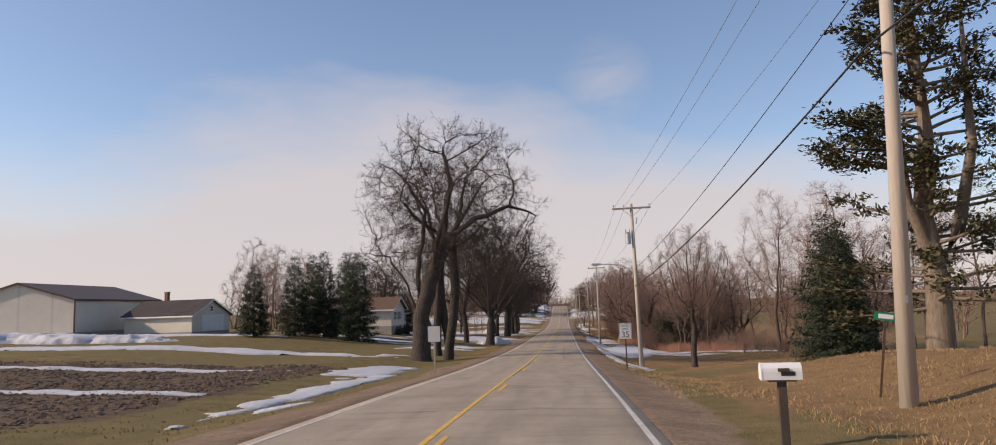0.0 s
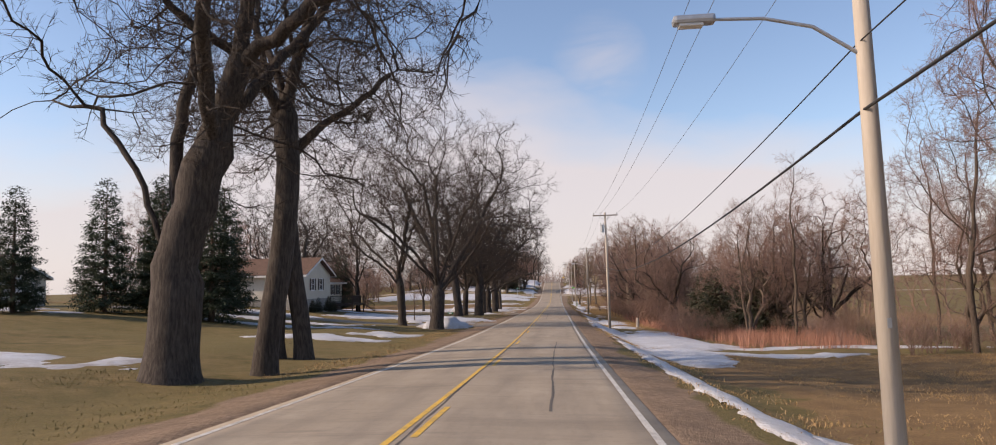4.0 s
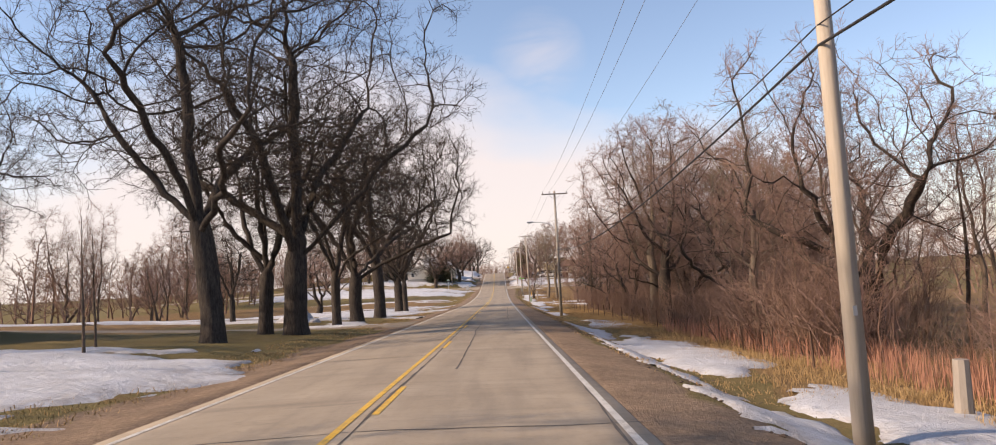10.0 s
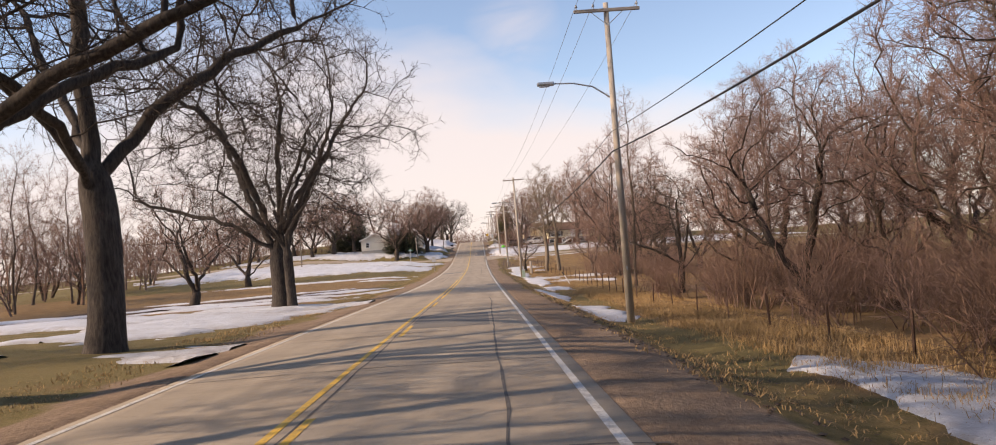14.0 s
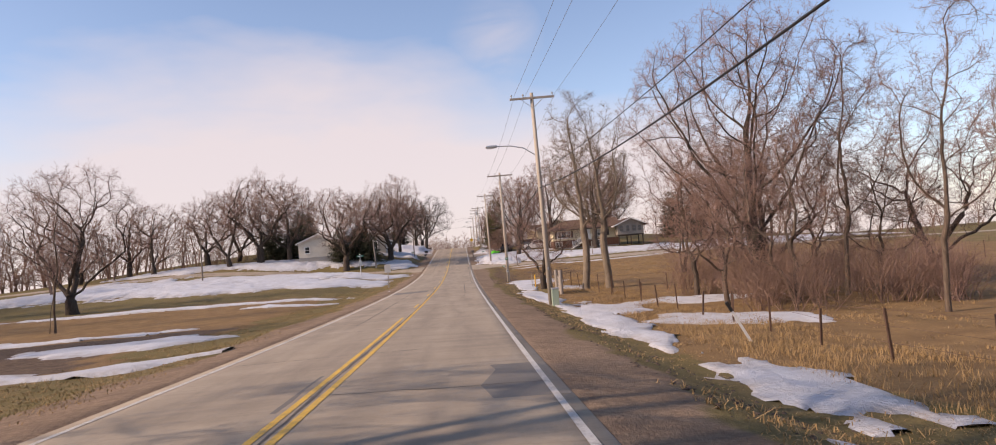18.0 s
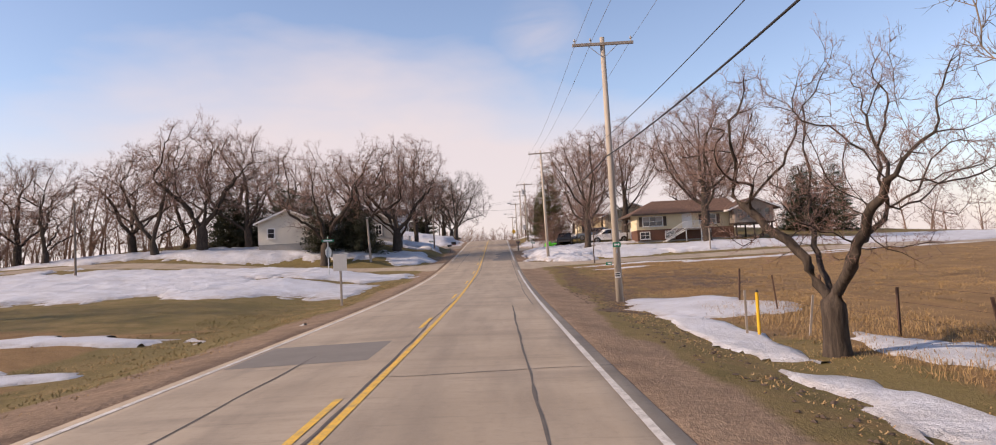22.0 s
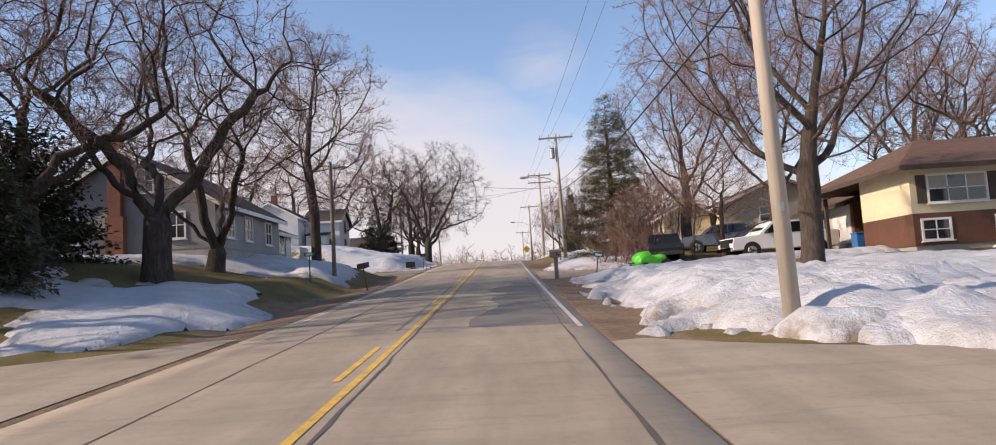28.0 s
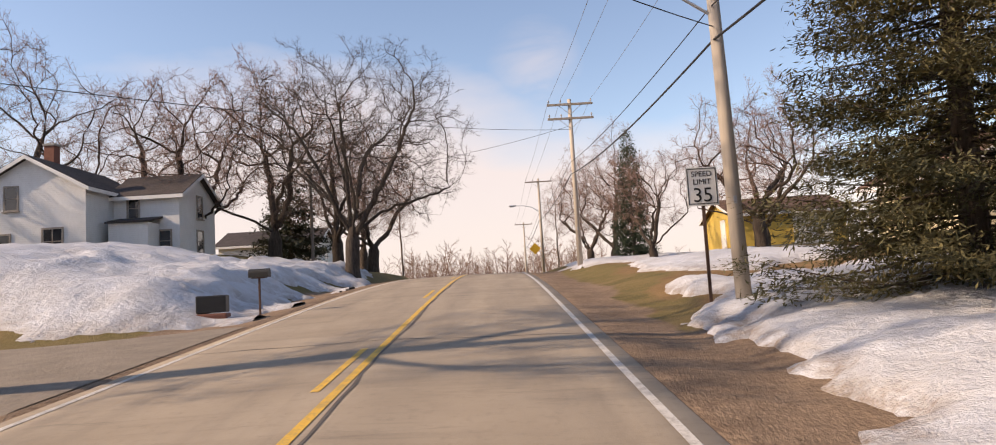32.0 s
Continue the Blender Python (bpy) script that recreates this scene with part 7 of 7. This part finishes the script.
for u in (-4.9, -1.9, 2.4):
    window(h, "S", u, 0.35, 1.05, 0.75, (LW, DW))
door(h, "S", 0.2, 1.0, 1.95, (LW, DW), "white_trim", 1.42)
st = empty("entry_steps", at_ground(YX + 0.2, YY - DW / 2 - 0.75, 0, 0.0), "white wooden entry steps with a railing", "steps")
for i in range(8):
    part("tread", box(0.28, 1.2, 0.05, (-0.8 - i * 0.28, 0, 1.2 - i * 0.155)), M["grey_wood"], st)
for a in (-0.62, 0.62):
    part("stringer", rod((-0.6, a, 1.25), (-3.0, a, 0.0), 0.06, n=4), M["white_trim"], st)
railing(st, (-0.6, -0.62, 1.4), (-2.9, -0.62, 0.1), 0.9, "white_trim")
railing(st, (-0.6, -0.66, 1.4), (1.4, -0.66, 1.4), 0.9, "white_trim")
part("landing", box(2.1, 1.4, 0.1, (0.4, 0, 1.32)), M["grey_wood"], st)
for a in (-0.5, 1.3):
    part("post", box(0.1, 0.1, 1.45, (a, -0.6, -0.1)), M["white_trim"], st)
# porch room on stilts at the end of the house
h2 = gable_house("stilt_porch", "screened pale wooden porch room raised on posts", at_ground(YX + 7.6, YY - 3.4, 0, 1.75), 4.6, 5.6, 1.8, 0.42, "grey_wood", "roof_brown", 0.8, "y", base_h=0.0, category="porch")
for u in (-1.6, -0.5, 0.6, 1.6):
    window(h2, "S", u, 0.55, 0.6, 0.95, (4.6, 5.6), panes=1, trim="grey_wood")
for u in (-1.8, 0, 1.8):
    window(h2, "W", u, 0.55, 0.75, 0.95, (4.6, 5.6), panes=1, trim="grey_wood")
part("porch_floor", box(4.7, 5.7, 0.18, (0, 0, -0.18)), M["brown_wood"], h2)
for px in (-2.1, 0, 2.1):
    for py in (-2.6, 0.5):
        part("stilt", box(0.16, 0.16, 2.7, (px, py, -2.7)), M["brown_wood"], h2)
# garage set back beside it, its roof reaching over the carport
h3 = gable_house("carport_garage", "attached garage with two white arched doors under a brown roof", at_ground(23.6, 322.2, 0, 0.0), 6.2, 6.6, 2.3, 0.32, "brown_siding", "roof_brown", 0.7, "y", base_h=0.1, category="garage", trim="brown_wood")
for u in (-1.6, 1.6):
    door(h3, "W", u, 2.7, 2.05, (6.2, 6.6), "white_trim", 0.1, "garage_door", (4, 4))
part("carport_wall", box(0.1, 4.0, 2.3, (-0.2, -5.5, 0.0)), M["brown_siding"], h3)
tr = empty("wheeled_bin", at_ground(YX - 5.2, YY + 1.6), "blue plastic wheeled bin", "bin")
part("bin_body", box(0.55, 0.6, 0.95, (0, 0, 0.05), 0.04), M["blue_plastic"], tr)
part("bin_lid", box(0.6, 0.66, 0.07, (0, 0, 1.0), 0.02), M["blue_plastic"], tr)

# tan house behind the pickup
h = gable_house("tan_house", "low tan house with a brown roof and a gable end", at_ground(22.6, 339.0, 0, 0.0), 8.4, 9, 2.6, 0.4, "tan_siding", "roof_brown", 0.5, "y", base_h=0.3)
window(h, "S", -1.0, 1.2, 0.8, 1.0, (8.4, 9), panes=1)
window(h, "S", 2.2, 1.2, 0.8, 1.0, (8.4, 9), panes=1)
h2 = gable_house("tan_annex", "pale yellow front gable built onto the tan house", at_ground(16.3, 339.3, 0, 0.0), 3.6, 5.0, 2.4, 0.55, "yellow_siding", "roof_brown", 0.45, "y", base_h=0.3)
window(h2, "W", 0.0, 1.1, 1.5, 1.2, (3.6, 5.0))
door(h2, "S", -0.4, 0.95, 2.05, (3.6, 5.0), "white_trim", 0.3)

# yellow garage further on
h = gable_house("yellow_garage", "yellow garage with a pale door", at_ground(23.0, 373.5, 0, 0.0), 8, 7, 2.5, 0.35, "gold_siding", "roof_brown", 0.4, "x", base_h=0.15, category="garage")
door(h, "S", 1.6, 2.6, 2.1, (8, 7), "white_trim", 0.12, "garage_door", (4, 4))
door(h, "W", 1.0, 0.95, 2.05, (8, 7), "white_trim", 0.12)
h = gable_house("far_house", "small pale house beyond the trees", at_ground(-19, 388.4, 0, 0.0), 9, 7, 2.6, 0.4, "white_siding", "roof_dark", 0.4, "x", base_h=0.3)
window(h, "E", 0, 1.1, 1.2, 1.1, (9, 7))

# ---- vehicles ----
pickup(16.6, 319.4, 5)
suv(15.2, 324.6, -20, "blue_car", "blue-grey car parked in front of the tan house")
suv(10.9, 321.0, 80, "dark_car", "black van parked by the drive", "parked_van")
# the lime-green machine under its cover
e = empty("riding_mower", at_ground(8.3, 312.3, 28), "lime-green covered riding machine standing on the snow", "mower")
rnd = random.Random(8)
rings, bm = [], bmesh.new()
for x, w, z0, z1 in ((-0.82, 0.2, 0.3, 0.46), (-0.7, 0.32, 0.22, 0.68), (-0.45, 0.36, 0.18, 0.86), (-0.2, 0.35, 0.17, 0.92), (0.0, 0.31, 0.2, 0.72), (0.2, 0.34, 0.22, 0.66), (0.45, 0.38, 0.24, 0.74), (0.65, 0.34, 0.28, 0.7), (0.8, 0.2, 0.34, 0.56)):
    ring = []
    for k in range(14):
        a = 6.2832 * k / 14
        q = 1 + rnd.uniform(-0.09, 0.09)
        ring.append(bm.verts.new((x + rnd.uniform(-0.03, 0.03), w * q * max(-1, min(1, 1.25 * math.cos(a))), (z0 + z1) / 2 + (z1 - z0) / 2 * q * max(-1, min(1, 1.2 * math.sin(a))))))
    rings.append(ring)
for ra, rb in zip(rings, rings[1:]):
    for k in range(14):
        bm.faces.new((ra[k], ra[(k + 1) % 14], rb[(k + 1) % 14], rb[k]))
bm.faces.new(rings[0][::-1])
bm.faces.new(rings[-1])
bmesh.ops.recalc_face_normals(bm, faces=bm.faces)
part("cover", bm, M["lime"], e, "wrinkled lime-green cover")
for px, r in ((-0.55, 0.2), (0.6, 0.27)):
    for s in (-1, 1):
        wh = part("wheel", rod((px, s * 0.42 - 0.09, r), (px, s * 0.42 + 0.09, r), r, n=18), M["tyre"], e)
        part("hub", rod((px, s * 0.42 - 0.1, r), (px, s * 0.42 + 0.1, r), r * 0.45, n=12), M["rim"], wh)
part("front_rack", rod((-0.95, -0.25, 0.4), (-0.95, 0.25, 0.4), 0.02, n=6), M["black"], e)
part("seat_back", box(0.1, 0.42, 0.3, (0.78, 0, 0.55), 0.04), M["black"], e)
part("strap", rod((-0.2, -0.37, 0.5), (-0.2, 0.37, 0.5), 0.015, n=5), M["black"], e)

# ---- signs and mailboxes ----
mailbox(5.2, 11.2, 1.0, "sign_white", "brown_wood", -6, "white metal mailbox with a flag on a dark wooden post", 0.12, (0.24, 0.55, 0.24))
address_sign(8.5, 16.0, 1.75, -8, 8)
speed_sign(5.0, 36.4, 2.25)
sign_from_behind(-4.4, 36.2, 2.3, 0.61, 0.76)
address_sign(-7.9, 103.7, 1.15, 0)
sign_from_behind(-5.2, 255.0, 2.3, 0.61, 0.76)
street_sign(-10.9, 277.2, 2.75, 15)
e = empty("direction_sign", at_ground(6.42, 250.5), "small green sign with a white double arrow on the pole", "sign", "road signs")
part("panel", box(0.3, 0.008, 0.19, (0.02, -0.15, 2.12)), M["sign_green"], e)
part("arrow_bar", box(0.12, 0.004, 0.04, (0.02, -0.157, 2.195)), M["sign_white"], e)
for s in (-1, 1):
    part("arrow_head", prism([(0.02 + s * 0.05, 2.155), (0.02 + s * 0.12, 2.215), (0.02 + s * 0.05, 2.275)][::s], 0.004, "y", at=(0, -0.157, 0)), M["sign_white"], e)
e = empty("pole_tag", at_ground(6.15, 250.5), "small green tag with white marks fixed to the pole", "sign", "road signs")
p = part("panel", box(0.24, 0.008, 0.12, (-0.02, 0.02, 1.42)), M["sign_green"], e)
bars(p, 0.24, [(1.455, 0.05, 0.6)], "sign_white", 0.013)
e = empty("notice_sign", at_ground(6.42, 250.5), "small white notice with dark writing on the pole", "sign", "road signs")
p = part("panel", box(0.22, 0.008, 0.2, (-0.01, -0.16, 0.95)), M["sign_white"], e)
bars(p, 0.22, [(1.08, 0.05, 0.8), (1.0, 0.05, 0.8)], "black", -0.166, -0.01)
e = empty("stop_sign", pose(-10.86, 277.28, g(-10.86, 277.28), 0, 0, 68), "grey back of an octagonal stop sign on a post", "sign", "road signs")
bm = bmesh.new()
bmesh.ops.create_cone(bm, cap_ends=True, segments=8, radius1=0.41, radius2=0.41, depth=0.012, matrix=pose(0, 0.05, 1.95, 90, 22.5, 0))
part("panel", bm, M["sign_back"], e)
part("post", box(0.06, 0.035, 2.7, (0, 0.09, -0.3)), M["galv"], e)
e = empty("leaning_pole", pose(-11.2, 297, g(-11.2, 297), 0, -3, 0), "pale leaning wooden pole beside the trees", "utility pole")
part("post", rod((0, 0, -0.5), (0, 0, 4.4), 0.13, 0.1, 10), M["grey_wood"], e)
e = empty("wooden_post", at_ground(22.2, 292.6), "weathered square wooden post at the corner", "post")
part("stub", box(0.12, 0.12, 2.6, (0, 0, -0.5), 0.01), M["grey_wood"], e)
M["taupe"] = plain("taupe_plastic", (0.17, 0.145, 0.12), (0.14, 0.12, 0.10), 6, 0.55)
mailbox(4.3, 312.9, 0.96, "taupe", "taupe", 0, "taupe plastic mailbox with a thick moulded post", 0.17, (0.26, 0.5, 0.34), "red_lamp")
address_sign(5.95, 312.2, 1.05, 10, 10)
mailbox(-4.0, 312.3, 1.0, "black", "rust", 180, "black mailbox on a thin post", 0.05, (0.2, 0.5, 0.22), "rust", 8)
address_sign(-6.4, 312.0, 1.25)
mailbox(-4.2, 336.8, 1.0, "black", "rust", 180, "black mailbox on a thin post", 0.05, (0.2, 0.5, 0.22))
b = empty("newspaper_box", at_ground(-5.1, 336.0, 10), "dark box on a low stand beside the road", "box")
part("box_body", box(0.7, 0.5, 0.42, (0, 0, 0.25), 0.03), M["black"], b)
part("base", box(0.75, 0.6, 0.28, (0, 0, -0.05), 0.05), M["brick"], b)
speed_sign(6.0, 332.1, 2.75)
w = empty("warning_sign", at_ground(5.0, 380.4, 0), "yellow diamond warning sign on a post", "sign")
part("post", rod((0, 0.03, -0.3), (0, 0.03, 2.6), 0.03, n=6), M["galv"], w)
part("panel", box(0.7, 0.012, 0.7, (0, 0, 2.05), turn=pose(0, 0, 0, 0, 45, 0)), M["yellow"], w)
for x, y, h0 in ((-6.4, 316.6, 5.8), (-32.7, 282.0, 6.2), (-9.4, 363.1, 6)):
    p = empty("service_pole", at_ground(x, y), "dark wooden service pole on the lawn", "utility pole")
    part("post", rod((0, 0, -0.5), (0, 0, h0), 0.11, 0.08, 10), M["dark_pole"], p)
cable("service_line", (6.2, 331.1, g(6.3, 331.1) + 5.2), (-6.4, 316.6, g(-6.4, 316.6) + 5.7), 0.5, 0.01, M["wire"], "service line across the road")
cable("service_line", (6.2, 355.6, g(6.2, 355.6) + 7.4), (-9.4, 363.1, g(-9.4, 363.1) + 5.8), 0.5, 0.01, M["wire"], "service line across the road")
cable("service_line", (6.2, 355.6, g(6.2, 355.6) + 7.2), (-12.2, 322.0, g(-12.2, 322) + 3.2), 0.6, 0.01, M["wire"], "service line across the road")
for x, y, lean in ((9.8, 201, -28),):
    e = empty("marker_post", pose(x, y, g(x, y), 0, lean, 0), "white marker post with a black top, leaning", "post")
    part("stake", box(0.07, 0.03, 1.15, (0, 0, -0.2)), M["sign_white"], e)
    part("cap", box(0.09, 0.05, 0.3, (0, 0, 0.95), 0.01), M["black"], e)
e = empty("cable_cabinet", at_ground(6.95, 219.7), "pale green cable cabinet at the foot of a pole", "cabinet")
part("cabinet_body", box(0.36, 0.32, 0.9, (0, 0, 0.0), 0.03), plain("pale_green_paint", (0.33, 0.40, 0.30), (0.28, 0.34, 0.26), 4, 0.6), e)
part("cabinet_lid", box(0.39, 0.35, 0.08, (0, 0, 0.9), 0.02), M["galv"], e)
e = empty("gas_marker", at_ground(7.9, 239.5), "yellow marker post in the dry grass", "post")
part("tube", rod((0, 0, -0.2), (0, 0, 1.05), 0.04, n=8), M["yellow"], e)
part("tip", rod((0, 0, 1.05), (0, 0, 1.11), 0.045, 0.02, 8), M["black"], e)
for x, y, a, k in ((7.65, 239.6, 0, 1.1), (8.95, 239.2, 8, 0.95)):
    e = empty("stake", pose(x, y, g(x, y), 0, a, 0), "thin weathered wooden stake in the dry grass", "post", "stakes")
    part("stick", box(0.05, 0.03, k + 0.3, (0, 0, -0.3)), M["grey_wood"], e)
e = empty("stump", at_ground(9.9, 109.1), "weathered grey fence stump in the grass", "stump")
part("stub", rod((0, 0, -0.3), (0.03, 0.0, 1.0), 0.17, 0.13, 9), M["grey_wood"], e)
e = empty("bucket", at_ground(15.5, 91.2), "small blue bucket standing in the grass", "bucket")
part("pail", rod((0, 0, 0), (0, 0, 0.36), 0.14, 0.18, 14), M["blue_plastic"], e)
part("bail", rod((-0.17, 0, 0.36), (0.17, 0, 0.36), 0.012, n=5), M["galv"], e)

# ---- gate and fences ----
e = empty("farm_gate", pose(8.55, 230.2, g(8.55, 230.2), 0, 0, 88), "short weathered board gate between two posts", "gate")
for px in (-1.5, 1.5):
    part("gate_post", rod((px, 0, -0.5), (px, 0, 1.55), 0.13, 0.11, 9), M["grey_wood"], e)
for k in range(5):
    part("board", box(2.6, 0.035, 0.13, (0, -0.06, 0.12 + k * 0.21), 0.006), M["grey_wood"], e)
for px in (-1.0, 1.0):
    part("batten", box(0.1, 0.035, 1.05, (px, -0.1, 0.1)), M["grey_wood"], e)
post_fence([(10.6, 183.4), (11.4, 206.5), (11.4, 219.5), (10.2, 247.9)], 1.15, 3.1, 3)
post_fence([(11.0, 117.8), (12.0, 139.6), (10.8, 159.7), (10.6, 181.4)], 1.1, 3.4, 2)
post_fence([(11.5, 227.1), (30, 230.9), (60, 236.6)], 1.15, 3.5, 2)

# ---- grass and stubble ----
tufts("dry_grass", "tall straw-coloured grass in clumps along the fence", [(8.2, 11.5, 110.5, 187.4), (8.6, 13, 183.4, 247.9)], 9500, 0.21, M["straw"], 3, 0.9, 8, 0.007, 0.18)
tufts("dry_grass", "short flattened dry grass over the field", [(12, 36, 187.4, 281), (8, 16, 250, 282)], 5200, 0.15, M["straw"], 4, 1.2, 8)
tufts("dry_grass", "matted straw-coloured grass on the bank", [(6.5, 16, 2, 32), (9, 26, 42.3, 73.7)], 8000, 0.13, M["straw"], 5, 1.3, 7, 0.008, 0.16)
tufts("dry_grass", "matted tan grass over the corner field", [(7.2, 26, 246, 282.5), (7.2, 14, 246, 282.5)], 11000, 0.09, M["straw"], 21, 1.5, 7, 0.009, 0.16)
tufts("dry_grass", "tall golden grass at the foot of the woods", [(8.6, 12.8, 134, 190), (9.5, 13, 100, 134)], 5200, 0.3, M["straw"], 22, 0.8, 9, 0.007, 0.16)
tufts("verge_grass", "flattened tan grass and straw along the verge", [(5.4, 9.0, 185, 250), (-9.0, -4.6, 180, 275)], 6000, 0.1, M["straw"], 23, 1.4, 6, 0.01, 0.13)
tufts("red_weeds", "thin reddish weed stems along the woods", [(13, 22, 79.2, 93.9), (11.5, 17, 93.9, 114.1), (11.2, 15, 114.1, 139.6)], 2600, 0.95, M["redstem"], 7, 0.25, 6, 0.008, 0.15)
tufts("lawn_grass", "short tufts of lawn grass beside the road", [(-12, -5.2, 3.8, 57.2), (-12, -5.2, 71.9, 121.4), (5.4, 9, 32.7, 57.2), (-10, -5.2, 182.4, 278), (5.5, 9, 236.6, 280)], 9000, 0.10, M["turf"], 9, 1.2, 5, 0.012, 0.14)
tufts("stubble", "corn stubble left on the ploughed field", [(-40, -10.5, 7.7, 44.2)], 3600, 0.14, M["straw"], 11, 1.5, 4, 0.014, 0.12)
tufts("verge_grass", "flattened dry grass along the gravel verge", [(4.9, 7.5, 19.2, 103.1), (5.0, 8.0, 110.5, 192.4), (-7, -5, 57.2, 187.4)], 7000, 0.14, M["straw"], 13, 1.3, 5, 0.01, 0.12)


def clods(name, label, boxes, count, size, mat, seed):
    """Lumps of earth scattered over rectangles, as one object."""
    rnd = np.random.RandomState(seed)
    v0 = np.array([(1, 0, 0), (-1, 0, 0), (0, 1, 0), (0, -1, 0), (0, 0, 1), (0, 0, -1)], float)
    f0 = np.array([(0, 2, 4), (2, 1, 4), (1, 3, 4), (3, 0, 4), (2, 0, 5), (1, 2, 5), (3, 1, 5), (0, 3, 5)])
    area = np.array([(b[1] - b[0]) * (b[3] - b[2]) for b in boxes], float)
    bx = np.array(boxes)[rnd.choice(len(boxes), count, p=area / area.sum())]
    x, y = bx[:, 0] + rnd.rand(count) * (bx[:, 1] - bx[:, 0]), bx[:, 2] + rnd.rand(count) * (bx[:, 3] - bx[:, 2])
    s = size * rnd.uniform(0.35, 1.3, count)
    V = v0[None] * (s[:, None, None] * rnd.uniform(0.6, 1.4, (count, 6, 3))) * np.array([1, 1, 0.42])
    V = V + np.stack([x, y, G(x, y) + 0.1 * s], -1)[:, None]
    F = (f0[None] + 6 * np.arange(count)[:, None, None]).reshape(-1, 3)
    tagged(new(name, mesh_of(name, V.reshape(-1, 3).tolist(), F.tolist(), mat)), label, "soil", kind="stuff")


SOIL = plain("turned_earth", (0.055, 0.038, 0.028), (0.12, 0.085, 0.06), 2.0, 0.95, bump=0.5)
clods("earth_clods", "clods of dark earth on the ploughed field", [(-45, -10.8, 4, 43), (-28, -10.8, 10, 43)], 9000, 0.11, SOIL, 3)
clods("earth_clods", "lumps of churned earth beside the side road", [(5.6, 9.5, 246, 282), (8, 15, 254, 272)], 4200, 0.055, plain("dry_earth", (0.12, 0.078, 0.05), (0.2, 0.135, 0.085), 2.0, 0.95, bump=0.5), 4)
clods("shoulder_debris", "crumbs of earth along the gravel shoulder", [(5.0, 7.2, 60, 210), (5.0, 6.6, 210, 262)], 3500, 0.05, SOIL, 5)
